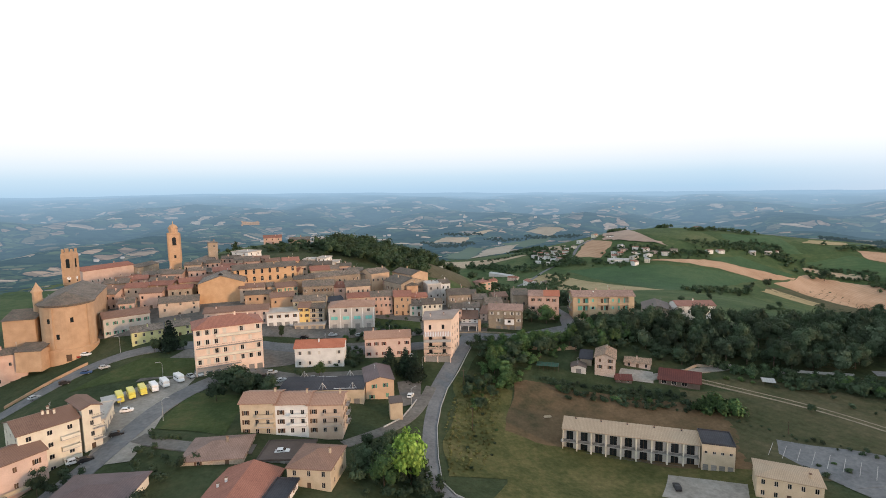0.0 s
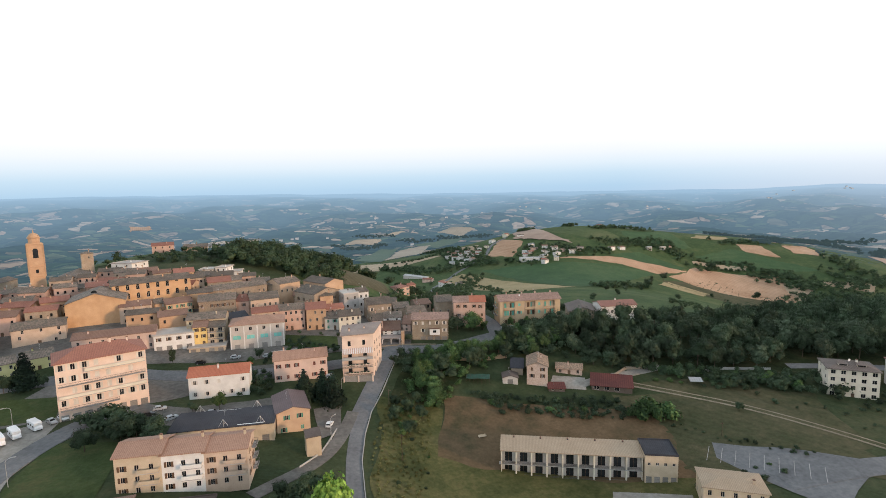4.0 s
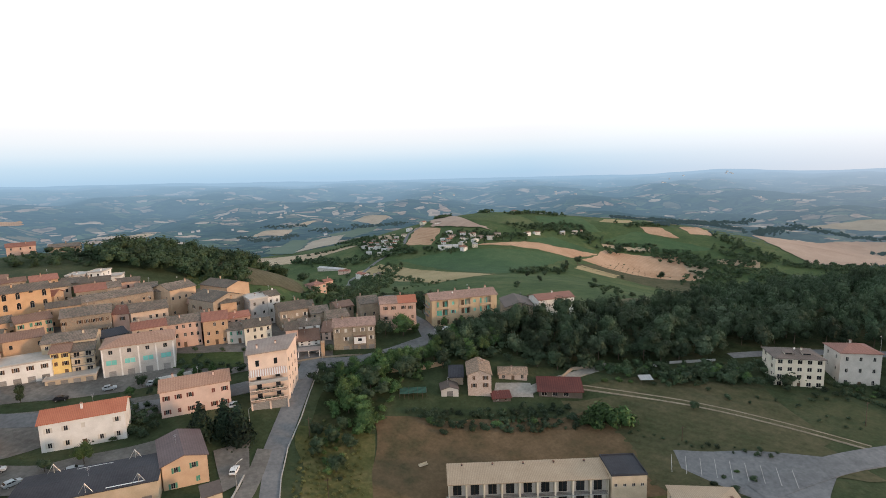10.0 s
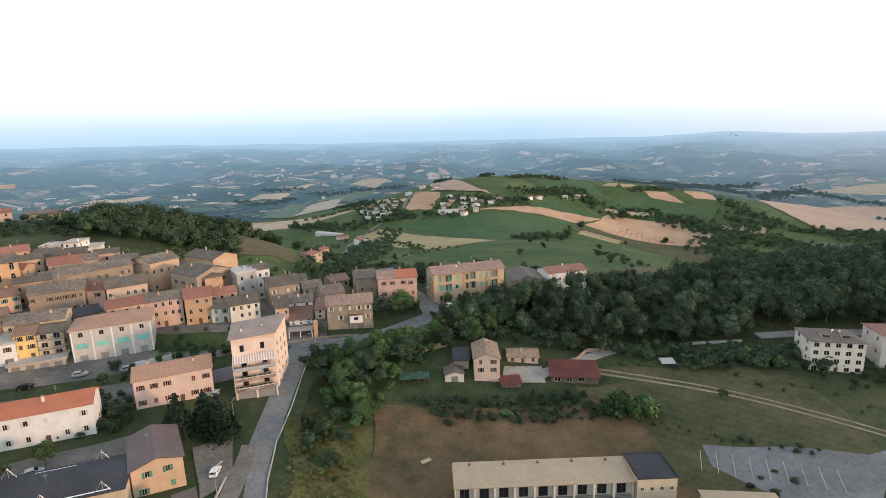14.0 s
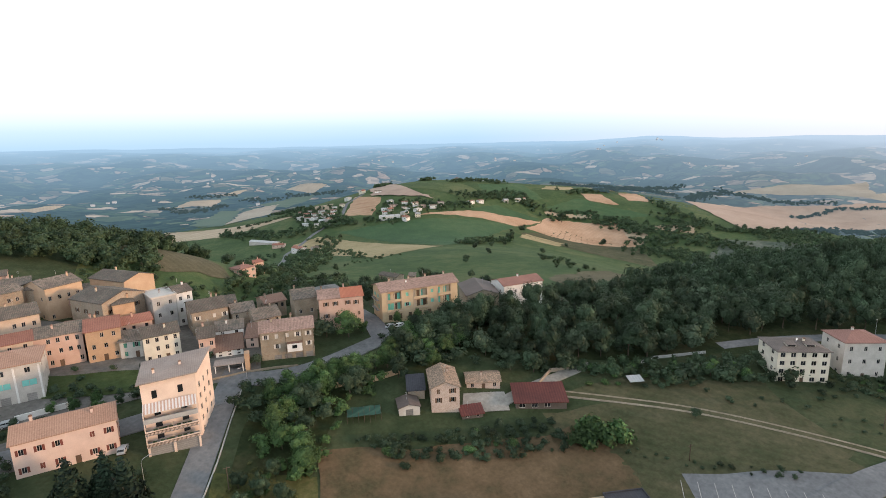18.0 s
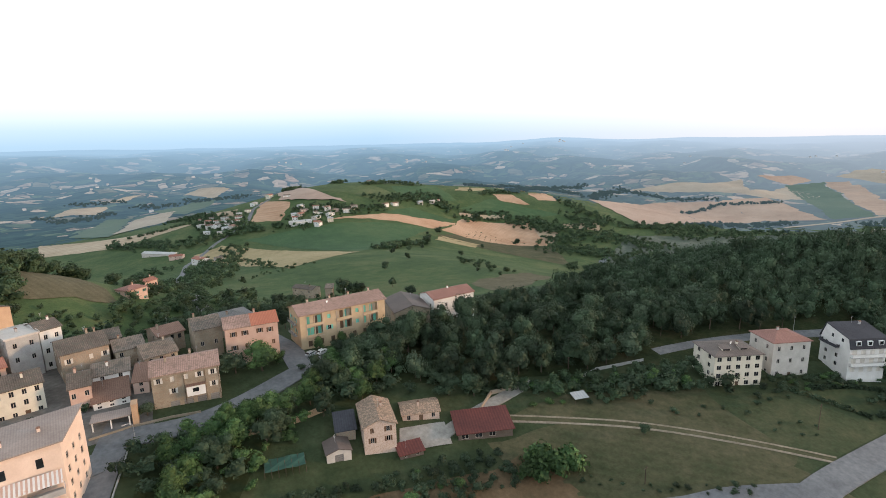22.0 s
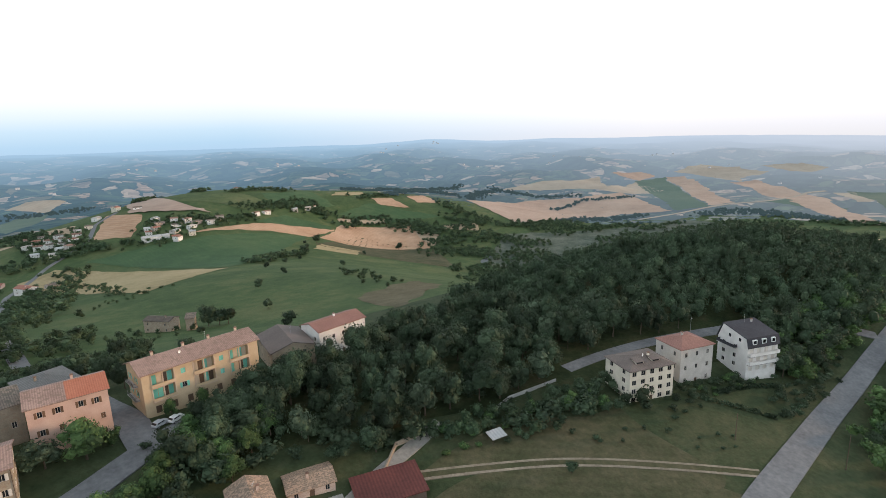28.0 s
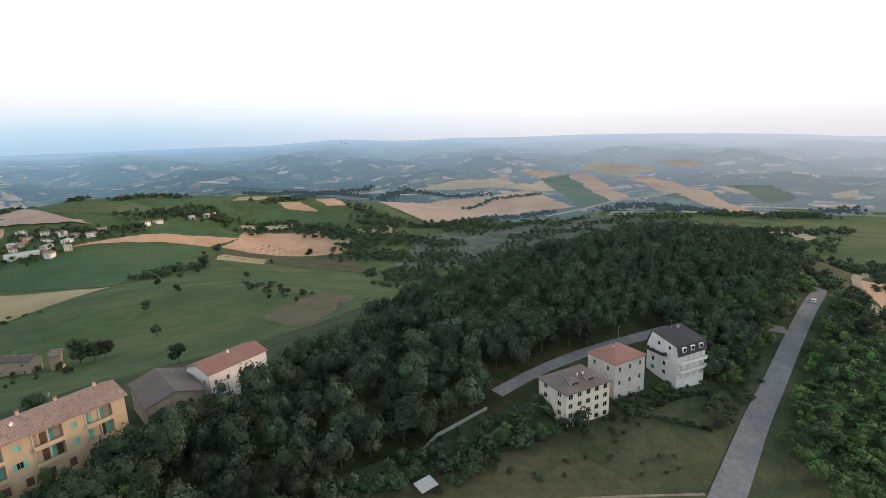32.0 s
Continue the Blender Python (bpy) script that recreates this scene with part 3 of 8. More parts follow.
    tones = ((0.0, (0.040, 0.056, 0.032)), (0.16, (0.058, 0.084, 0.040)), (0.30, (0.090, 0.115, 0.055)), (0.44, (0.17, 0.145, 0.085)), (0.54, (0.38, 0.265, 0.175)), (0.64, (0.060, 0.080, 0.040)), (0.76, (0.46, 0.35, 0.25)), (0.85, (0.11, 0.13, 0.070)), (0.93, (0.29, 0.21, 0.14)))
    ramp.color_ramp.elements[0].color = (*tones[0][1], 1)
    ramp.color_ramp.elements[1].position, ramp.color_ramp.elements[1].color = tones[-1][0], (*tones[-1][1], 1)
    for at, c in tones[1:-1]:
        ramp.color_ramp.elements.new(at).color = (*c, 1)
    k.new(pick.outputs[0], ramp.inputs["Fac"])
    edge = n.new("ShaderNodeTexVoronoi")
    edge.feature = "DISTANCE_TO_EDGE"
    edge.inputs["Scale"].default_value = 1 / size
    k.new(push.outputs[0], edge.inputs["Vector"])
    wood = n.new("ShaderNodeTexNoise")
    wood.inputs["Scale"].default_value, wood.inputs["Detail"].default_value = 0.004, 8
    k.new(flat.outputs[0], wood.inputs["Vector"])
    near_edge = n.new("ShaderNodeMath")
    near_edge.operation = "LESS_THAN"
    near_edge.inputs[1].default_value = 0.06
    k.new(edge.outputs["Distance"], near_edge.inputs[0])
    in_wood = n.new("ShaderNodeMath")
    in_wood.operation = "GREATER_THAN"
    in_wood.inputs[1].default_value = 0.53
    k.new(wood.outputs["Fac"], in_wood.inputs[0])
    either = n.new("ShaderNodeMath")
    either.operation = "MAXIMUM"
    k.new(near_edge.outputs[0], either.inputs[0])
    k.new(in_wood.outputs[0], either.inputs[1])
    dark = n.new("ShaderNodeMix")
    dark.data_type = "RGBA"
    k.new(either.outputs[0], dark.inputs["Factor"])
    k.new(ramp.outputs["Color"], dark.inputs["A"])
    dark.inputs["B"].default_value = (0.038, 0.056, 0.038, 1)
    plots = n.new("ShaderNodeTexVoronoi")  # smaller plots inside each field
    plots.inputs["Scale"].default_value = 2.7 / size
    stretch = n.new("ShaderNodeVectorMath")
    stretch.operation = "MULTIPLY"
    stretch.inputs[1].default_value = (0.55, 1.3, 0)
    k.new(push.outputs[0], stretch.inputs[0])
    k.new(stretch.outputs[0], plots.inputs["Vector"])
    plot_pick = n.new("ShaderNodeSeparateColor")
    k.new(plots.outputs["Color"], plot_pick.inputs[0])
    plot_tone = n.new("ShaderNodeMapRange")
    plot_tone.inputs["To Min"].default_value, plot_tone.inputs["To Max"].default_value = 0.55, 1.35
    k.new(plot_pick.outputs[1], plot_tone.inputs["Value"])
    toned = n.new("ShaderNodeMix")
    toned.data_type, toned.blend_type = "RGBA", "MULTIPLY"
    toned.inputs["Factor"].default_value = 1.0
    k.new(dark.outputs["Result"], toned.inputs["A"])
    k.new(plot_tone.outputs["Result"], toned.inputs["B"])
    k.new(toned.outputs["Result"], bsdf.inputs["Base Color"])
    # haze put into the land's surface as blue emission, stronger with distance
    painted_haze = n.new("ShaderNodeEmission")
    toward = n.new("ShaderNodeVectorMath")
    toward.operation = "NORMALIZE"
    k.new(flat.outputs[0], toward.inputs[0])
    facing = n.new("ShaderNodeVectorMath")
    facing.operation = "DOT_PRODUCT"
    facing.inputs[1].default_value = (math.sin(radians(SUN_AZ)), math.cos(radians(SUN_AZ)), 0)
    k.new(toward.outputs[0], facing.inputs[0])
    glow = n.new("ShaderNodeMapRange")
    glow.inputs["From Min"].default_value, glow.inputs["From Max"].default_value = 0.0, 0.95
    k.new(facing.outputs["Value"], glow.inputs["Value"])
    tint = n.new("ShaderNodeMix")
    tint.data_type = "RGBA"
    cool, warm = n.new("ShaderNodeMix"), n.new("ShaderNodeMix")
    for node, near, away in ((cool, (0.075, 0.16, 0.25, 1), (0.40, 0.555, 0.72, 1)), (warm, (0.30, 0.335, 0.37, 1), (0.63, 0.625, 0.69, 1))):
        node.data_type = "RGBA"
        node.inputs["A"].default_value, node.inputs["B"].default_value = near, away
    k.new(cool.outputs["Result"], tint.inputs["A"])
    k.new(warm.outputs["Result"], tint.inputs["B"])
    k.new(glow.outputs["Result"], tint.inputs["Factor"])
    k.new(tint.outputs["Result"], painted_haze.inputs["Color"])
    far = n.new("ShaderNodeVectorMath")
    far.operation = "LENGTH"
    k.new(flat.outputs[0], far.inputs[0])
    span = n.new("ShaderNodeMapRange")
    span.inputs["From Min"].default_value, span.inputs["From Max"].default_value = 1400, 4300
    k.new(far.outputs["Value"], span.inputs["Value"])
    thick = n.new("ShaderNodeMath")  # the painted haze thickens faster in the distance
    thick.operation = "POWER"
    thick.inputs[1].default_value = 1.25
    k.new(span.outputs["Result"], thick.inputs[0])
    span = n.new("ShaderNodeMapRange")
    span.inputs["To Min"].default_value, span.inputs["To Max"].default_value = haze_span
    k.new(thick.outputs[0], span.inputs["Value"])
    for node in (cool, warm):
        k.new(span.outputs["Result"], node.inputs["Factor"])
    lit = n.new("ShaderNodeMath")  # toward the sun the painted haze is made brighter
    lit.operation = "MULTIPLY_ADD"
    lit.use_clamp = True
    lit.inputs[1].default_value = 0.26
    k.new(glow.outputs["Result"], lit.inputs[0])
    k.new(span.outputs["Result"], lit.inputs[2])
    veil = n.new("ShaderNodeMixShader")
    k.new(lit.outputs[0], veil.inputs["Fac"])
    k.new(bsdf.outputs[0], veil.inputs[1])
    k.new(painted_haze.outputs[0], veil.inputs[2])
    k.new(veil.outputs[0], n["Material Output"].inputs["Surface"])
    return m



SPLIT = 1500.0
xs, ys = lines(-230, 470, 5, 2050), lines(90, 430, 5, 2050)
ground_ob = sheet("ground", xs, ys, lambda x, y: np.hypot(x, y) < SPLIT + 90, LAND["rough"])
ground_ob.data.materials.append(land_material("valley_pasture", ((0.040, 0.067, 0.027), (0.060, 0.091, 0.036), (0.098, 0.112, 0.050)), 55))
for poly in ground_ob.data.polygons:
    if math.hypot(poly.center.x, poly.center.y) > 640 or (poly.center.y > 332 and poly.center.x > -40):
        poly.material_index = 1
tagged(ground_ob, "rough green and dry grass on rolling hills", "ground", kind="structure")


span_lines = np.arange(-4900, 4901, 35.0)
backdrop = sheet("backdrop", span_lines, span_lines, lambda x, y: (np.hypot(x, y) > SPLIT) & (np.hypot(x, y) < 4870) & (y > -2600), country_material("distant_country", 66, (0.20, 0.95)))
tagged(backdrop, "far hills of fields and woods with blue haze in their colour", "hills", kind="structure")


def ribbon(name, points, width, mat, label, category, lift=0.10, kind="structure", widths=None):
    """A road or track laid along points on the ground."""
    pts = []
    for (ax, ay), (bx, by) in zip(points, points[1:]):
        steps = max(2, int(math.hypot(bx - ax, by - ay) / 4))
        pts += [Vector((ax + (bx - ax) * i / steps, ay + (by - ay) * i / steps)) for i in range(steps)]
    pts.append(Vector(points[-1]))
    for _ in range(6):
        pts = [pts[0]] + [(a + b * 2 + c) / 4 for a, b, c in zip(pts, pts[1:], pts[2:])] + [pts[-1]]
    s = Shape()
    rows = []
    for i, p in enumerate(pts):
        d = (pts[min(i + 1, len(pts) - 1)] - pts[max(i - 1, 0)]).normalized()
        side = Vector((-d.y, d.x))
        f = i / (len(pts) - 1)
        w = width if widths is None else widths[0] + (widths[1] - widths[0]) * f
        row = []
        for u in (-1, -0.5, 0, 0.5, 1):
            q = p + side * u * w / 2
            row.append((q.x, q.y, max(gz(q.x, q.y), gz(p.x, p.y) - 0.6) + lift))
        rows.append(row)
    n = len(rows[0])
    s.v = [v for row in rows for v in row]
    s.f = [(r * n + c, r * n + c + 1, (r + 1) * n + c + 1, (r + 1) * n + c) for r in range(len(rows) - 1) for c in range(n - 1)]
    # the edge turns down into the ground
    for r in range(len(rows) - 1):
        for c in (0, n - 1):
            a, b = rows[r][c], rows[r + 1][c]
            s.quad(a, b, (b[0], b[1], b[2] - 0.5), (a[0], a[1], a[2] - 0.5))
    return tagged(s.put(name, mat), label, category, kind=kind)


def patch(name, corners, mat, label, lift=0.12, cell=6.0, category="field", kind="structure", ragged=0.5):
    """A field laid over the ground between four corners, its edges a little uneven."""
    a, b, c, d = (Vector(p) for p in corners)
    nu = max(3, int(max((b - a).length, (c - d).length) / cell))
    nv = max(3, int(max((d - a).length, (c - b).length) / cell))
    nu, nv = min(nu, 60), min(nv, 60)
    s = Shape()
    for j in range(nv + 1):
        for i in range(nu + 1):
            u, v = i / nu, j / nv
            p = (a * (1 - u) + b * u) * (1 - v) + (d * (1 - u) + c * u) * v
            if i in (0, nu) or j in (0, nv):
                wob = noise.noise_vector((p.x * 0.05, p.y * 0.05, 3.1))
                p = p + Vector((wob.x, wob.y)) * cell * ragged
            s.v.append((p.x, p.y, gz(p.x, p.y) + lift))
    n = nu + 1
    s.f = [(j * n + i, j * n + i + 1, (j + 1) * n + i + 1, (j + 1) * n + i) for j in range(nv) for i in range(nu)]
    ob = s.put(name, mat)
    ob.data.shade_smooth()
    return tagged(ob, label, category, kind=kind)


# fields of the valley and of the hill across it
patch("field", ((562, 874), (729, 953), (785, 797), (683, 647)), LAND["straw"], "dry pasture on the slope", 0.48, 12)
patch("field", ((533, 838), (579, 876), (635, 838), (586, 792)), LAND["wheat"], "pale dry strip on the slope", 0.50, 12)
patch("field", ((169, 980), (218, 996), (319, 712), (196, 623)), LAND["wheat"], "ripe golden wheat field", 0.40, 12)
patch("field", ((250, 985), (365, 957), (579, 916), (325, 719)), LAND["crop"], "dark green crop field on the far slope", 0.42, 12)
patch("field", ((290, 1072), (350, 1195), (384, 1119), (330, 1029)), LAND["stubble"], "orange stubble field beside the hamlet", 0.44, 12)
patch("field", ((374, 1146), (600, 1975), (421, 1181), (472, 1048)), LAND_HAZED["stubble"], "orange stubble field on the hilltop", 1.80, 20)
patch("field", ((395, 978), (477, 977), (693, 986), (588, 922)), LAND["stubble"], "long strip of orange stubble", 0.48, 12)
patch("field", ((611, 925), (728, 1008), (871, 939), (792, 803)), LAND["stubble"], "orange stubble field with lone trees", 0.50, 12)
patch("field", ((852, 922), (874, 854), (808, 809), (788, 850)), LAND["pale"], "pale greenish stubble beside a copse", 0.40, 12)
patch("field", ((430, 1184), (593, 1168), (615, 1089), (545, 1046)), LAND["green"], "green field along the hill crest", 0.42, 12)
patch("field", ((637, 1159), (791, 1204), (780, 1086), (622, 1090)), LAND["crop"], "green field below the crest", 0.44, 12)
patch("field", ((872, 1191), (950, 1186), (916, 1142), (823, 1151)), LAND["wheat"], "straw field on the crest", 0.46, 12)
patch("field", ((908, 1107), (962, 1090), (943, 1009), (895, 1056)), LAND["stubble"], "small orange field behind the crest", 0.48, 12)
patch("field", ((1028, 1102), (1117, 1118), (1062, 1012), (1002, 1030)), LAND["stubble"], "orange field among hedges", 0.50, 12)
patch("field", ((757, 1053), (878, 1078), (973, 921), (871, 951)), LAND["crop"], "green fields among hedges", 0.40, 12)
patch("field", ((742, 1036), (849, 996), (836, 979), (739, 1019)), LAND["pale"], "pale strip between two hedges", 0.42, 12)
patch("field", ((515, 992), (616, 1033), (701, 997), (615, 955)), LAND["crop"], "green field beside the stubble strip", 0.44, 12)
patch("field", ((255, 400), (345, 428), (330, 385), (222, 325)), LAND["soil"], "bare brown field at the wood's edge", 0.16, 6, ragged=1.2)
patch("field", ((819, 694), (830, 647), (763, 614), (760, 661)), LAND["clay"], "bare grey clay bank in the valley", 0.48, 12)
patch("field", ((912, 888), (1001, 845), (956, 805), (903, 873)), LAND["pale"], "pale field strip in the valley", 0.50, 12)
# the farthest fields wear land materials with haze mixed in
patch("field", ((1239, 1059), (1605, 1025), (1383, 795), (1094, 793)), LAND_HAZED["stubble"], "wide orange stubble slope", 1.62, 20)
patch("field", ((1603, 1028), (1690, 909), (1539, 702), (1387, 794)), LAND_HAZED["stubble"], "orange stubble slope across the valley", 1.64, 20)
patch("field", ((1690, 909), (1871, 845), (1589, 584), (1533, 694)), LAND_HAZED["stubble"], "orange stubble slope beside the skyline road", 1.66, 20)
patch("field", ((1723, 1276), (1897, 1170), (2228, 1080), (1874, 891)), LAND_HAZED["pale"], "pale olive field on the far slope", 1.68, 20)
patch("field", ((2285, 1052), (2419, 981), (2411, 901), (2274, 925)), LAND_HAZED["stubble"], "small orange field on the far ridge", 1.70, 20)
patch("field", ((1868, 918), (2243, 927), (2011, 734), (1868, 794)), LAND_HAZED["pale"], "pale field on the far ridge", 1.72, 20)
patch("field", ((2258, 933), (2426, 864), (1636, 498), (1589, 572)), LAND_HAZED["crop"], "green crop strip on the far slope", 1.74, 20)
patch("field", ((2427, 861), (2458, 789), (1717, 448), (1645, 493)), LAND_HAZED["stubble"], "orange strip on the far slope", 1.76, 20)
patch("field", ((2672, 837), (2732, 631), (2274, 535), (2533, 711)), LAND_HAZED["pale"], "pale far field with haze in its colour", 1.78, 20)
patch("field", ((2237, 565), (2331, 500), (1806, 226), (1775, 314)), LAND_HAZED["stubble"], "orange field near the skyline", 1.80, 20)
patch("field", ((1762, 320), (1837, 251), (1460, 94), (1465, 156)), LAND_HAZED["stubble"], "straw field on the far right slope", 1.82, 20)
patch("field", ((1746, 380), (1806, 330), (1705, 185), (1636, 209)), LAND_HAZED["crop"], "dark green field on the far right slope", 1.60, 20)
patch("field", ((2011, 239), (2025, 188), (1824, 138), (1804, 171)), LAND_HAZED["pale"], "pale field on the far right slope", 1.62, 20)
patch("field", ((2037, 207), (2026, 83), (1780, 19), (1689, 85)), LAND_HAZED["green"], "green field beyond the wood", 1.64, 20)
patch("field", ((1854, -58), (1931, -134), (1822, -121), (1772, -65)), LAND_HAZED["pale"], "pale field far to the west", 1.66, 20)
patch("field", ((2549, 864), (2792, 814), (2616, 500), (2398, 556)), LAND_HAZED["pale"], "beige field on the skyline hill", 1.68, 20)
patch("field", ((2752, 571), (2799, 406), (2749, 303), (2593, 423)), LAND_HAZED["pale"], "pale field under the skyline", 1.70, 20)
patch("field", ((466, 125), (836, 62), (774, 61), (448, 120)), LAND["green"], "green field beyond the ridge road", 0.50, 12)
patch("field", ((1147, 138), (1251, 106), (842, 59), (807, 70)), LAND["pale"], "pale yard and field beyond the ridge road", 0.40, 12)
patch("field", ((-31, 2069), (34, 2191), (144, 2215), (104, 2098)), LAND_HAZED["pale"], "pale stubble field in the side valley", 1.76, 20)
patch("field", ((95, 1467), (183, 1871), (310, 1969), (229, 1637)), LAND_HAZED["pale"], "pale field on the side slope", 1.78, 20)
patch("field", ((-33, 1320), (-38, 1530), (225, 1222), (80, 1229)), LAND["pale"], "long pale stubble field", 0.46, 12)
patch("field", ((407, 2358), (476, 2413), (572, 2305), (477, 2160)), LAND_HAZED["pale"], "pale field beyond the hamlet", 1.82, 20)
patch("field", ((134, 2265), (211, 2321), (258, 2333), (190, 2257)), LAND_HAZED["pale"], "small pale field in the side valley", 1.60, 20)
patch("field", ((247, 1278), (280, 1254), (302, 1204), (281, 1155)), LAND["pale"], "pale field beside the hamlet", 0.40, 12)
patch("field", ((21, 1598), (120, 1976), (178, 1916), (91, 1446)), LAND_HAZED["crop"], "green strip between pale fields", 1.64, 20)
patch("field", ((252, 2038), (402, 2166), (487, 2121), (298, 1745)), LAND_HAZED["crop"], "green fields of the side valley", 1.66, 20)
patch("field", ((-450, 2134), (-381, 2192), (-336, 2199), (-394, 2063)), LAND_HAZED["pale"], "pale olive field behind the wooded hill", 1.68, 20)
patch("field", ((-926, 2487), (-997, 2680), (-925, 2722), (-894, 2656)), LAND_HAZED["stubble"], "pinkish far field with haze in its colour", 1.70, 20)
patch("woodland_floor", ((740, 640), (980, 760), (1460, 520), (1300, 220)), LAND["scarp"], "grey-green scrubby scarp behind the ridge", 0.6, 20, category="ground")
patch("field", ((322, 82), (438, 76), (520, 34), (330, 52)), LAND["stubble"], "stubble field beyond the road", 0.3, 8)
# the ground round the town
patch("field", ((14, 132), (26, 190), (104, 160), (84, 96)), LAND["weeds"], "olive meadow round the long motel", 0.12, 5, ragged=1.3)
patch("field", ((24, 178), (32, 213), (104, 194), (100, 152)), LAND["dry"], "dry brown paddock behind the long motel", 0.16, 4, ragged=1.3)
patch("field", ((98, 203), (170, 182), (158, 150), (98, 152)), LAND["straw"], "wide dry grass slope below the ridge houses", 0.10, 5, ragged=1.0)
patch("field", ((103, 197), (146, 173), (157, 132), (98, 150)), LAND["straw"], "dry grass slope along the track", 0.15, 4, ragged=1.3)
patch("lawn", ((-90, 160), (-92, 190), (-70, 186), (-66, 154)), LAND["lawn"], "green lawn inside the road bend", 0.16, 4, category="lawn")
patch("lawn", ((-144, 198), (-128, 219), (-104, 221), (-100, 206)), LAND["lawn"], "grassy bank below the church road", 0.14, 4, category="lawn")
patch("field", ((112, 208), (136, 204), (168, 178), (158, 164)), LAND["straw"], "dry brown grass above the farm track", 0.14, 4, ragged=1.3)
patch("woodland_floor", ((66, 244), (110, 268), (330, 215), (170, 196)), LAND["scrub"], "dark scrubby floor of the wood", 0.12, 6, category="ground")
patch("woodland_floor", ((170, 198), (330, 215), (420, 110), (240, 146)), LAND["scrub"], "dark leafy floor of the ridge wood", 0.13, 6, category="ground")
patch("field", ((2.5, 146), (8, 214), (30, 206), (20, 148)), LAND["weeds"], "weedy bank beside the climbing road", 0.14, 4, ragged=1.0)
patch("field", ((12, 212), (26, 246), (56, 240), (28, 206)), LAND["scrub"], "scrubby bank below the street", 0.13, 4)
patch("pavement", ((-172, 240), (25, 247), (36, 298), (-192, 352)), PAVED, "worn paving of the old town's lanes", 0.10, 5, category="pavement")
patch("pavement", ((-118, 200), (-112, 236), (-14, 241), (-14, 233)), PAVED, "worn street paving below the warehouse", 0.10, 5, category="pavement")
patch("field", ((-228, 430), (-232, 470), (-150, 466), (-148, 428)), LAND["green"], "olive meadow on the hill behind the town", 0.3, 6, ragged=1.5)
patch("field", ((-18, 402), (-28, 452), (16, 462), (30, 418)), LAND["soil"], "brown field on the hill's shoulder", 0.3, 5, ragged=1.6)
# roads
ribbon("road", ((30, 122), (20, 125), (10, 128), (2.5, 132.5), (-1.4, 140), (-2.5, 156), (-2.8, 175), (-1.2, 190), (0.6, 200)), 4.6, ASPHALT, "grey asphalt road climbing into the town", "road", widths=(4.6, 5.0))
ribbon("road", ((-1.6, 194), (0.4, 203), (5.2, 216), (9.4, 229), (14.6, 243), (18.5, 252)), 7.4, ASPHALT, "wide mouth of the climbing road below the white block", "road", lift=0.14, widths=(6.4, 7.2))
ribbon("lane", ((-2.2, 203), (-5.4, 190), (-10, 177), (-16, 168), (-23, 163), (-29, 155)), 4.2, PAVED, "narrow paved lane beside the hall", "lane", lift=0.18)
ribbon("road", ((120, 142), (150, 141), (170, 138), (213, 132), (260, 123), (298, 115), (340, 106), (362, 104), (392, 112), (430, 118)), 8, ASPHALT, "straight asphalt road along the ridge", "road", lift=0.3, widths=(7.8, 4.6))
ribbon("track", ((330, 84), (380, 84), (440, 78), (520, 60), (640, 40)), 5, GRAVEL, "pale track along the stubble field", "track", lift=0.5)
ribbon("road", ((-185, 170), (-163, 192), (-157, 204), (-148, 216), (-133, 227), (-110, 232), (-92, 238), (-60, 232), (-35, 232), (-12, 235), (12, 240)), 7, ASPHALT, "asphalt street through the lower town", "road", lift=0.16)
ribbon("road", ((-104, 118), (-98, 137), (-97, 156), (-97, 176), (-93, 194), (-86, 206), (-78, 214)), 8, ASPHALT, "asphalt road to the parking place", "road", lift=0.30)
ribbon("road", ((-92, 154), (-84, 149), (-74, 147), (-66, 146), (-54, 147)), 5, PAVED, "paved lane branching off to the apartment row", "lane", lift=0.34)
patch("pavement", ((-100, 141), (-121, 190), (-98, 208), (-87, 142)), PLAZA, "worn grey parking place", 0.2, 4, category="pavement")
patch("pavement", ((-78, 198), (-76, 214), (-58, 209), (-56, 196)), PAVED, "paved yard behind the white houses", 0.22, 4, category="pavement")
patch("pavement", ((-60, 203), (-60, 209), (-20, 214), (-20, 206)), PAVED, "paved yard behind the hall", 0.22, 4, category="pavement")
patch("pavement", ((-14, 186), (-15, 205), (-5, 208), (-7.4, 192)), PAVED, "paved yard beside the lane", 0.24, 4, category="pavement")
ribbon("track", ((104, 209), (112, 204), (124, 194), (137, 182), (148, 167), (157, 154), (166, 142)), 3.0, GRAVEL, "pale rutted farm track", "track", lift=0.2)
ribbon("track_verge", ((104, 209), (112, 204), (124, 194), (137, 182), (148, 167), (157, 154), (166, 142)), 1.5, LAND["straw"], "strip of dry grass between the wheel ruts", "grass", lift=0.24)
ribbon("road", ((106, 256), (96, 257), (83, 257.5), (69, 254), (57, 248.5), (43, 244), (31, 242.5), (18, 246)), 6.5, ASPHALT, "asphalt street past the ochre house", "road", lift=0.18)
ribbon("road", ((177, 201), (189, 197.5), (198, 194), (207, 190), (222, 182), (243, 168), (262, 155), (274, 140), (280, 122)), 4.8, ASPHALT, "narrow road behind the houses under the wood", "road", lift=0.25)
patch("lawn", ((-33, 268), (-8, 261), (-8, 249), (-31, 255)), LAND["lawn"], "grassy strip below the old town", 0.3, 4, category="lawn")
patch("pavement", ((63, 252), (65, 290), (70, 290), (71, 256)), ASPHALT, "asphalt lane between the orange and ochre houses", 0.3, 4, category="lane")
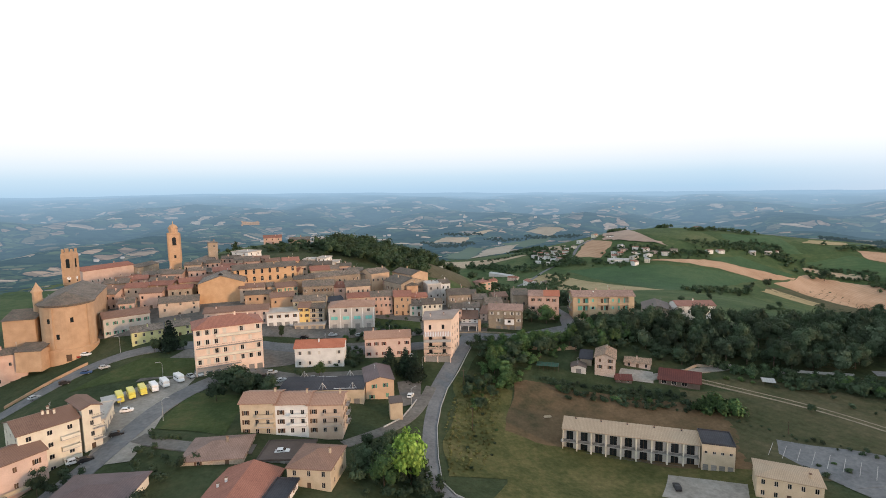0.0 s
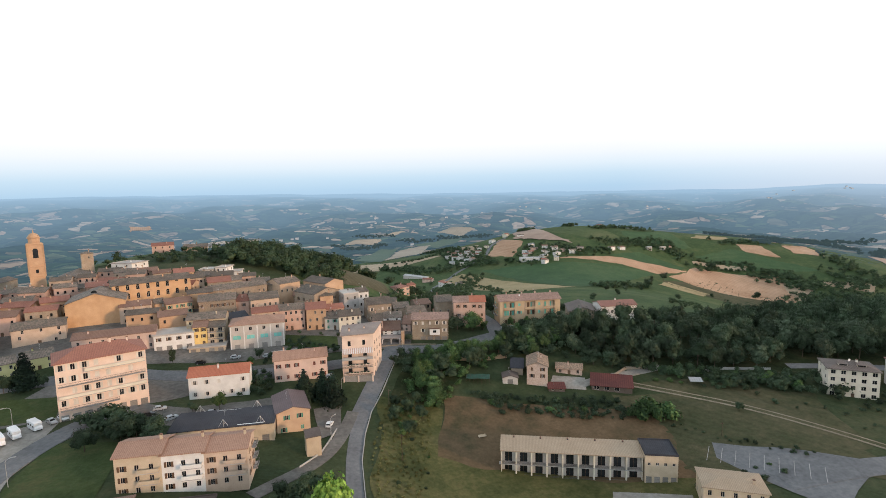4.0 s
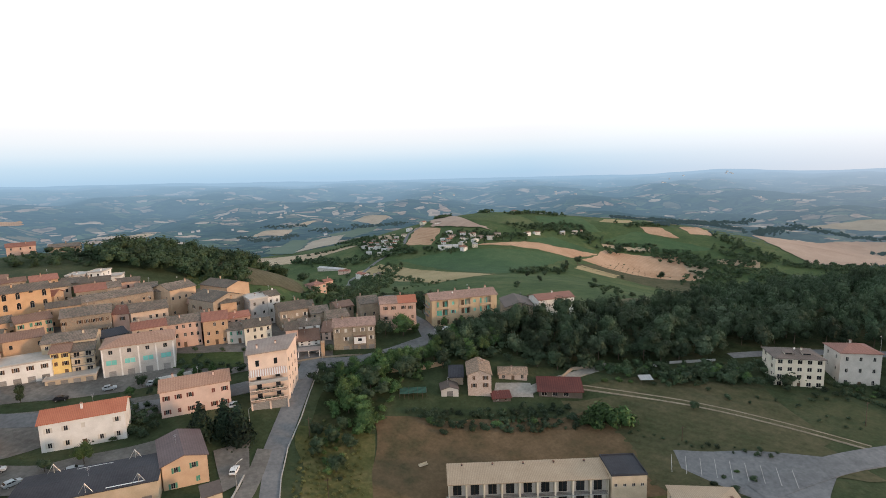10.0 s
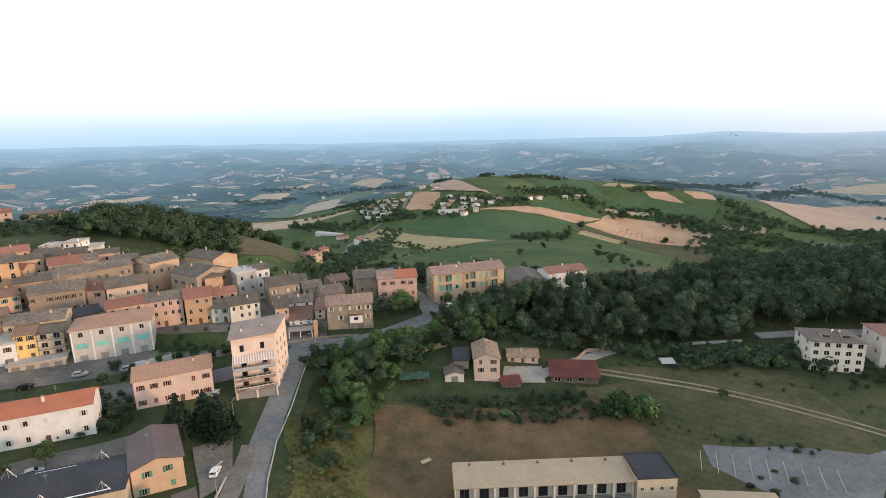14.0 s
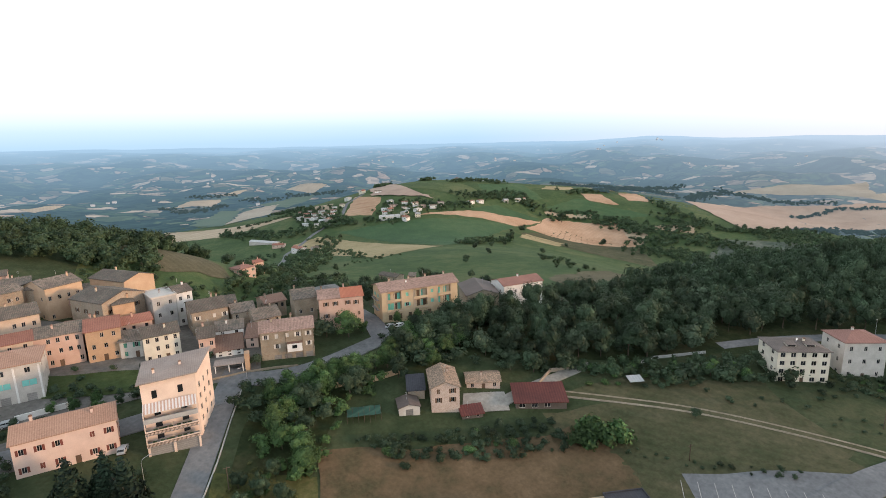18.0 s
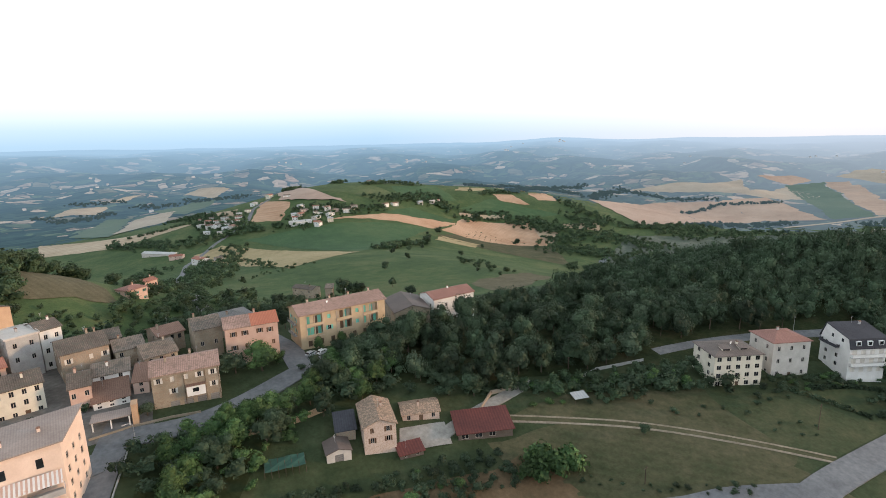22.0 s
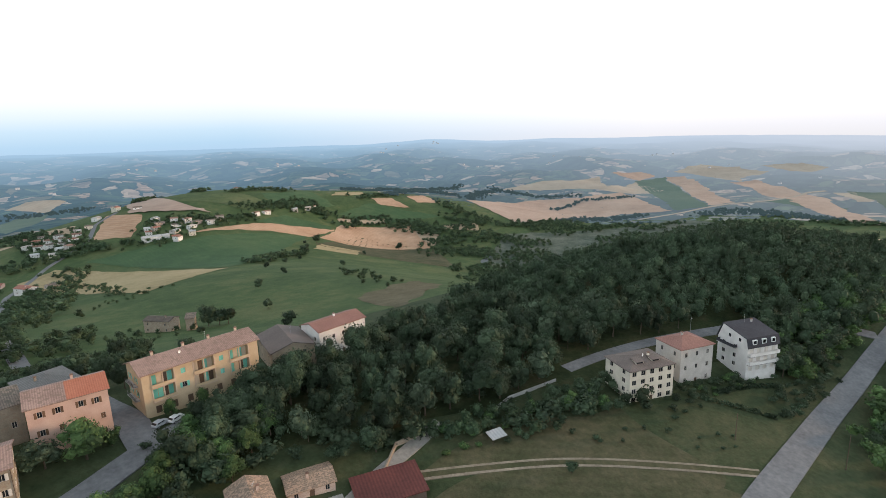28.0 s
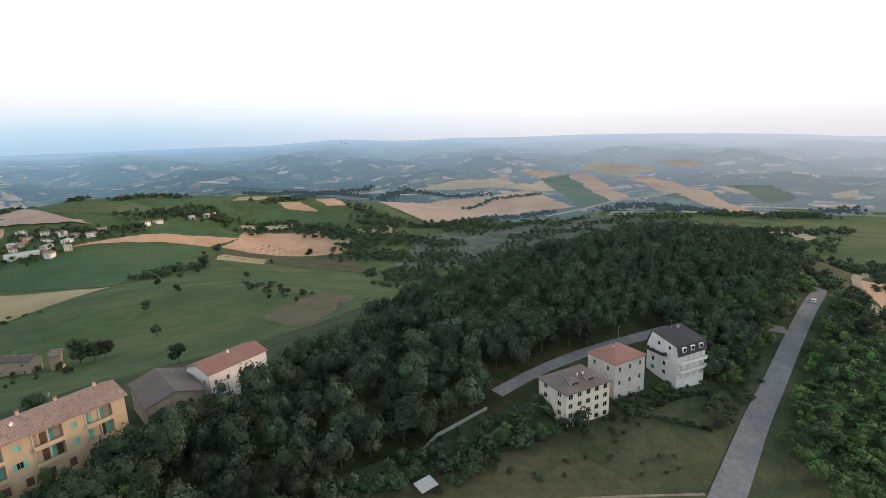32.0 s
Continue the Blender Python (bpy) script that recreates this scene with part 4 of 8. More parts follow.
patch("pavement", ((76.4, 211.8), (80.2, 218), (92, 213), (89, 206.4)), PLAZA, "pale concrete farmyard", 0.3, 3, category="pavement")
ribbon("lane", ((89, 210.5), (97, 212), (105, 212.8), (117, 212.6), (127, 214)), 3.6, PLAZA, "pale concrete ramp up from the farmyard", "lane", lift=0.34)
ribbon("road", ((62, 300), (66, 350), (72, 430), (82, 540), (95, 640), (112, 765), (147, 920), (172, 958), (211, 1018), (246, 1049), (284, 1078), (320, 1158), (370, 1200)), 7, ASPHALT, "country road down to the hamlet", "road", lift=0.6)
ribbon("road", ((1440, 625), (1569, 534), (1685, 451), (1774, 357), (1986, 303), (2034, 258)), 13, LAND_HAZED["pale"], "pale country road on the far slope", "road", lift=2.2)
patch("pavement", ((66, 142), (72.5, 154.5), (92, 146), (88, 136)), PLAZA, "pale yard before the motel tower", 0.22, 4, category="pavement")
patch("pavement", ((111, 158), (114, 165.5), (152, 143), (124, 126)), ASPHALT, "grey parking place beside the motel", 0.2, 4, category="pavement")


# ---- houses ----
WINDOWS = {}
HOUSES = []


def plate(us, vs, gone, y0, y1):
    """One connected plate over a grid of lines, without the cells in gone."""
    s, seen = Shape(), {}

    def at(i, j, y):
        if (i, j, y) not in seen:
            seen[i, j, y] = len(s.v)
            s.v.append((us[i], y, vs[j]))
        return seen[i, j, y]

    keep = {(i, j) for i in range(len(us) - 1) for j in range(len(vs) - 1)} - set(gone)
    for i, j in keep:
        s.f.append((at(i, j, y0), at(i + 1, j, y0), at(i + 1, j + 1, y0), at(i, j + 1, y0)))
        s.f.append((at(i, j + 1, y1), at(i + 1, j + 1, y1), at(i + 1, j, y1), at(i, j, y1)))
        for di, dj, a, b in ((-1, 0, (i, j + 1), (i, j)), (1, 0, (i + 1, j), (i + 1, j + 1)), (0, -1, (i, j), (i + 1, j)), (0, 1, (i + 1, j + 1), (i, j + 1))):
            if (i + di, j + dj) not in keep:
                s.f.append((at(*b, y0), at(*a, y0), at(*a, y1), at(*b, y1)))
    return s


def window_mesh(w, h):
    """Meshes for one window size: a frame with a middle bar, the pane, and a louvred leaf."""
    key = (round(w, 2), round(h, 2))
    if key not in WINDOWS:
        t = 0.07
        f = plate((0, t, w / 2 - t / 2, w / 2 + t / 2, w - t, w), (0, t, h - t, h), ((1, 1), (3, 1)), 0.11, 0.18)
        p = Shape()
        p.box(t * 0.5, 0.140, t * 0.5, w - t * 0.5, 0.160, h - t * 0.5)
        leaf = Shape()
        edge = [(-0.004, h), (-0.004, 0)] + [(y, h * z) for k in range(4) for y, z in ((-0.065, 0.02 + 0.245 * k), (-0.035, 0.02 + 0.245 * k + 0.20))]
        n = len(edge)
        leaf.v = [(x, y, z) for x in (0, w / 2) for y, z in edge]
        leaf.f = [(i, n + i, n + (i + 1) % n, (i + 1) % n) for i in range(n)] + [tuple(range(n)), tuple(range(2 * n - 1, n - 1, -1))]
        meshes = []
        for name, s in (("window", f), ("pane", p), ("shutter", leaf)):
            me = bpy.data.meshes.new(name)
            me.from_pydata(s.v, [], s.f)
            meshes.append(me)
        WINDOWS[key] = meshes
    return WINDOWS[key]


DRESSED = {}


def dressed(me, mat):
    """The mesh in a material of its own."""
    key = (me.name, mat.name)
    if key not in DRESSED:
        c = me.copy()
        c.materials.clear()
        c.materials.append(mat)
        DRESSED[key] = c
    return DRESSED[key]


def hole_wall(s, a, b, z0, z1, holes, depth=0.2):
    """A wall from a to b (x, y) with openings (u0, v0, u1, v1) and their reveals, as seen from its right-hand side."""
    a, b = Vector(a), Vector(b)
    d = (b - a).normalized()
    inward = Vector((-d.y, d.x))
    at = lambda u, v, k=0.0: (a.x + d.x * u + inward.x * k, a.y + d.y * u + inward.y * k, v)  # noqa: E731
    length = (b - a).length
    us = sorted({0.0, length, *(x for h in holes for x in (h[0], h[2]))})
    vs = sorted({z0, z1, *(x for h in holes for x in (h[1], h[3]))})
    for u0, u1 in zip(us, us[1:]):
        for v0, v1 in zip(vs, vs[1:]):
            if u1 - u0 < 1e-4 or v1 - v0 < 1e-4:
                continue
            um, vm = (u0 + u1) / 2, (v0 + v1) / 2
            if not any(h[0] < um < h[2] and h[1] < vm < h[3] for h in holes):
                s.quad(at(u0, v0), at(u1, v0), at(u1, v1), at(u0, v1))
    for u0, v0, u1, v1 in holes:
        s.quad(at(u0, v0), at(u0, v1), at(u0, v1, depth), at(u0, v0, depth))
        s.quad(at(u1, v0), at(u1, v0, depth), at(u1, v1, depth), at(u1, v1))
        s.quad(at(u0, v0), at(u0, v0, depth), at(u1, v0, depth), at(u1, v0))
        s.quad(at(u0, v1), at(u1, v1), at(u1, v1, depth), at(u0, v1, depth))


def facade_pose(side, w, d, u, v):
    """The pose of something on a wall: u along it from its left end, v above the ground."""
    if side == "front":
        return pose(u, 0, v)
    if side == "right":
        return pose(w, u, v, 0, 0, 90)
    if side == "back":
        return pose(w - u, d, v, 0, 0, 180)
    return pose(0, d - u, v, 0, 0, -90)


def roof_shape(kind, w, d, h, pitch, over):
    """The tiled covering as a slab with eaves, its ridge's height and the gable triangles of the wall."""
    s, gables, t = Shape(), [], 0.22
    x0, x1, y0, y1 = -over, w + over, -over, d + over

    def slab(*pts):
        n = len(s.v)
        k = len(pts)
        s.v += [tuple(p) for p in pts] + [(p[0], p[1], p[2] - t) for p in pts]
        s.f += [tuple(range(n, n + k)), tuple(range(n + 2 * k - 1, n + k - 1, -1))]
        s.f += [(n + i, n + k + i, n + k + (i + 1) % k, n + (i + 1) % k) for i in range(k)]

    low = h - over * pitch + t
    if kind == "gable":
        r = h + d / 2 * pitch + t
        slab((x0, y0, low), (x1, y0, low), (x1, d / 2, r), (x0, d / 2, r))
        slab((x1, y1, low), (x0, y1, low), (x0, d / 2, r), (x1, d / 2, r))
        gables = [[(0, 0, h), (0, d, h), (0, d / 2, r - t)], [(w, d, h), (w, 0, h), (w, d / 2, r - t)]]
    elif kind == "gabley":
        r = h + w / 2 * pitch + t
        slab((x0, y1, low), (x0, y0, low), (w / 2, y0, r), (w / 2, y1, r))
        slab((x1, y0, low), (x1, y1, low), (w / 2, y1, r), (w / 2, y0, r))
        gables = [[(0, 0, h), (w, 0, h), (w / 2, 0, r - t)], [(w, d, h), (0, d, h), (w / 2, d, r - t)]]
    elif kind == "hip":
        m = min(w, d) / 2
        r = h + m * pitch + t
        if w >= d:
            p, q = (m, d / 2, r), (w - m, d / 2, r)
            slab((x0, y0, low), (x1, y0, low), q, p)
            slab((x1, y1, low), (x0, y1, low), p, q)
            slab((x1, y0, low), (x1, y1, low), q)
            slab((x0, y1, low), (x0, y0, low), p)
        else:
            p, q = (w / 2, m, r), (w / 2, d - m, r)
            slab((x0, y0, low), (x1, y0, low), p)
            slab((x1, y1, low), (x0, y1, low), q)
            slab((x1, y0, low), (x1, y1, low), q, p)
            slab((x0, y1, low), (x0, y0, low), p, q)
    elif kind == "shed":
        r = h + d * pitch + t
        slab((x0, y0, low), (x1, y0, low), (x1, y1, r + over * pitch), (x0, y1, r + over * pitch))
        gables = [[(0, d, h), (0, d, r - t), (0, 0, h)], [(w, 0, h), (w, d, r - t), (w, d, h)], [(w, d, h), (w, d, r - t), (0, d, r - t), (0, d, h)]]
    else:
        r = h + 0.3
        slab((x0, y0, h + t), (x1, y0, h + t), (x1, y1, h + t), (x0, y1, h + t))
        for bx in ((x0, y0, x1, y0 + 0.2), (x0, y1 - 0.2, x1, y1), (x0, y0 + 0.2, x0 + 0.2, y1 - 0.2), (x1 - 0.2, y0 + 0.2, x1, y1 - 0.2)):
            s.box(bx[0], bx[1], h + t, bx[2], bx[3], h + t + 0.35)
    return s.weld(), r, gables


def chimney(root, x, y, z, wall, size=0.55, height=1.3):
    s = Shape()
    s.box(-size / 2, -size / 2, -1.0, size / 2, size / 2, height)
    ob = s.put("chimney", wall, root, pose(x, y, z))
    c = Shape()
    c.box(-size * 0.7, -size * 0.7, height, size * 0.7, size * 0.7, height + 0.12)
    c.box(-size * 0.4, -size * 0.4, height + 0.12, size * 0.4, size * 0.4, height + 0.3)
    c.put("chimney_cap", ROOF["brown"], ob)


def aerial(root, x, y, z, tall=2.4):
    s = Shape()
    s.beam((0, 0, -0.6), (0, 0, tall), 0.03)
    for i in range(4):
        s.beam((-0.5 + 0.06 * i, 0, tall - 0.12 - 0.22 * i), (0.5 - 0.06 * i, 0, tall - 0.12 - 0.22 * i), 0.02)
    s.put("aerial", STEEL, root, pose(x, y, z, 0, 0, 35))


def dish(root, x, y, z):
    s = Shape()
    ring = 10
    n = len(s.v)
    s.v += [(0.45 * math.cos(i * 2 * math.pi / ring), 0.12, 0.45 * math.sin(i * 2 * math.pi / ring)) for i in range(ring)] + [(0, 0.26, 0)] + [(0, 0.30, 0)]
    s.f += [(i, (i + 1) % ring, n + ring) for i in range(ring)] + [((i + 1) % ring, i, n + ring + 1) for i in range(ring)]
    s.beam((0, 0.28, 0), (0, 0.3, -0.9), 0.04)
    s.put("satellite_dish", WHITE, root, pose(x, y, z, 0, 0, 25))


def window(root, side, w, d, u, v, ww, wh, shutter=None, glass=None, closed=False):
    me = window_mesh(ww, wh)
    m = facade_pose(side, w, d, u, v)
    ob = shared("window", dressed(me[0], FRAME), root, m)
    shared("pane", dressed(me[1], glass or GLASS), ob)
    if shutter:
        leaf = dressed(me[2], SHUT[shutter])
        for dx in ((0.0, ww / 2) if closed else (-ww / 2 - 0.02, ww + 0.02)):
            shared("shutter", leaf, ob, pose(dx, 0.16 if closed else 0, 0))


def balcony(root, side, w, d, u0, u1, v, deep=1.2, rail=None, solid=None):
    """A slab with a rail of bars or a solid parapet."""
    m = facade_pose(side, w, d, u0, v)
    n = u1 - u0
    s = Shape()
    s.box(0, -deep, -0.18, n, -0.003, 0)
    ob = s.put("balcony", WALL["concrete"], root, m)
    r = Shape()
    if solid:
        for bx in ((0, -deep, n, -deep + 0.12), (0, -deep + 0.12, 0.12, -0.003), (n - 0.12, -deep + 0.12, n, -0.003)):
            r.box(bx[0], bx[1], 0, bx[2], bx[3], 1.0)
        r.put("parapet", solid, ob)
    else:
        for z in (0.12, 1.0):
            for bx in ((0, -deep, n, -deep + 0.06), (0, -deep + 0.06, 0.06, -0.003), (n - 0.06, -deep + 0.06, n, -0.003)):
                r.box(bx[0], bx[1], z - 0.03, bx[2], bx[3], z + 0.03)
        k = max(2, int(n / 0.3))
        for i in range(k + 1):
            x = n * i / k
            r.box(x - 0.015, -deep + 0.015, 0.12, x + 0.015, -deep + 0.045, 1.0)
        r.put("railing", rail or IRON, ob)
    return ob


def house(label, x, y, turn, w, d, top, wall, roof, kind, storeys, bays, side_bays=2, shutter="auto", pitch=0.32, over=0.45, doors=1, chimneys=1, category="house", name="house", skip=(), win=(1.0, 1.5), glass=None, back=False, drop=0.0, rng_seed=None, plain=False):
    """A house with its front along local x: walls with real openings, windows, doors, a tiled roof and chimneys."""
    HOUSES.append((pose(x, y, 0, 0, 0, turn) @ Vector((w / 2, d / 2, 0)), max(w, d) / 2, min(w, d) / 2))
    rng = random.Random(rng_seed if rng_seed is not None else int(abs(x * 13 + y * 7)))
    corners = [pose(x, y, 0, 0, 0, turn) @ Vector((u, v, 0)) for u in (0, w) for v in (0, d)]
    zs = [gz(p.x, p.y) for p in corners]
    zf = min(zs[0], zs[2]) - drop
    deep = min(zs) - zf - 0.8
    h = top - zf
    root = thing(name, pose(x, y, zf, 0, 0, turn), label, category)
    sh = h / storeys
    if shutter == "auto":
        shutter = rng.choice((None, None, "brown", None, None, None, "green", "pale"))
    s = Shape()
    placed = []
    for side, length in (("front", w), ("right", d), ("back", w), ("left", d)):
        count = bays if side == "front" else (bays if side == "back" and back else (0 if side == "back" else side_bays))
        holes = []
        ww, wh = win
        if count:
            step = length / count
            ww = min(ww, step * 0.5)
        for f in range(storeys):
            for i in range(count):
                if (side, f, i) in skip or (side, f, None) in skip:
                    continue
                u = step * (i + 0.5) - ww / 2
                hh = min(wh, sh * 0.60)
                v = f * sh + sh * 0.30
                if f == 0 and side == "front" and doors and i == (count // 2 if doors == 1 else i) and doors != 9:
                    dw = min(1.15 if doors == 1 else 2.2, step * 0.7)
                    u = step * (i + 0.5) - dw / 2
                    holes.append((u, 0.05, u + dw, min(2.3, sh * 0.8)))
                    placed.append(("door", side, u, 0.05, dw, min(2.3, sh * 0.8) - 0.05))
                    continue
                old = wall in ("stone", "brick", "peach", "rose", "orange") and name == "house"
                if rng.random() < (0.17 if old else 0.06):
                    continue
                if old:  # old walls were pierced where a window was wanted
                    u += rng.uniform(-0.14, 0.14) * step
                    v += rng.uniform(-0.18, 0.18)
                holes.append((u, v, u + ww, v + hh))
                placed.append(("window", side, u, v, ww, hh))
        a, b = {"front": ((0, 0), (w, 0)), "right": ((w, 0), (w, d)), "back": ((w, d), (0, d)), "left": ((0, d), (0, 0))}[side]
        hole_wall(s, a, b, deep, h, holes)
    cover, ridge, gables = roof_shape(kind, w, d, h, pitch, over)
    for g in gables:
        s.quad(*g)
    s.quad((0, 0, h), (w, 0, h), (w, d, h), (0, d, h))
    s.put("wall", WALL[wall], root)
    cover.put("roof", ROOF[roof], root)
    for what, side, u, v, ww, hh in placed:
        if what == "window" and plain:
            shared("window", dressed(window_mesh(ww, hh)[1], GLASS), root, facade_pose(side, w, d, u, v))
        elif what == "window":
            window(root, side, w, d, u, v, ww, hh, shutter, glass, closed=rng.random() < 0.2)
        else:
            q = Shape()
            q.box(0.03, 0.10, 0, ww - 0.03, 0.16, hh - 0.03)
            q.put("door", DOOR if doors == 1 else GARAGE, root, facade_pose(side, w, d, u, v))
    for _ in range(chimneys):
        cx, cy = w * rng.uniform(0.15, 0.85), d * rng.uniform(0.3, 0.7)
        lift = {"gable": ridge - abs(cy - d / 2) * pitch, "gabley": ridge - abs(cx - w / 2) * pitch, "hip": h + 0.22 + pitch * min(cx, cy, w - cx, d - cy), "shed": h + cy * pitch, "flat": h}[kind]
        chimney(root, cx, cy, lift, WALL[wall], height=rng.uniform(0.9, 1.5))
    if rng.random() < 0.45 and kind != "flat":
        aerial(root, w * rng.uniform(0.3, 0.7), d / 2, ridge - 0.1)
    return root


# ---- the town, house by house ----
house("low white house with old tiled roof", -176.1, 301.4, 10, 11.9, 10.4, 19.6, "white", "old", "gable", 1, 3)
house("grey house with brown roof and balconies", -156.4, 241.3, 38, 19.5, 13.0, 17.5, "grey", "brown", "gable", 2, 6)
house("small pink townhouse in the old town", -161.3, 261.9, 23, 6.9, 11.7, 20.3, "pink", "old", "gable", 2, 2)
house("peach townhouse with old tiles", -139.8, 259.3, 22, 18.5, 13.0, 20.5, "peach", "old", "gable", 3, 3)
house("yellow-green house with low tiled roof", -137.5, 231.0, 33, 12.8, 11.0, 13.4, "lime", "old", "gable", 2, 4)
house("yellow-green house with dark windows", -124.6, 237.9, 33, 9.9, 11.7, 13.8, "lime", "old", "gable", 2, 3)
house("pale flat-roofed block on the hilltop", -146.9, 374.6, -24, 15.5, 13.0, 33.2, "white", "flat", "flat", 3, 2)
house("small orange house in the old town", -95.3, 292.0, 31, 4.6, 10.4, 22.2, "orange", "old", "gable", 2, 2)
house("orange house with terrace", -89.4, 289.6, 27, 11.6, 11.7, 22.0, "orange", "brown", "gable", 2, 4)
house("pale terraced flat-roofed house", -92.3, 360.9, -5, 8.0, 10.4, 28.4, "white", "flat", "flat", 2, 4)
house("bright white flat-roofed house", -83.0, 361.8, -12, 6.7, 10.4, 29.2, "white", "flat", "flat", 2, 2)
house("white flat-roofed annex in the old town", -77.4, 362.9, 0, 8.5, 10.4, 26.0, "white", "flat", "flat", 1, 3)
house("low stone house in the old town", -93.0, 350.8, -7, 9.8, 11.7, 26.5, "stone", "old", "gable", 1, 4)
house("stone house with red roof", -78.8, 325.4, 16, 11.8, 13.0, 25.9, "stone", "red", "gable", 2, 4)
house("peach townhouse in the old town", -67.6, 329.8, 14, 5.8, 11.7, 25.9, "peach", "old", "gable", 2, 3)
house("long stone terrace with mossy roof", -74.3, 304.2, 28, 31.4, 12, 24.6, "stone", "old", "gable", 2, 11)
house("long grey stone terrace", -74.9, 289.5, 10, 17.0, 14.3, 22.3, "stone", "old", "gable", 2, 7)
house("small rose house with red lean-to roof", -58.4, 295.3, -5, 6.2, 6.5, 20.6, "rose", "red", "shed", 2, 1)
house("stone house with old hipped tiles", -50.5, 290.1, 16, 13.7, 14.3, 21.6, "peach", "old", "gable", 2, 5)
house("stone townhouse with mossy tiles", -46.8, 322.7, -26, 7.0, 13.0, 23.7, "stone", "old", "gable", 2, 3)
# orange plaster here carries the evening light on a stone wall
house("stone house in the old town, orange light in its wall colour", -39.2, 315.0, 37, 12.8, 14, 24.8, "orange", "old", "gable", 2, 4)
house("grey church hall with mossy roof", -30.4, 304.7, -51, 17.4, 16, 22.5, "stone", "old", "gable", 2, 3)
house("brown brick apse in the old town", -16.5, 291.5, 13, 6.6, 11.7, 21.4, "brick", "old", "hip", 1, 1)
# the next two walls also have warm evening light in their colour
house("gable-fronted stone house, orange light in its wall colour", -14.9, 318.7, 41, 13.2, 20, 23.0, "orange", "old", "gabley", 2, 2)
house("brick townhouse in the old town, rosy light in its wall colour", -35.2, 271.8, 9, 12.2, 11.7, 19.4, "rose", "old", "gable", 3, 5)
house("brick townhouse with red tiled roof", -22.3, 271.7, 5, 9.2, 13, 19.2, "brick", "red", "gable", 3, 3)
house("peach house with red roof", -46.4, 269.4, 12, 11.5, 10.4, 19.5, "peach", "red", "gable", 3, 3)
house("low house with dark slates", -57.7, 274.0, 30, 8.9, 10.4, 16.6, "stone", "dark", "gable", 2, 3)
house("grey house with lean-to", -13.8, 271.3, -7, 6.3, 11.7, 14.4, "grey", "old", "gable", 2, 2)
house("white house with old tiles", -7.0, 266.9, 7, 10.4, 11.7, 15.8, "cream", "old", "gable", 3, 4, drop=1.2)
house("grey concrete house with open terraces", -4.5, 291.3, 16, 7.8, 11.7, 21.7, "concrete", "flat", "flat", 3, 2)
house("white townhouse in the old town", 3.1, 295.5, 21, 5.7, 10.4, 21.5, "white", "old", "gable", 3, 2)
house("stone townhouse with old roof", 7.4, 280.2, 7, 11.9, 14.3, 17.7, "stone", "old", "gable", 2, 4)
house("small orange brick house", 8.5, 262.4, -3, 4.7, 11.7, 14.1, "rose", "old", "gable", 2, 2, drop=1.8)
house("white lean-to with brown tiled roof above the terrace", 13.0, 260.3, -4, 8.3, 7.6, 9.5, "white", "brown", "shed", 2, 3, side_bays=1, pitch=0.32, chimneys=0, shutter=None, doors=9, skip=(("right", 1, None), ("left", 1, None)))
terrace = thing("terrace_roof", pose(12.0, 251.3, gz(16, 250), 0, 0, -9), "open terrace under a pale concrete slab on white posts", "terrace")
s = Shape()
s.box(-0.3, -0.3, 2.75, 8.4, 4.6, 2.95)
s.put("slab", ROOF["taupe"], terrace)
for ux in (0.0, 3.9, 7.9):
    s = Shape()
    s.box(ux, 0, -0.6, ux + 0.28, 0.28, 2.75)
    s.put("post", WALL["white"], terrace)
for ux in (0.2, 4.1, 7.6):
    s = Shape()
    s.box(ux, 4.1, -0.6, ux + 0.28, 4.38, 2.75)
    s.put("post", WALL["white"], terrace)
pier = Shape()
pier.box(0, 0, -1.0, 1.3, 3.0, 5.4)
pier.box(-0.08, -0.08, 5.4, 1.38, 3.08, 5.55)
tagged(pier.put("brick_pier", WALL["brick"], None, pose(20.6, 249.6, gz(21, 250), 0, 0, -9)), "tall weathered brick pier beside the terrace", "pier")
house("pale house above the brown lean-to roof", 13.9, 268.3, -6, 8.7, 10.5, 13.6, "white", "old", "gable", 2, 2, shutter=None, doors=9, skip=(("front", 0, None),))
house("small pinkish house with red-brown tiled roof", 22.6, 262.9, -16, 3.9, 7.5, 11.4, "pink", "brown", "shed", 2, 1, side_bays=1, pitch=0.30, chimneys=0, shutter=None, doors=9)
stone_end = house("large weathered stone house with garages at the road end", 26.1, 253.4, -11, 16.5, 12.0, 15.5, "greystone", "pinkold", "gable", 3, 5, shutter="pale", chimneys=2, drop=0.3, doors=4, side_bays=2, skip=(("front", 0, 0), ("front", 1, 2), ("front", 1, 3)))
se = 15.5 - stone_end.location.z
s = Shape()
s.box(0, -1.5, 0, 4.6, -0.004, 2.8)
closed_balcony = s.put("closed_balcony", WALL["white"], stone_end, pose(8.1, 0, se - 6.9))
s = Shape()
s.box(-0.15, -1.7, 2.804, 4.75, -0.006, 2.95)
s.put("balcony_roof", ROOF["brown"], closed_balcony)
s = Shape()
s.box(1.5, -1.52, 1.1, 3.0, -1.49, 2.2)
s.put("pane", GLASS, closed_balcony)
for u in (7.7, 12.9, 16.3):
    s = Shape()
    s.beam((u, -0.12, -0.5), (u, -0.12, se), 0.06, 6)
    s.put("downpipe", DOOR, stone_end)
house("stone house with mossy roof", 26.9, 270.7, 5, 8.8, 13.0, 14.5, "stone", "old", "gable", 2, 3)
house("low stone house in the old town", 20.4, 280.9, 1, 7.8, 11.7, 15.0, "stone", "old", "gable", 2, 2)
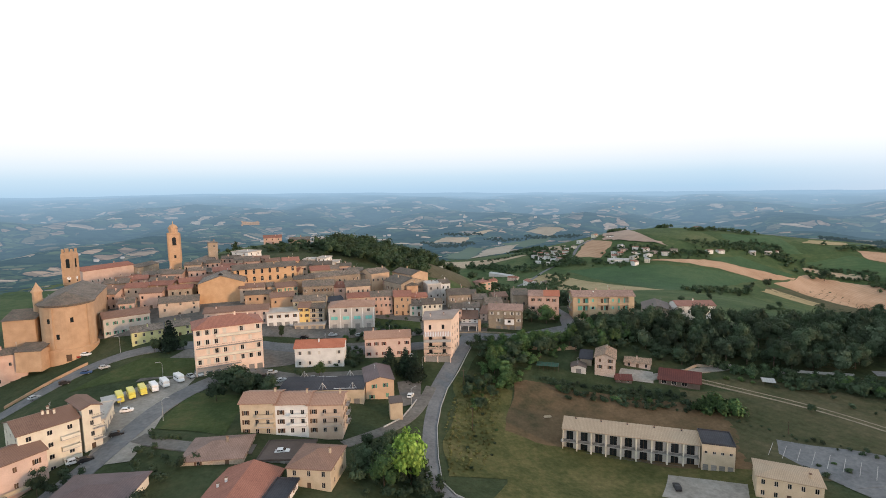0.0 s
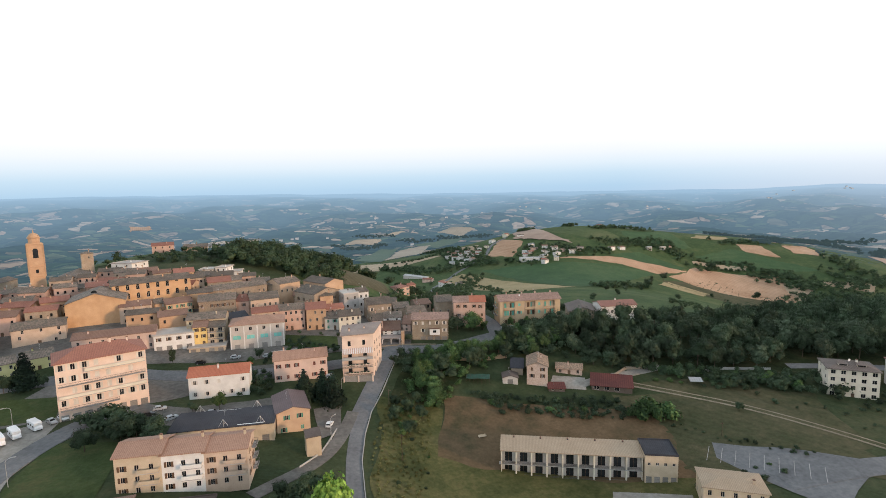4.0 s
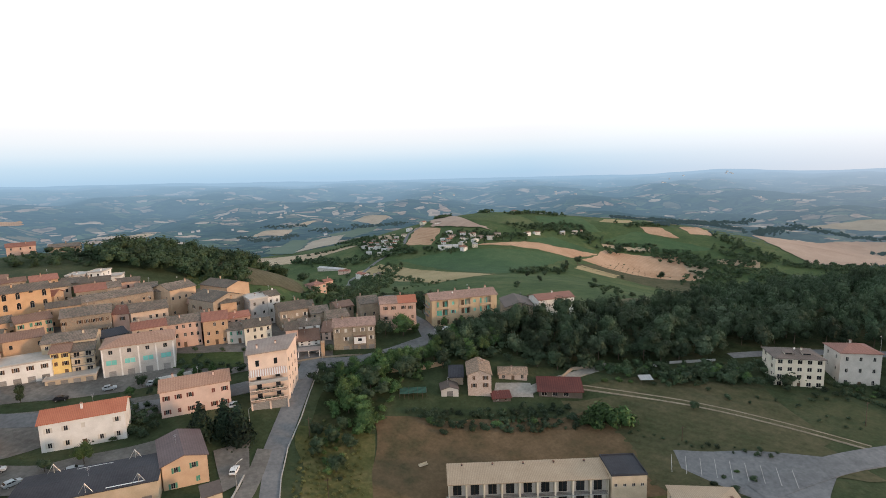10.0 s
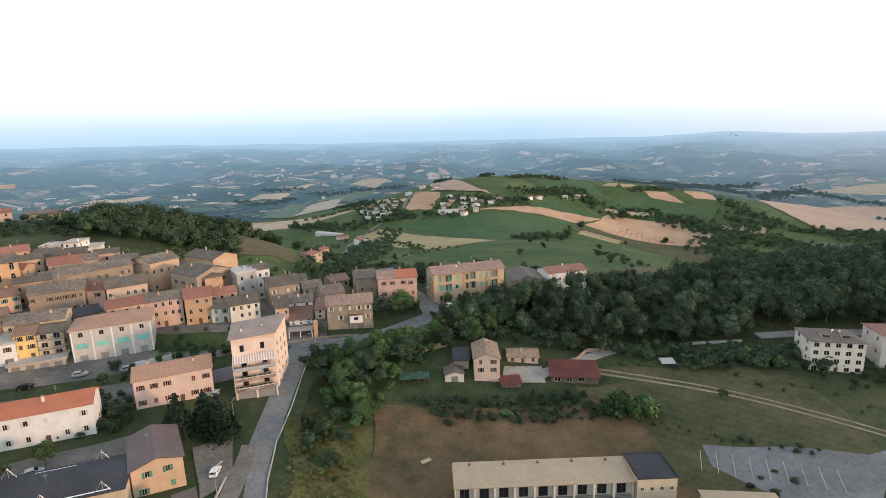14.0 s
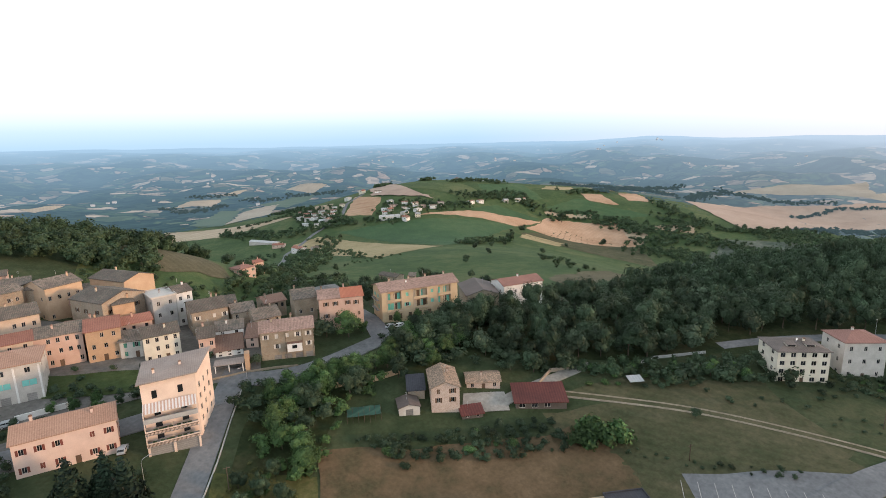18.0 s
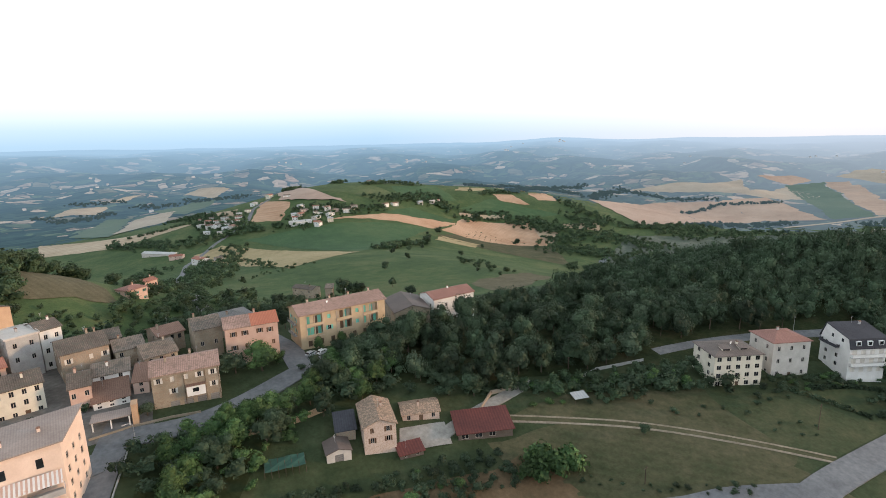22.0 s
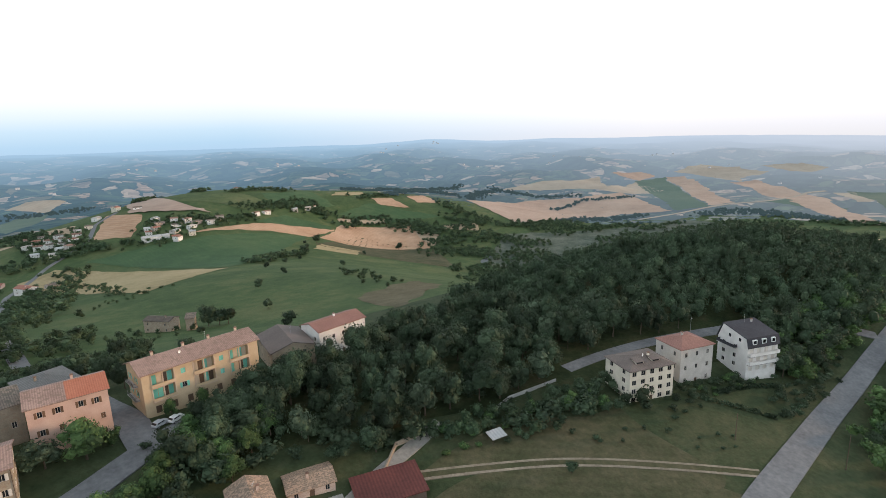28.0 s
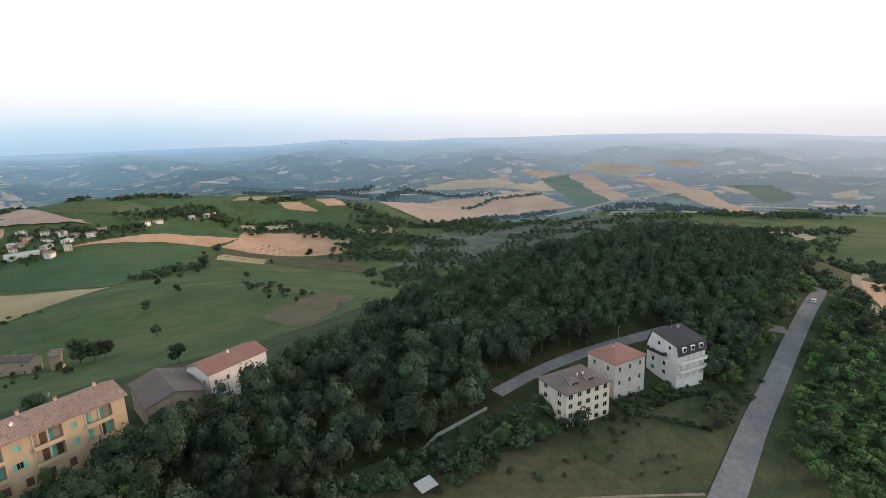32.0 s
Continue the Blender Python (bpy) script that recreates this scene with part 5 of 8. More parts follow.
house("stone house with grey hipped roof behind the orange one", 53.0, 288.6, 5, 12.0, 14.0, 13.8, "stone", "slate", "hip", 2, 3, shutter=None)
house("long pink former convent with red tiled roof", -229, 337, 63, 34, 13, 26.5, "pink", "red", "gable", 2, 9)
house("stone townhouse with old tiled roof beside the convent", -211, 368, 85, 24, 11, 24, "stone", "old", "gable", 2, 5)
house("square stone tower with low tiled roof", -168, 385, 28, 6.5, 6.5, 39, "stone", "old", "hip", 4, 1, side_bays=1, doors=9)
house("tan house with old tiled roof", -73.4, 263.5, 4, 16.0, 12, 19.5, "tan", "old", "gable", 3, 5)
house("narrow yellow house with brown roof", -69.5, 258.5, 4, 5.6, 5, 17.3, "yellow", "brown", "shed", 3, 2, chimneys=0, side_bays=1, shutter="brown")
loggia = house("tan house with dark open loggias beside the yellow one", -63.7, 259.0, 4, 7.0, 4.6, 16.8, "tan", "old", "shed", 3, 2, chimneys=0, side_bays=1, shutter=None, win=(2.6, 1.7), doors=9)
for f in (1, 2):
    balcony(loggia, "front", 7.0, 4.6, 0.2, 6.8, 3.1 * f, 1.0)
house("low tan garage row below the yellow house", -70.0, 252.5, 4, 14.5, 6, 9.6, "tan", "flat", "flat", 1, 4, doors=4, chimneys=0)

house("tall tan stone house with broken grey roof", 41.2, 273.8, -3, 8.0, 13, 18.6, "greystone", "old", "gable", 3, 2, shutter=None, doors=9, skip=(("front", 0, None), ("front", 2, None)))
orange_house = house("orange house with half-renewed red tiled roof on the street corner", 48.2, 265.3, -11, 15.5, 12, 19.7, "rose", "pinkold", "gable", 3, 4, shutter="brown", side_bays=2, drop=0)
oz = 19.7 - orange_house.location.z
new_tiles = Shape()  # the renewed half of the roof, laid a little proud of the old one
for face in (((7.6, -0.47, oz + 0.10), (15.97, -0.47, oz + 0.10), (15.97, 6.0, oz + 2.17), (7.6, 6.0, oz + 2.17)), ((7.6, -0.47, oz + 0.06), (7.6, 6.0, oz + 2.13), (7.6, 6.0, oz + 2.17), (7.6, -0.47, oz + 0.10)), ((7.6, -0.47, oz + 0.06), (7.6, -0.47, oz + 0.10), (15.97, -0.47, oz + 0.10), (15.97, -0.47, oz + 0.06))):
    new_tiles.quad(*face)
new_tiles.put("renewed_tiles", ROOF["brightred"], orange_house, label="bright red renewed roof tiles")
# ochre apartment house: three bays of loggias over two floors, shuttered windows between
OW, OD = 31.3, 11.5
oz = gz(72, 264) - 1.0
ochre = thing("house", pose(71.5, 264.8, oz, 0, 0, -3.1), "long ochre apartment house with loggias and turquoise shutters", "apartment house")
HOUSES.append((pose(71.5, 264.8, 0, 0, 0, -3.1) @ Vector((OW / 2, OD / 2, 0)), OW / 2, OD / 2))
OH = 18.9 - oz
f2, f1 = OH - 4.1, OH - 8.0
LH = 3.45
LOGGIAS = [(u, v) for u in (2.3, 12.9, 22.9) for v in (f1, f2)]
SHUTTERED = [(u, v) for u in (9.5, 19.8) for v in (f1 + 1.2, f2 + 1.2)]
GROUND = [(2.4 + 4.0 * i, max(f1 - 3.4, 0.3)) for i in range(7)]
s = Shape()
hole_wall(s, (0, 0), (OW, 0), -2.5, OH, [(u, v, u + 5.4, v + LH) for u, v in LOGGIAS] + [(u, v, u + 1.2, v + 1.5) for u, v in SHUTTERED] + [(u, v, u + 1.4, v + 2.0) for u, v in GROUND], depth=0.22)
for u, v in LOGGIAS:  # the loggia's own walls, floor and ceiling
    s.quad((u, 1.5, v), (u + 5.4, 1.5, v), (u + 5.4, 1.5, v + LH), (u, 1.5, v + LH))
    for uu in (u, u + 5.4):
        s.quad((uu, 0.22, v), (uu, 1.5, v), (uu, 1.5, v + LH), (uu, 0.22, v + LH))
    for vv in (v, v + LH):
        s.quad((u, 0.22, vv), (u + 5.4, 0.22, vv), (u + 5.4, 1.5, vv), (u, 1.5, vv))
left_holes = [(2 + 4.5 * i, v + 0.8, 3.1 + 4.5 * i, v + 2.3) for i in range(2) for v in (f1, f2)]
hole_wall(s, (OW, 0), (OW, OD), -2.5, OH, [])
hole_wall(s, (OW, OD), (0, OD), -2.5, OH, [])
hole_wall(s, (0, OD), (0, 0), -2.5, OH, left_holes)
cover, ridge, gables = roof_shape("gable", OW, OD, OH, 0.36, 0.6)
for g in gables:
    s.quad(*g)
s.quad((0, 1.6, OH), (OW, 1.6, OH), (OW, OD, OH), (0, OD, OH))
s.put("wall", WALL["ochre"], ochre)
cover.put("roof", ROOF["pinkold"], ochre)
pick = random.Random(4)
for u, v in LOGGIAS:
    frame_part = Shape()
    for bx in ((-0.25, -0.25, 0.0, LH + 0.05), (5.4, -0.25, 5.65, LH + 0.05)):
        frame_part.box(bx[0], -0.12, bx[1], bx[2], -0.005, bx[3])
    frame_part.box(-0.25, -0.5, -0.22, 5.65, -0.005, -0.02)
    frame_part.box(2.55, 0.0, 0.0, 2.85, 0.2, LH)
    frame_part.put("loggia_frame", WALL["peach"], ochre, pose(u, 0, v))
    par = Shape()
    par.box(-0.2, -0.48, 0, 5.6, -0.4, 0.75)
    par.put("parapet", WALL["ochre"], ochre, pose(u, 0, v))
    for k in range(4):
        q = Shape()
        q.box(0, 1.42, 0.02, 1.15, 1.49, 2.6)
        q.put("balcony_door", SHUT["turquoise"] if pick.random() < 0.28 else pick.choice((DOOR, WALL["tan"])), ochre, pose(u + 0.3 + 1.3 * k, 0, v))
for u, v in SHUTTERED:
    window(ochre, "front", OW, OD, u, v, 1.2, 1.5, "turquoise", closed=pick.random() < 0.8)
for u, v in GROUND:
    q = Shape()
    q.box(0, 0.1, 0, 1.4, 0.16, 2.0)
    q.put("cellar_door", DOOR, ochre, pose(u, 0, v))
for h4 in left_holes:
    window(ochre, "left", OW, OD, h4[0], h4[1], h4[2] - h4[0], h4[3] - h4[1], "turquoise")
for f in (f1, f2):
    balcony(ochre, "left", OW, OD, 1.2, 8.0, f, 1.1)
for u in (5, 13, 20, 28):
    chimney(ochre, u, 6.3, ridge - 0.3, WALL["peach"], 0.6, 1.1)
aerial(ochre, 19, 6, ridge)
dish(ochre, 11, 3.2, OH + 2.0)
house("grey building with brown sheet roof in the trees", 109.5, 267.5, -18, 14.0, 19, 10.6, "greystone", "greyroof", "gabley", 2, 2, shutter=None, chimneys=0)
house("long white house with red tiled roof", 127.0, 266.5, -3, 19.5, 11, 12.4, "white", "dullred", "gable", 2, 5, shutter=None)

house("tall stone farmhouse with patched tiled roof", 67.8, 215.2, -20, 8.4, 13, 2.9, "pinkstone", "oldtile", "gabley", 3, 2, side_bays=2, shutter="brown", pitch=0.42, doors=9, skip=(("front", 0, None),))
house("low stone farm annexe with tiled roof", 82.5, 220.2, -24, 10.6, 7.5, -1.0, "pinkstone", "oldtile", "gable", 1, 3, shutter=None)
house("tiny plastered outhouse beside the farm", 58.2, 217.2, -15, 6.2, 6.0, -1.9, "grey", "greyroof", "gabley", 1, 1, doors=4, chimneys=0, over=0.3)
house("dark farm lean-to behind the farmhouse", 63.4, 222.4, -20, 5.0, 6, 0.2, "stone", "dark", "shed", 1, 1, doors=9, chimneys=0)
# closed walls in a dark tone stand in for the shaded open front
house("open farm shed with rusty red sheet roof", 92.0, 206.9, -26.5, 15.4, 8.5, -4.1, "shed", "rust", "shed", 1, 4, doors=9, chimneys=0, pitch=0.2, over=0.6, shutter=None, win=(2.6, 1.6))
house("small shed with a red sheet roof", 75.0, 209.6, -14, 6.4, 3.6, -5.0, "shed", "rust", "shed", 1, 2, doors=9, chimneys=0, pitch=0.25)

cream4 = house("cream four-storey house with brown hipped roof", 171.8, 177.8, -32, 15.8, 12, 5.9, "cream", "slatebrown", "hip", 4, 5, side_bays=2, shutter=None, pitch=0.30, win=(1.5, 1.5), drop=0.5)
dish(cream4, 7.5, 4.0, 13.6)
cz = 5.9 - cream4.location.z
for u in (3.6, 9.4):  # low dormers in the front slope
    s = Shape()
    s.box(u, 2.2, cz + 0.75, u + 2.8, 4.2, cz + 1.5)
    dormer = s.put("dormer", WALL["cream"], cream4)
    s = Shape()
    s.quad((u - 0.2, 1.9, cz + 1.52), (u + 3.0, 1.9, cz + 1.52), (u + 3.0, 5.0, cz + 1.95), (u - 0.2, 5.0, cz + 1.95))
    s.quad((u - 0.2, 5.0, cz + 1.85), (u + 3.0, 5.0, cz + 1.85), (u + 3.0, 1.9, cz + 1.42), (u - 0.2, 1.9, cz + 1.42))
    s.quad((u - 0.2, 1.9, cz + 1.42), (u + 3.0, 1.9, cz + 1.42), (u + 3.0, 1.9, cz + 1.52), (u - 0.2, 1.9, cz + 1.52))
    s.put("dormer_roof", ROOF["slatebrown"], dormer)
    s = Shape()
    s.box(u + 0.2, 2.17, cz + 0.9, u + 2.6, 2.195, cz + 1.4)
    s.put("pane", GLASS, dormer)
house("grey three-storey house with red hipped roof", 193.6, 169.8, -30, 13.2, 11, 7.2, "grey", "dullred", "hip", 3, 3, shutter=None, pitch=0.34, drop=0.8)

house("rose country house with hipped roof", 36, 425, 30, 11.5, 10, gz(40, 438) + 5.0, "rose", "dullred", "hip", 2, 3)
house("rose house among dark trees", 49, 468, 30, 8.5, 8, gz(52, 472) + 7.5, "rose", "red", "gable", 2, 3)
house("white roadside house with red roof", 163, 895, 20, 14, 24, gz(170, 900) + 7, "white", "red", "gabley", 2, 2)
house("low outbuilding of the roadside house", 186, 896, 20, 12, 10, gz(190, 900) + 4, "grey", "old", "gable", 1, 2)
house("grey farm building with pale sheet roof", 109, 1075, -50, 62, 14, gz(125, 1055) + 5, "grey", "grey", "gable", 1, 6, chimneys=0, plain=True)
house("pink house beside the farm building", 137, 996, -30, 20, 12, gz(145, 992) + 6, "pink", "red", "gable", 2, 3)
house("ruined stone farmhouse in the meadow", 136, 452, -60, 17, 9, gz(140, 446) + 7, "stone", "old", "gable", 2, 3, shutter=None)
house("small stone ruin in the meadow", 150, 428, -36, 5, 5, gz(143, 409) + 3, "stone", "old", "shed", 1, 1, chimneys=0)
house("pink house on the wooded hilltop", -149, 452, 20, 15, 12, gz(-142, 456) + 6.0, "rose", "red", "gable", 2, 3)
house("brick house on the wooded hilltop", -128, 456, 10, 17, 11, gz(-120, 460) + 5.0, "brick", "old", "gable", 2, 4)

# hamlet on the hill across the valley
rng = random.Random(5)
HAMLET = ((372, 1211), (385, 1165), (351, 1033), (374, 1042), (388, 1016), (379, 987), (406, 989), (438, 997), (368, 951), (340, 993), (380, 1060), (242, 1142), (257, 1125), (268, 1101), (284, 1146), (242, 1184), (227, 1062), (241, 1080), (227, 1207), (299, 1143), (215, 1154), (254, 1070), (539, 1016), (566, 1028), (648, 1057), (686, 1069), (716, 1078), (603, 1192), (330, 1180), (460, 1010), (346, 1016), (362, 1024), (396, 1040), (412, 1022), (422, 1006), (366, 968), (392, 966), (262, 1150), (276, 1128), (236, 1110), (250, 1098), (222, 1128), (232, 1164), (210, 1090))
for i, (hx, hy) in enumerate(HAMLET):
    w, d = rng.uniform(9, 16), rng.uniform(8, 11)
    white = rng.random() < 0.5
    house("distant %s house of the hamlet" % ("white" if white else "pinkish"), hx, hy, rng.uniform(-30, 40), w, d, gz(hx, hy) + rng.uniform(5, 8), "white" if white else rng.choice(("pink", "grey", "cream")), rng.choice(("red", "old", "brown", "grey", "flat")), rng.choice(("gable", "gable", "hip")), 2, 2, chimneys=0, side_bays=1, shutter=None, doors=9, plain=True)
house("long pale workshop hall of the hamlet", 330, 985, -10, 38, 14, gz(340, 990) + 6, "white", "grey", "gable", 1, 6, doors=4, chimneys=0, side_bays=2)

# lower town
apt = house("five-storey cream and orange apartment house with red roof", -96.5, 203.5, 26.5, 26.0, 15, 21.6, "blush", "red", "hip", 5, 8, side_bays=3, shutter="pale", pitch=0.38, doors=4, chimneys=3, over=0.7, category="apartment house", win=(1.3, 2.0))
for f in range(1, 5):
    balcony(apt, "front", 26, 15, 0.6 if f < 4 else 8.0, 25.4 if f > 1 else 17.0, 20.1 / 5 * f, 1.3, rail=IRON if f % 2 else None, solid=None if f % 2 else WALL["cream"])
house("white house with bright red tiled roof", -60.2, 215.6, 3, 20.6, 9.4, 9.5, "white", "brightred", "gable", 2, 5, side_bays=1, shutter="pale", chimneys=1, over=0.5, pitch=0.46)
house("pink house with reddish tiled roof", -31.6, 224.5, 5, 20.2, 10.4, 10.2, "pink", "pinkish", "gable", 2, 6, side_bays=2, shutter="red", chimneys=2, pitch=0.42)
# wedge-shaped apartment block in the road's fork: garages, three floors of deep balconies, an attic under a brown roof
WB = [(-5.4, 225.0), (6.8, 226.2), (10.8, 237.5), (-4.6, 236.5)]
wz = gz(0, 222) - 0.2
white = thing("house", pose(WB[0][0], WB[0][1], wz), "pinkish-white apartment block with balconies and a striped awning", "apartment house")
HOUSES.append((Vector((2, 231, 0)), 9, 7))
wb = [(x - WB[0][0], y - WB[0][1]) for x, y in WB]
WH = 18.2 - wz
step = 3.15


def along(a, b, u, v):
    """A pose on the wall from a to b."""
    return pose(a[0], a[1], 0, 0, 0, math.degrees(math.atan2(b[1] - a[1], b[0] - a[0]))) @ pose(u, 0, v)


s = Shape()
attic = [(2.2, 4 * step + 1.6, 3.4, 4 * step + 3.7), (8.0, 4 * step + 1.6, 9.2, 4 * step + 3.7)]
bays3 = [(u, step * f + 0.15, u + 1.5, step * f + 2.35) for f in (1, 2, 3) for u in (2.2, 8.2)]
side = [(u, step * f + 0.9, u + 1.2, step * f + 2.5) for f in range(5) for u in (1.6, 5.0, 8.6)]
hole_wall(s, wb[0], wb[1], -2.0, WH, attic + bays3)
hole_wall(s, wb[1], wb[2], -2.0, WH, side)
hole_wall(s, wb[2], wb[3], -2.0, WH, [])
hole_wall(s, wb[3], wb[0], -2.0, WH, [])
s.quad(*[(x, y, WH) for x, y in wb])
s.put("wall", WALL["blush"], white)
r = Shape()
for base, lift in ((0.0, 0.0),):
    eaves = [(wb[0][0] - 0.8, wb[0][1] - 0.9, WH + 0.0), (wb[1][0] + 0.5, wb[1][1] - 0.9, WH + 0.0), (wb[2][0] + 0.6, wb[2][1] + 0.5, WH + 1.5), (wb[3][0] - 0.7, wb[3][1] + 0.5, WH + 0.9)]
    n = len(r.v)
    r.v += [(x, y, z + 0.25) for x, y, z in eaves] + [(x, y, z) for x, y, z in eaves]
    r.f += [(0, 1, 2, 3), (7, 6, 5, 4)] + [(i, 4 + i, 4 + (i + 1) % 4, (i + 1) % 4) for i in range(4)]
r.put("roof", ROOF["taupe"], white)
s = Shape()
s.quad((*wb[1], WH), (*wb[2], WH), (wb[2][0], wb[2][1], WH + 1.45))
s.quad((*wb[2], WH), (*wb[3], WH), (wb[3][0], wb[3][1], WH + 0.85), (wb[2][0], wb[2][1], WH + 1.45))
s.put("gable_wall", WALL["blush"], white)
for h4 in attic + bays3:
    shared("window", dressed(window_mesh(h4[2] - h4[0], h4[3] - h4[1])[1], GLASS), white, along(wb[0], wb[1], h4[0], h4[1]))
for h4 in side:
    w_ob = shared("side_window", dressed(window_mesh(1.2, 1.6)[0], FRAME), white, along(wb[1], wb[2], h4[0], h4[1]))
    shared("pane", dressed(window_mesh(1.2, 1.6)[1], GLASS), w_ob)
FW = 11.8
s = Shape()
s.box(0.0, -2.7, -2.0, 0.5, -0.01, step - 0.2)
s.box(FW / 2 - 0.3, -2.7, -2.0, FW / 2 + 0.3, -0.01, step - 0.2)
s.box(FW - 0.5, -2.7, -2.0, FW, -0.01, step - 0.2)
s.put("garage_pier", WALL["blush"], white)
for u in (0.5, FW / 2 + 0.3):
    q = Shape()
    q.box(0.02, -2.4, -0.3, FW / 2 - 0.84, -2.3, step - 0.25)
    q.put("garage_door", GARAGE, white, pose(u, 0, 0))
for f in (1, 2, 3):
    slab_part = Shape()
    slab_part.box(-0.1, -2.75, step * f - 0.2, FW + 0.1, -0.01, step * f)
    slab_part = slab_part.put("balcony", WALL["concrete"], white)
    q = Shape()
    for bx in ((-0.1, -2.75, FW + 0.1, -2.6), (-0.1, -2.6, 0.05, -0.01), (FW - 0.05, -2.6, FW + 0.1, -0.01)):
        q.box(bx[0], bx[1], step * f, bx[2], bx[3], step * f + (0.95 if f < 3 else 1.0))
    q.put("parapet", WALL["blush"] if f < 3 else WALL["concrete"], slab_part)
    if f < 3:
        q = Shape()
        for k in range(40):
            q.box(0.1 + k * 0.29, -2.83, step * f - 0.15, 0.2 + k * 0.29, -2.77, step * f + 0.55)
        q.box(-0.1, -2.85, step * f + 0.55, FW + 0.1, -2.76, step * f + 0.65)
        q.put("railing", DOOR, slab_part)
        rng_pot = random.Random(f)
        for k in range(7):
            pot = Shape()
            ux = 1.5 + k * 1.3 + rng_pot.uniform(-0.3, 0.3)
            pot.box(ux, -2.72, step * f + 0.96, ux + 0.9, -2.5, step * f + 1.3)
            pot.put("flower_box", LEAF, slab_part)
    for u in (0.0, FW * 0.5, FW):
        q = Shape()
        q.box(u - 0.12, -2.6, step * f, u + 0.12, -2.4, step * (f + 1) - 0.2)
        q.put("pillar", WALL["blush"], slab_part)
awning = Shape()
aw = [(0.0, -0.02, 4 * step + 0.75), (FW, -0.02, 4 * step + 0.75), (FW, -3.1, 4 * step - 0.55), (0.0, -3.1, 4 * step - 0.55)]
awning.v, awning.f = aw + [(x, y, z - 0.04) for x, y, z in aw], [(3, 2, 1, 0), (4, 5, 6, 7), (0, 1, 5, 4), (1, 2, 6, 5), (2, 3, 7, 6), (3, 0, 4, 7)]
awning = awning.put("awning", WALL["white"], white)
for i in range(16):
    q = Shape()
    xa = 0.15 + i * 0.735
    q.quad((xa, -3.11, 4 * step - 0.54), (xa + 0.37, -3.11, 4 * step - 0.54), (xa + 0.37, -0.02, 4 * step + 0.765), (xa, -0.02, 4 * step + 0.765))
    q.put("stripe", WALL["rose"], awning)
for u, v in ((3, 4), (9, 6)):
    chimney(white, u, v, WH + 0.4, WALL["blush"])
glassb = house("pale commercial house with turquoise windows", -53.4, 254.0, 5, 22.6, 14, 18.0, "grey", "pinkish", "hip", 3, 4, side_bays=2, shutter=None, win=(1.3, 1.5), doors=4, chimneys=0, pitch=0.3, skip=(("front", 1, None),))
gh3 = (18.0 - gz(-53, 254)) / 3
for k in range(4):
    u = 22.6 / 4 * (k + 0.5) - 1.7
    q = Shape()
    q.box(0, -0.05, 0, 3.4, -0.01, 0.12)
    q.box(0, -0.05, 1.78, 3.4, -0.01, 1.9)
    for x in (0, 1.64, 3.28):
        q.box(x, -0.05, 0.12, x + 0.12, -0.01, 1.78)
    fr = q.put("window_frame", FRAME, glassb, facade_pose("front", 22.6, 14, u, gh3 + 0.9))
    for x in (0.12, 1.76):
        q = Shape()
        q.box(x, -0.03, 0.12, x + 1.52, -0.006, 1.78)
        q.put("pane", TEAL, fr)
for k in range(5):
    q = Shape()
    q.box(-0.22, -0.12, 0.0, 0.22, -0.005, gh3 * 3 - 0.4)
    q.put("pilaster", WALL["white"], glassb, facade_pose("front", 22.6, 14, 0.3 + 22.0 / 4 * k, 0))
house("long pale pink warehouse with brown tiled roof", -113.0, 249.5, 14, 30, 11, 17.3, "pink", "brown", "gable", 2, 7, chimneys=1, doors=1)
house("white garage house with a terrace", -84.0, 254.0, 10, 15.5, 11, 15.6, "white", "flat", "flat", 2, 4, doors=4, chimneys=0, shutter="brown")
ochre_hall = house("large ochre brick hall with a gabled front", -127.3, 276.4, 17, 23.4, 22, 27.0, "gold", "old", "gabley", 1, 1, side_bays=0, shutter=None, doors=9, chimneys=0, pitch=0.34, skip=(("front", 0, 0),))
lun = [(11.6 + 1.3 * math.cos(math.pi * i / 8), -0.03, 15.2 + 1.1 * math.sin(math.pi * i / 8)) for i in range(9)]
link("lunette_window", lun, [tuple(range(9))], GLASS, ochre_hall)
longo = house("long orange palace with arched windows", -116.0, 297.5, 27, 35.5, 13, 31.2, "gold", "old", "gable", 3, 8, side_bays=3, shutter=None, doors=9, chimneys=1, over=0.7, win=(1.5, 2.1), category="palace", name="palace")
lz = [gz(p.x, p.y) for p in (pose(-116.0, 297.5, 0, 0, 0, 27) @ Vector((u, 0, 0)) for u in (0, 35.5))]
lh = (31.2 - min(lz)) / 3
for f in (1, 2):
    for k in range(8):
        u, v = 35.5 / 8 * (k + 0.5), f * lh + lh * 0.30 + min(2.1, lh * 0.60)
        link("window_arch", [(u + 0.75 * math.cos(math.pi * i / 8), -0.03, v + 0.75 * math.sin(math.pi * i / 8)) for i in range(9)], [tuple(range(9))], GLASS, longo)

tan = thing("apartment_row", pose(-61.6, 157.0, 0, 0, 0, 0), "tan three-storey apartment row with staggered tiled roofs", "apartment house")
for i, (u, w, lift, col) in enumerate(((0.0, 11.0, 0.9, "tan"), (11.0, 10.2, 0.4, "white"), (21.2, 10.6, 0.0, "peach"))):
    h0 = gz(-50, 158) - 0.5
    s = Shape()
    holes = [(1.2 + 3.4 * k, h0 + 1.0 + 3.0 * f, 2.3 + 3.4 * k, h0 + 2.5 + 3.0 * f) for f in range(3) for k in range(3 if w > 10 else 2)]
    hole_wall(s, (u, 0), (u + w, 0), h0 - 1.5, h0 + 10 + lift, holes)
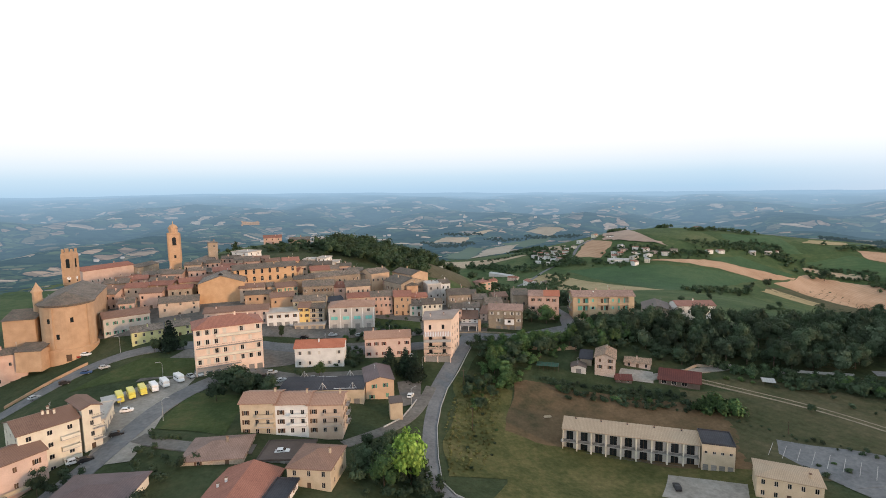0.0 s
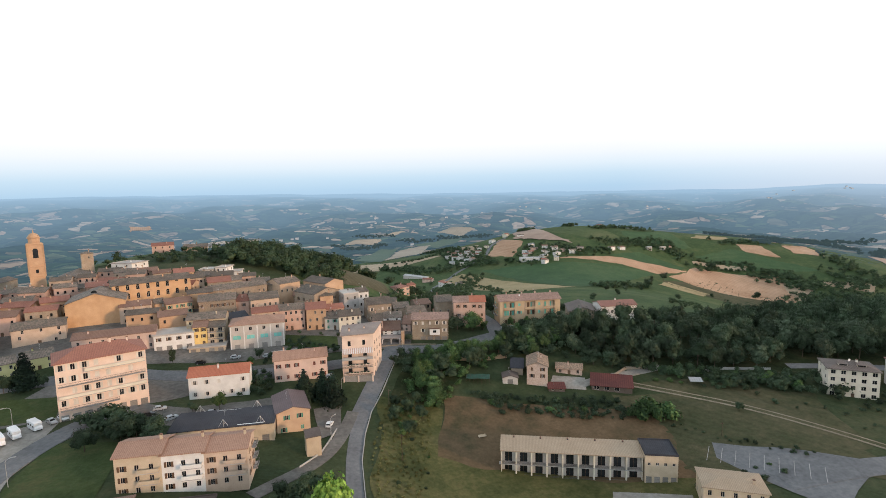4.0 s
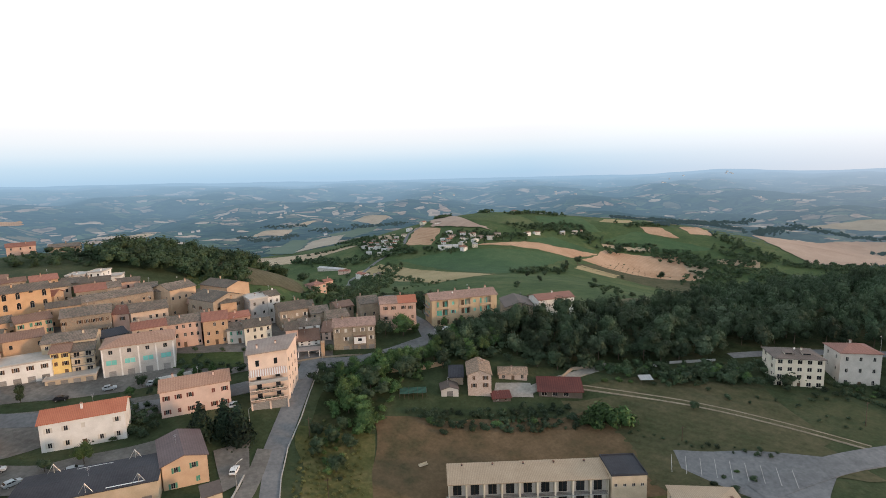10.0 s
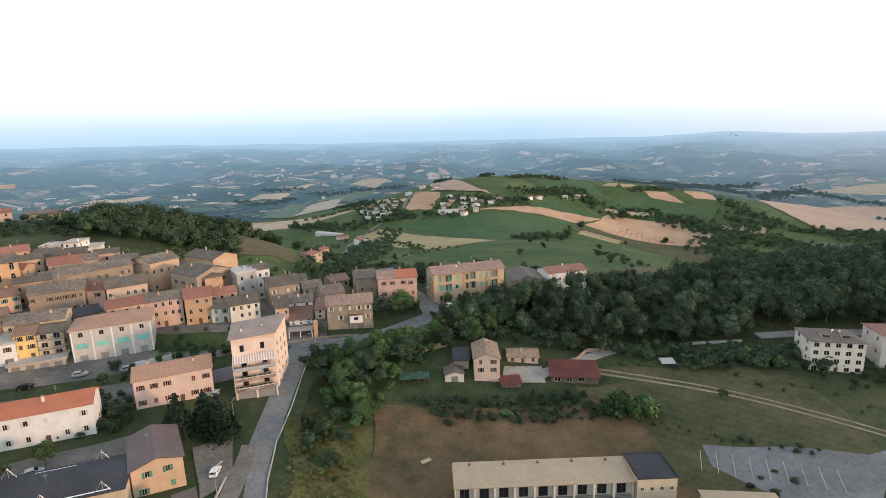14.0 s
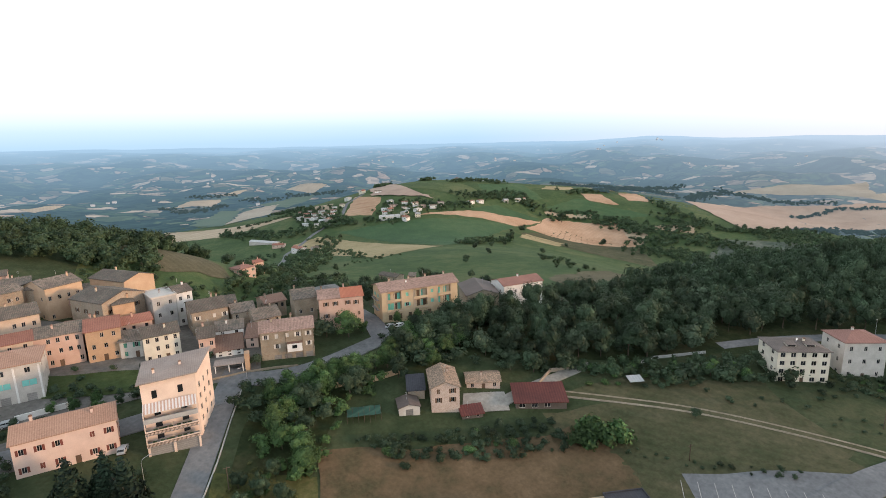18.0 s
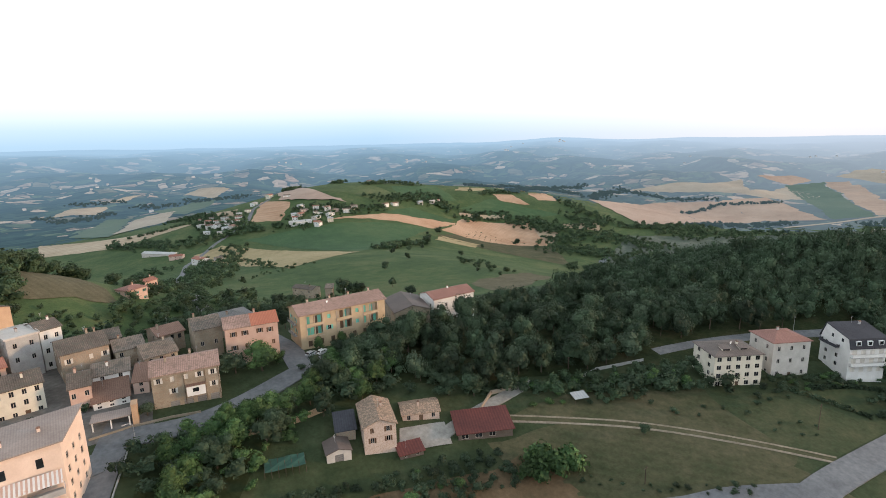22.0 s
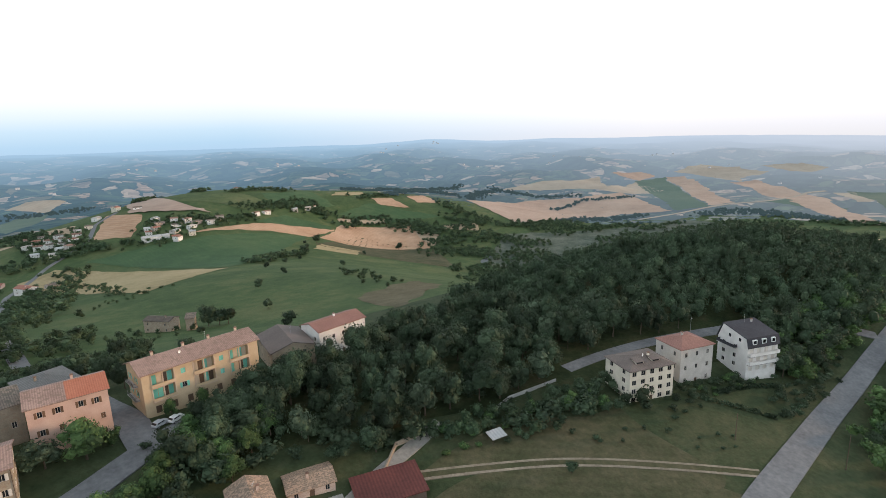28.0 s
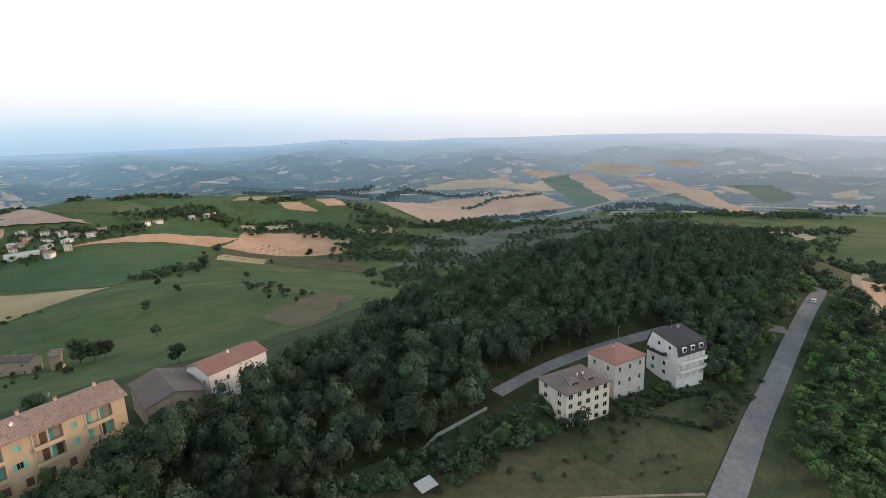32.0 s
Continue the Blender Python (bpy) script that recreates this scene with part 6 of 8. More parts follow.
    hole_wall(s, (u + w, 0), (u + w, 10.5), h0 - 1.5, h0 + 10 + lift, [(3 + 4 * k, h0 + 1 + 3 * f, 4 + 4 * k, h0 + 2.5 + 3 * f) for f in range(3) for k in range(2)] if i == 2 else [])
    hole_wall(s, (u + w, 10.5), (u, 10.5), h0 - 1.5, h0 + 10 + lift, [])
    hole_wall(s, (u, 10.5), (u, 0), h0 - 1.5, h0 + 10 + lift, [])
    cover, ridge, gables = roof_shape("gable", w, 10.5, h0 + 10 + lift, 0.30, 0.5)
    for g in gables:
        s.quad(*[(p[0] + u, p[1], p[2]) for p in g])
    s.put("wall", WALL[col], tan)
    cover.put("roof", ROOF["pinkish"], tan, pose(u, 0, 0))
    for hx0, hz0, hx1, hz1 in holes:
        window(tan, "front", 0, 0, u + hx0, hz0, hx1 - hx0, hz1 - hz0, "brown" if hx0 < 4 else None)
    if i == 2:
        for f in range(3):
            for k in range(2):
                window(tan, "right", u + w, 10.5, 3 + 4 * k, h0 + 1 + 3 * f, 1.0, 1.5, "brown")
            balcony(tan, "right", u + w, 10.5, 6.2, 10.2, h0 + 0.9 + 3 * f, 1.2)
    for f in (1, 2):
        balcony(tan, "front", 0, 0, u + w - 5.4, u + w - 0.4, h0 + 0.6 + 3.0 * f, 1.2, solid=WALL[col])
    chimney(tan, u + w - 1.2, 5, ridge - 0.2, WALL["tan"])

cream = house("cream apartment house with red-brown tiled roof", -114.5, 136.9, 51, 14.6, 14, 10.4, "cream", "brown", "gable", 4, 3, side_bays=3, shutter=None, chimneys=4, win=(1.3, 1.4), category="apartment house", doors=9)
for f in (1, 2, 3):
    balcony(cream, "front", 14.6, 14, 9.6, 14.2, 3.3 * f - 0.2, 1.3, solid=WALL["cream"])
cream_b = house("cream stair wing with brown tiled roof and balconies", -104.9, 148.9, 51, 4.8, 12, 12.6, "cream", "brown", "gabley", 4, 1, side_bays=2, shutter=None, chimneys=0, category="apartment house", over=0.6)
for f in (1, 2, 3):
    balcony(cream_b, "front", 4.8, 12, 2.4, 5.4, 3.4 * f, 1.2)
house("low cream garage wing beside the parking place", -105.6, 159.5, 112, 15.5, 7, 4.6, "cream", "flat", "flat", 1, 4, doors=4, chimneys=0, shutter=None)
low_left = house("pink apartment house with wooden balconies", -118.0, 121.0, 60, 20, 12, 5.9, "pink", "brown", "gable", 3, 4, shutter="brown", chimneys=1, category="apartment house")
for f in (1, 2):
    balcony(low_left, "front", 20, 12, 1.0, 19.0, 2.6 * f, 1.2, solid=WALL["tan"])
house("low yellow house with flat grey-brown roof", -93.0, 117.0, 4, 18.0, 12, 2.8, "cream", "plum", "hip", 1, 3, chimneys=0, pitch=0.12, over=0.8)
house("house with a brown hipped roof below the apartment row", -40.0, 131.5, -8, 12.0, 13, 2.6, "tan", "brown", "hip", 2, 3, shutter=None, chimneys=1)
house("flat garage block with a paved roof", -51.0, 141.0, 0, 14, 11, -0.4, "concrete", "greyroof", "flat", 1, 4, doors=4, chimneys=0)
house("long low house with red tiled roof", -59.5, 111.0, -2, 16, 26, -0.6, "white", "red", "gabley", 1, 5, chimneys=2)
house("flat-roofed white annexe of the low house", -43.2, 122.0, -6, 5.4, 9, -0.4, "white", "dark", "flat", 1, 2, chimneys=0)
house("old low barn with sagging tiled roof", -71.5, 137.5, 6, 17, 14, 1.6, "stone", "plumtile", "hip", 1, 2, chimneys=1, pitch=0.3)
loft = house("orange workshop house with a plum sheet roof", -26.6, 189.2, 12, 10.6, 16, 3.8, "orange", "plum", "gabley", 2, 2, side_bays=2, shutter="green", pitch=0.30, doors=9, chimneys=0)
aerial(loft, 5.5, 3.5, 5.2)
hall = house("long workshop hall with a dark blue-grey sheet roof", -58.0, 185.0, 0, 31.0, 14, 2.8, "tan", "dark", "gable", 1, 6, side_bays=1, shutter=None, doors=4, chimneys=0, pitch=0.10, over=0.3)
for u, v in ((6, 13.5), (16, 0.4), (24, 13.5), (27, 0.4)):
    s = Shape()
    for a, b in (((-1.7, 0, 0), (0, 0, 2.8)), ((1.7, 0, 0), (0, 0, 2.8)), ((0, 2.0, 0), (0, 0, 2.8)), ((0, 0, 0), (0, 0, 2.8)), ((-1.7, 0, 0), (1.7, 0, 0))):
        s.beam(a, b, 0.06)
    s.put("roof_truss", STEEL, hall, pose(u, v, 5.6))
for u in (11, 20):
    s = Shape()
    s.box(0, 0, 0, 8, 0.9, 0.35)
    s.put("skylight", WHITE, hall, pose(u, 0.5 if u > 15 else 12.4, 5.75))
house("tall narrow tan transformer tower beside the lane", -16.4, 175.8, 12, 4.4, 4.4, 0.9, "tan", "greyroof", "shed", 2, 1, side_bays=0, doors=9, chimneys=0, over=0.2, pitch=0.15, skip=(("front", 0, 0), ("front", 1, 0)))

# long motel with two floors of open bays
mz = gz(50, 172) - 1.2
motel = thing("motel", pose(43.2, 170.6, mz, 0, 0, -18.7), "long two-storey motel with open bays and a sand tiled roof", "motel")
BAY, FH, TOP = 43 / 9, 4.3, 8.7
s = Shape()
hole_wall(s, (0, 1.6), (43, 1.6), -1.2, TOP, [(BAY * k + 1.2, 0.2 + FH * f, BAY * k + 3.5, 3.3 + FH * f) for f in range(2) for k in range(9)])
hole_wall(s, (43, 1.6), (43, 8.4), -1.2, TOP, [])
hole_wall(s, (43, 8.4), (0, 8.4), -1.2, TOP, [])
hole_wall(s, (0, 8.4), (0, 1.6), -1.2, TOP, [])
cover, ridge, gables = roof_shape("shed", 43, 8.4, TOP, 0.10, 0.3)
for g in gables:
    s.quad(*g)
s.put("wall", WALL["grey"], motel)
cover.put("roof", ROOF["sand"], motel)
for f in range(2):
    s = Shape()
    s.box(-0.6, -0.5 if f == 0 else 0, FH * f - 0.2, 43, 1.6, FH * f + 0.05)
    s.put("gallery_floor", WALL["concrete"], motel)
for k in range(10):
    s = Shape()
    s.box(BAY * k - 0.22 + (0.22 if k == 0 else 0), 0.02, 0.05, BAY * k + 0.22 - (0.22 if k == 9 else 0), 1.58, TOP - 0.15)
    s.put("bay_wall", WALL["cream"], motel)
for f in range(2):
    for k in range(9):
        q = Shape()
        q.box(0, 0, 0, 2.3, 0.05, 3.1)
        door = q.put("glass_door", GLASS, motel, pose(BAY * k + 1.2, 1.75, 0.2 + FH * f))
        q = Shape()
        for bx in (0.0, 1.1, 2.22):
            q.box(bx, -0.05, 0, bx + 0.08, -0.005, 3.1)
        q.put("door_frame", DOOR, door)
        q = Shape()
        for z in (0.12, 0.5, 0.88):
            q.box(0.24, 0, z, BAY - 0.24, 0.05, z + 0.1)
        for b in range(12):
            x = 0.3 + b * (BAY - 0.6) / 11
            q.box(x - 0.03, 0.01, 0.0, x + 0.03, 0.04, 0.12)
        q.put("railing", IRON, motel, pose(BAY * k, 0.06, 0.05 + FH * f))
for k in range(5):
    chimney(motel, 4 + 8.6 * k, 7.4, TOP + 0.8, ROOF["dark"], 0.4, 0.5)
house("taller motel wing with a dark flat roof", 83.9, 155.6, -18.7, 9.5, 10, -6.0, "tan", "dark", "flat", 2, 4, chimneys=0, shutter=None, doors=4, over=0.1, win=(0.9, 0.9))
house("sand-coloured motel wing with a flat tiled roof", 91.5, 139.5, -26, 16, 10, -7.6, "tan", "sand", "hip", 2, 5, chimneys=1, shutter=None, pitch=0.12)

# white house with a dark mansard roof
cz = gz(216, 155) - 0.4
hc = thing("house", pose(212.6, 154.6, cz, 0, 0, -34), "white house with a dark mansard roof above balconies", "house")
W, D = 12.4, 12.4
H = 5.3 - cz
s = Shape()
fr = [(0.9 + 3.0 * k, H - 2.5 - 3.0 * f, 2.5 + 3.0 * k, H - 0.9 - 3.0 * f) for f in range(3) for k in range(4)]
le = [(2.0 + 4.6 * k, H - 2.3 - 3.0 * f, 3.2 + 4.6 * k, H - 0.9 - 3.0 * f) for f in range(3) for k in range(2)] + [(4.4, H + 1.0, 5.5, H + 2.3), (8.0, H + 0.6, 9.0, H + 1.8)]
hole_wall(s, (0, 0), (W, 0), -1.5, H, fr)
hole_wall(s, (W, 0), (W, D), -1.5, H, [])
hole_wall(s, (W, D), (0, D), -1.5, H, [])
hole_wall(s, (0, D), (0, 0), -1.5, H, le[:6])
PROFILE = [(-0.55, H - 0.25), (0.35, H + 2.9), (D * 0.84, H + 5.2), (D + 0.4, H - 0.2)]
for xx in (0.002, W - 0.002):
    s.quad(*[(xx, y, z) for y, z in ((0, H), (0.5, H + 2.75), (D * 0.84, H + 4.95), (D, H))][:: 1 if xx > 1 else -1])
s.put("wall", WALL["white"], hc)
r = Shape()
for (ya, za), (yb, zb) in zip(PROFILE, PROFILE[1:]):
    n = len(r.v)
    r.v += [(-0.4, ya, za), (W + 0.4, ya, za), (W + 0.4, yb, zb), (-0.4, yb, zb)] + [(-0.4, ya + 0.12, za - 0.22), (W + 0.4, ya + 0.12, za - 0.22), (W + 0.4, yb + 0.12, zb - 0.22), (-0.4, yb + 0.12, zb - 0.22)]
    r.f += [(n, n + 1, n + 2, n + 3), (n + 7, n + 6, n + 5, n + 4), (n, n + 4, n + 5, n + 1), (n + 1, n + 5, n + 6, n + 2), (n + 2, n + 6, n + 7, n + 3), (n + 3, n + 7, n + 4, n)]
r.put("roof", ROOF["dark"], hc)
for u in (1.6, 5.4, 9.2):  # dormer windows in the steep front of the roof
    q = Shape()
    q.box(0, -0.35, 0, 1.6, 0.6, 0.12)
    q.box(0, -0.35, 1.35, 1.6, 0.6, 1.5)
    q.box(0, -0.35, 0.12, 0.14, 0.6, 1.35)
    q.box(1.46, -0.35, 0.12, 1.6, 0.6, 1.35)
    dormer = q.put("dormer", WHITE, hc, pose(u, -0.1, H + 0.75))
    q = Shape()
    q.box(0.14, -0.22, 0.12, 1.46, -0.18, 1.35)
    q.put("pane", GLASS, dormer)
for h4 in fr:
    window(hc, "front", W, D, h4[0], h4[1], h4[2] - h4[0], h4[3] - h4[1], "pale", closed=True)
for h4 in le[:6]:
    window(hc, "left", W, D, h4[0], h4[1], h4[2] - h4[0], h4[3] - h4[1])
for u, v in ((4.4, H + 1.0), (8.6, H + 0.8)):
    shared("gable_window", dressed(window_mesh(1.0, 1.2)[1], GLASS), hc, facade_pose("left", W, D, u, v) @ pose(0, -0.15, 0))
for f in (1, 2):
    balcony(hc, "front", W, D, 0.2, W - 0.2, H - 3.0 * f - 0.1, 1.2, solid=WALL["white"])
aerial(hc, 7, 9, H + 4.8, 2.8)
chimney(hc, 9.5, 8.5, H + 4.4, WALL["concrete"])
balcony(hc, "left", W, D, 0.8, 8.2, H - 1.6, 1.4, solid=ROOF["dark"])


# ---- church, belfries ----
def ring(cx, cy, r, n, a0=0.0, a1=360.0):
    return [(cx + r * math.cos(radians(a0 + (a1 - a0) * i / n)), cy + r * math.sin(radians(a0 + (a1 - a0) * i / n))) for i in range(n)]


kz = gz(-159, 224)
church = thing("church", pose(-166.5, 233.2, kz, 0, 0, 0), "brick church with a great rounded apse and tiled roofs", "church")
s = Shape()
s.prism(ring(0, 0, 10.2, 36), -2, 24.6)
for i in range(9):
    a = radians(190 + 20 * i)
    s.box(10.2 * math.cos(a) - 0.5, 10.2 * math.sin(a) - 0.5, -2, 10.2 * math.cos(a) + 0.5, 10.2 * math.sin(a) + 0.5, 23.8) if i % 4 == 0 else None
s.put("apse", WALL["brick"], church)
s = Shape()
s.prism(ring(0, 0, 10.7, 36), 24.2, 24.6)
s.prism(ring(0, 0, 11.0, 36), 24.6, 25.1)
s.cone(ring(0, 0, 11.15, 36), 25.1, (0, 0, 29.4))
s.put("apse_roof", ROOF["old"], church)
s = Shape()
s.prism(ring(0, 0, 10.9, 36), -2.4, 4.8)
s.prism(ring(0, 0, 11.15, 36), 4.8, 5.2)
s.put("plinth", WALL["brick"], church)
s = Shape()
s.box(-12, 4, -2, 9, 44, 24.0)
s.put("nave", WALL["brick"], church, pose(0, 0, 0, 0, 0, 24))
cover, _, g = roof_shape("gabley", 21, 42, 24.0, 0.34, 0.5)
cover.put("nave_roof", ROOF["old"], church, pose(0, 0, 0, 0, 0, 24) @ pose(-12, 3, 0))
s = Shape()
s.box(-7, -6, -2, 5, 6, 18.5)
s.put("side_chapel", WALL["brick"], church, pose(-17, -2, 0, 0, 0, 18))
cover, _, g = roof_shape("shed", 12, 12, 18.5, 0.2, 0.5)
cover.put("chapel_roof", ROOF["old"], church, pose(-17, -2, 0, 0, 0, 18) @ pose(-7, -6, 0))
s = Shape()
s.box(-5, -4, -2, 5, 4, 7)
s.put("sacristy", WALL["brick"], church, pose(-7, -13, 0, 0, 0, 8))
cover, _, g = roof_shape("shed", 10, 8, 7, 0.2, 0.4)
cover.put("sacristy_roof", ROOF["old"], church, pose(-7, -13, 0, 0, 0, 8) @ pose(-5, -4, 0))
s = Shape()
s.prism(ring(-14.5, 2, 1.9, 8), 17, 29)
s.prism(ring(-14.5, 2, 2.3, 8), 29, 29.6)
s.cone(ring(-14.5, 2, 2.1, 8), 29.6, (-14.5, 2, 33.5))
s.put("turret", WALL["brick"], church)
for a, z in ((281, 11), (262, 18), (312, 18)):
    q = Shape()
    q.box(-0.6, -0.05, -1.0, 0.6, 0.2, 1.2)
    q.put("window", GLASS, church, pose(10.25 * math.cos(radians(a)), 10.25 * math.sin(radians(a)), z, 0, 0, a + 90))
for a in (-120, -60):
    q = Shape()
    q.box(-1.0, -0.06, 0, 1.0, 0.2, 3.0)
    q.put("church_door", DOOR, church, pose(10.95 * math.cos(radians(a)), 10.95 * math.sin(radians(a)), 0, 0, 0, a + 90))


def belfry(x, y, turn, w, z0, z1, label, stages, clock=False, crown=True):
    """A square brick belfry with cornices, arched bell openings and a small crown."""
    ob = thing("bell_tower", pose(x, y, z0, 0, 0, turn), label, "bell tower")
    h, r = z1 - z0, w / 2
    s = Shape()
    s.box(-r, -r, -3, r, r, h)
    s.put("shaft", WALL["brick"], ob)
    for f in stages:
        s = Shape()
        for z0, z1, out in ((-0.35, -0.1, 0.18), (-0.1, 0.25, 0.4)):
            n = len(s.v)
            s.v += [(x, y, h * f + z) for z in (z0, z1) for x, y in ((-r - out, -r - out), (r + out, -r - out), (r + out, r + out), (-r - out, r + out))]
            s.f += [tuple(n + i for i in q) for q in ((3, 2, 1, 0), (4, 5, 6, 7), (0, 1, 5, 4), (1, 2, 6, 5), (2, 3, 7, 6), (3, 0, 4, 7))]
        s.put("cornice", WALL["brick"], ob)
    for sx in (-1, 1):
        for sy in (-1, 1):
            s = Shape()
            s.box(sx * r - 0.35, sy * r - 0.35, h * stages[0] + 0.26, sx * r + 0.35, sy * r + 0.35, h * stages[-1] - 0.36)
            s.put("pilaster", WALL["brick"], ob)
    for k in range(4):
        q = Shape()
        ww, hh, base = w * 0.17, (stages[-1] - stages[-2]) * h * 0.34, h * (stages[-2] + stages[-1]) / 2 - 1.4
        pts = [(-ww, 0, 0), (ww, 0, 0)] + [(ww * math.cos(math.pi * i / 8), 0, hh + ww * math.sin(math.pi * i / 8)) for i in range(9)]
        q.v, q.f = [(p[0], -r - 0.03, p[2] + base) for p in pts], [tuple(range(len(pts)))]
        q.put("bell_opening", GLASS, ob, pose(0, 0, 0, 0, 0, 90 * k))
        q = Shape()
        q.box(-w * 0.09, -r - 0.03, h * (stages[0] + stages[-2]) / 2 - 1, w * 0.09, -r + 0.1, h * (stages[0] + stages[-2]) / 2 + 1)
        q.put("slit_window", GLASS, ob, pose(0, 0, 0, 0, 0, 90 * k))
        if clock:
            q = Shape()
            q.v = [(1.15 * math.cos(i * math.pi / 8), -r - 0.06, h * 0.60 + 1.15 * math.sin(i * math.pi / 8)) for i in range(16)]
            q.f = [tuple(range(16))]
            c = q.put("clock_face", WHITE, ob, pose(0, 0, 0, 0, 0, 90 * k))
            q = Shape()
            q.box(-0.06, -r - 0.09, h * 0.60, 0.06, -r - 0.07, h * 0.60 + 0.9)
            q.box(0, -r - 0.09, h * 0.60 - 0.06, 0.6, -r - 0.07, h * 0.60 + 0.06)
            q.put("clock_pointers", IRON, c)
    s = Shape()
    if crown:
        s.prism(ring(0, 0, r * 0.80, 8, 22.5, 382.5), h, h + w * 0.40)
        s.prism(ring(0, 0, r * 0.94, 8, 22.5, 382.5), h + w * 0.40, h + w * 0.46)
        for a0 in range(5):  # a small dome in five courses
            k0, k1 = math.cos(a0 * 0.30), math.cos((a0 + 1) * 0.30)
            low, up = ring(0, 0, r * 0.76 * k0, 12), ring(0, 0, r * 0.76 * k1, 12)
            za, zb = h + w * (0.46 + 0.34 * math.sin(a0 * 0.30)), h + w * (0.46 + 0.34 * math.sin((a0 + 1) * 0.30))
            n = len(s.v)
            s.v += [(x, y, za) for x, y in low] + [(x, y, zb) for x, y in up]
            s.f += [(n + i, n + (i + 1) % 12, n + 12 + (i + 1) % 12, n + 12 + i) for i in range(12)]
        s.beam((0, 0, h + w * 0.78), (0, 0, h + w * 1.06), 0.35, 8, 0.12)
    else:
        for sx in (-1, 1):
            for sy in (-1, 1):
                s.box(sx * r * 0.82 - 0.5, sy * r * 0.82 - 0.5, h, sx * r * 0.82 + 0.5, sy * r * 0.82 + 0.5, h + 1.8)
        s.box(-r * 0.3, -r - 0.2, h, r * 0.3, -r + 0.6, h + 2.2)
    s.put("crown", WALL["brick"], ob)
    return ob


belfry(-176.5, 352.5, 30, 7.2, 15, 49.6, "tall ochre brick bell tower with a domed crown", (0.46, 0.62, 0.98))
belfry(-206.5, 294.5, 12, 5.6, 8, 44.0, "brick bell tower with a white clock face", (0.5, 0.62, 0.97), clock=True, crown=False)
house("large church with a gabled front beside the bell tower", -169.5, 352.0, 15, 16, 34, 27, "peach", "old", "gabley", 1, 1, side_bays=3, shutter=None, chimneys=0)
house("grey stone house below the bell tower", -160.0, 326.0, 20, 13, 12, 22.5, "stone", "old", "gable", 2, 3)
house("low stone house beside the ochre hall", -148.0, 300.0, 20, 12, 12, 21.5, "stone", "old", "gable", 2, 3)
house("stone terrace behind the ochre hall", -150.0, 334.0, 22, 22, 10, 25.0, "stone", "old", "gable", 2, 5)
house("brown-roofed house by the apse", -190.0, 232.0, 20, 12, 13, 12.0, "brick", "old", "hip", 2, 3)
house("low brick house below the church", -186.0, 214.0, 30, 11, 10, 9.0, "rose", "old", "gable", 2, 3)




# more roofs of the old town, wherever there is room between the houses above
fill = random.Random(31)
names = ("old stone townhouse with mossy tiled roof", "plastered townhouse with old tiled roof", "narrow brick townhouse in a lane", "rose plastered townhouse with worn tiles")
OLD_TOWN = [(-232, 305), (-185, 268), (-150, 268), (-118, 256), (-60, 284), (0, 276), (26, 276), (44, 292), (12, 306), (-28, 336), (-60, 350), (-110, 350), (-150, 372), (-205, 360)]
for gy in range(252, 372, 6):
    for gx in range(-232, 46, 6):
        x, y = gx + fill.uniform(-2, 2), gy + fill.uniform(-2, 2)
        w, d, turn = fill.uniform(8, 13), fill.uniform(9, 12), 10 + fill.uniform(-14, 14)
        mid = pose(x, y, 0, 0, 0, turn) @ Vector((w / 2, d / 2, 0))
        cross, ok = False, True
        for (ax, ay), (bx, by) in zip(OLD_TOWN, OLD_TOWN[1:] + OLD_TOWN[:1]):
            if (ay > mid.y) != (by > mid.y) and mid.x < (bx - ax) * (mid.y - ay) / (by - ay) + ax:
                cross = not cross
        for c, big, small in HOUSES:
            if (c - mid).length < small + min(w, d) * 0.5 + 0.8 + (big - small) * 0.5:
                ok = False
        if (mid - Vector((-176, 352, 0))).length < 13 or (mid - Vector((-211, 291, 0))).length < 13 or (mid - Vector((-164, 252, 0))).length < 26 or (mid - Vector((-113, 270, 0))).length < 12:
            ok = False
        if cross and ok:
            k = fill.randrange(4)
            house(names[k], x, y, turn, w, d, gz(mid.x, mid.y) + fill.uniform(6.0, 7.8), ("stone", "peach", "brick", "rose")[k], fill.choice(("old", "old", "old", "brown", "red")), "gable", 2, 3, side_bays=1, plain=True)


# ---- trees ----
def crown_mesh(name, seed, lobes, leaves, size, mat, squash=1.0, cone=False, coarse=False):
    """A crown about 1 high and 1 wide: leaf clumps over several lobes, with gaps and an uneven outline."""
    rng = np.random.default_rng(seed)
    if cone:
        centres = np.array([(0, 0, 0.08 + 0.84 * i / (lobes - 1)) for i in range(lobes)])
        radii = np.array([0.30 * (1 - i / lobes) ** 0.9 + 0.03 for i in range(lobes)])
    else:
        ang, far = rng.uniform(0, 2 * math.pi, lobes), rng.uniform(0.10, 0.34, lobes)
        centres = np.stack([far * np.cos(ang), far * np.sin(ang), rng.uniform(0.28, 0.80, lobes) * squash], -1)
        radii = rng.uniform(0.14, 0.25, lobes)
        centres[0], radii[0] = (0, 0, 0.55 * squash), 0.32
    verts, faces = [], []
    # inner leaf masses, lumpy
    for c, r in zip(centres, radii):
        n = len(verts)
        rows, cols = (3, 5) if coarse else (4, 7)
        for i in range(rows + 1):
            th = math.pi * i / rows
            for j in range(cols):
                ph = 2 * math.pi * (j + 0.5 * (i % 2)) / cols
                k = r * 0.74 * rng.uniform(0.7, 1.15)
                zz = k * math.cos(th) * (0.45 if cone else 0.9)
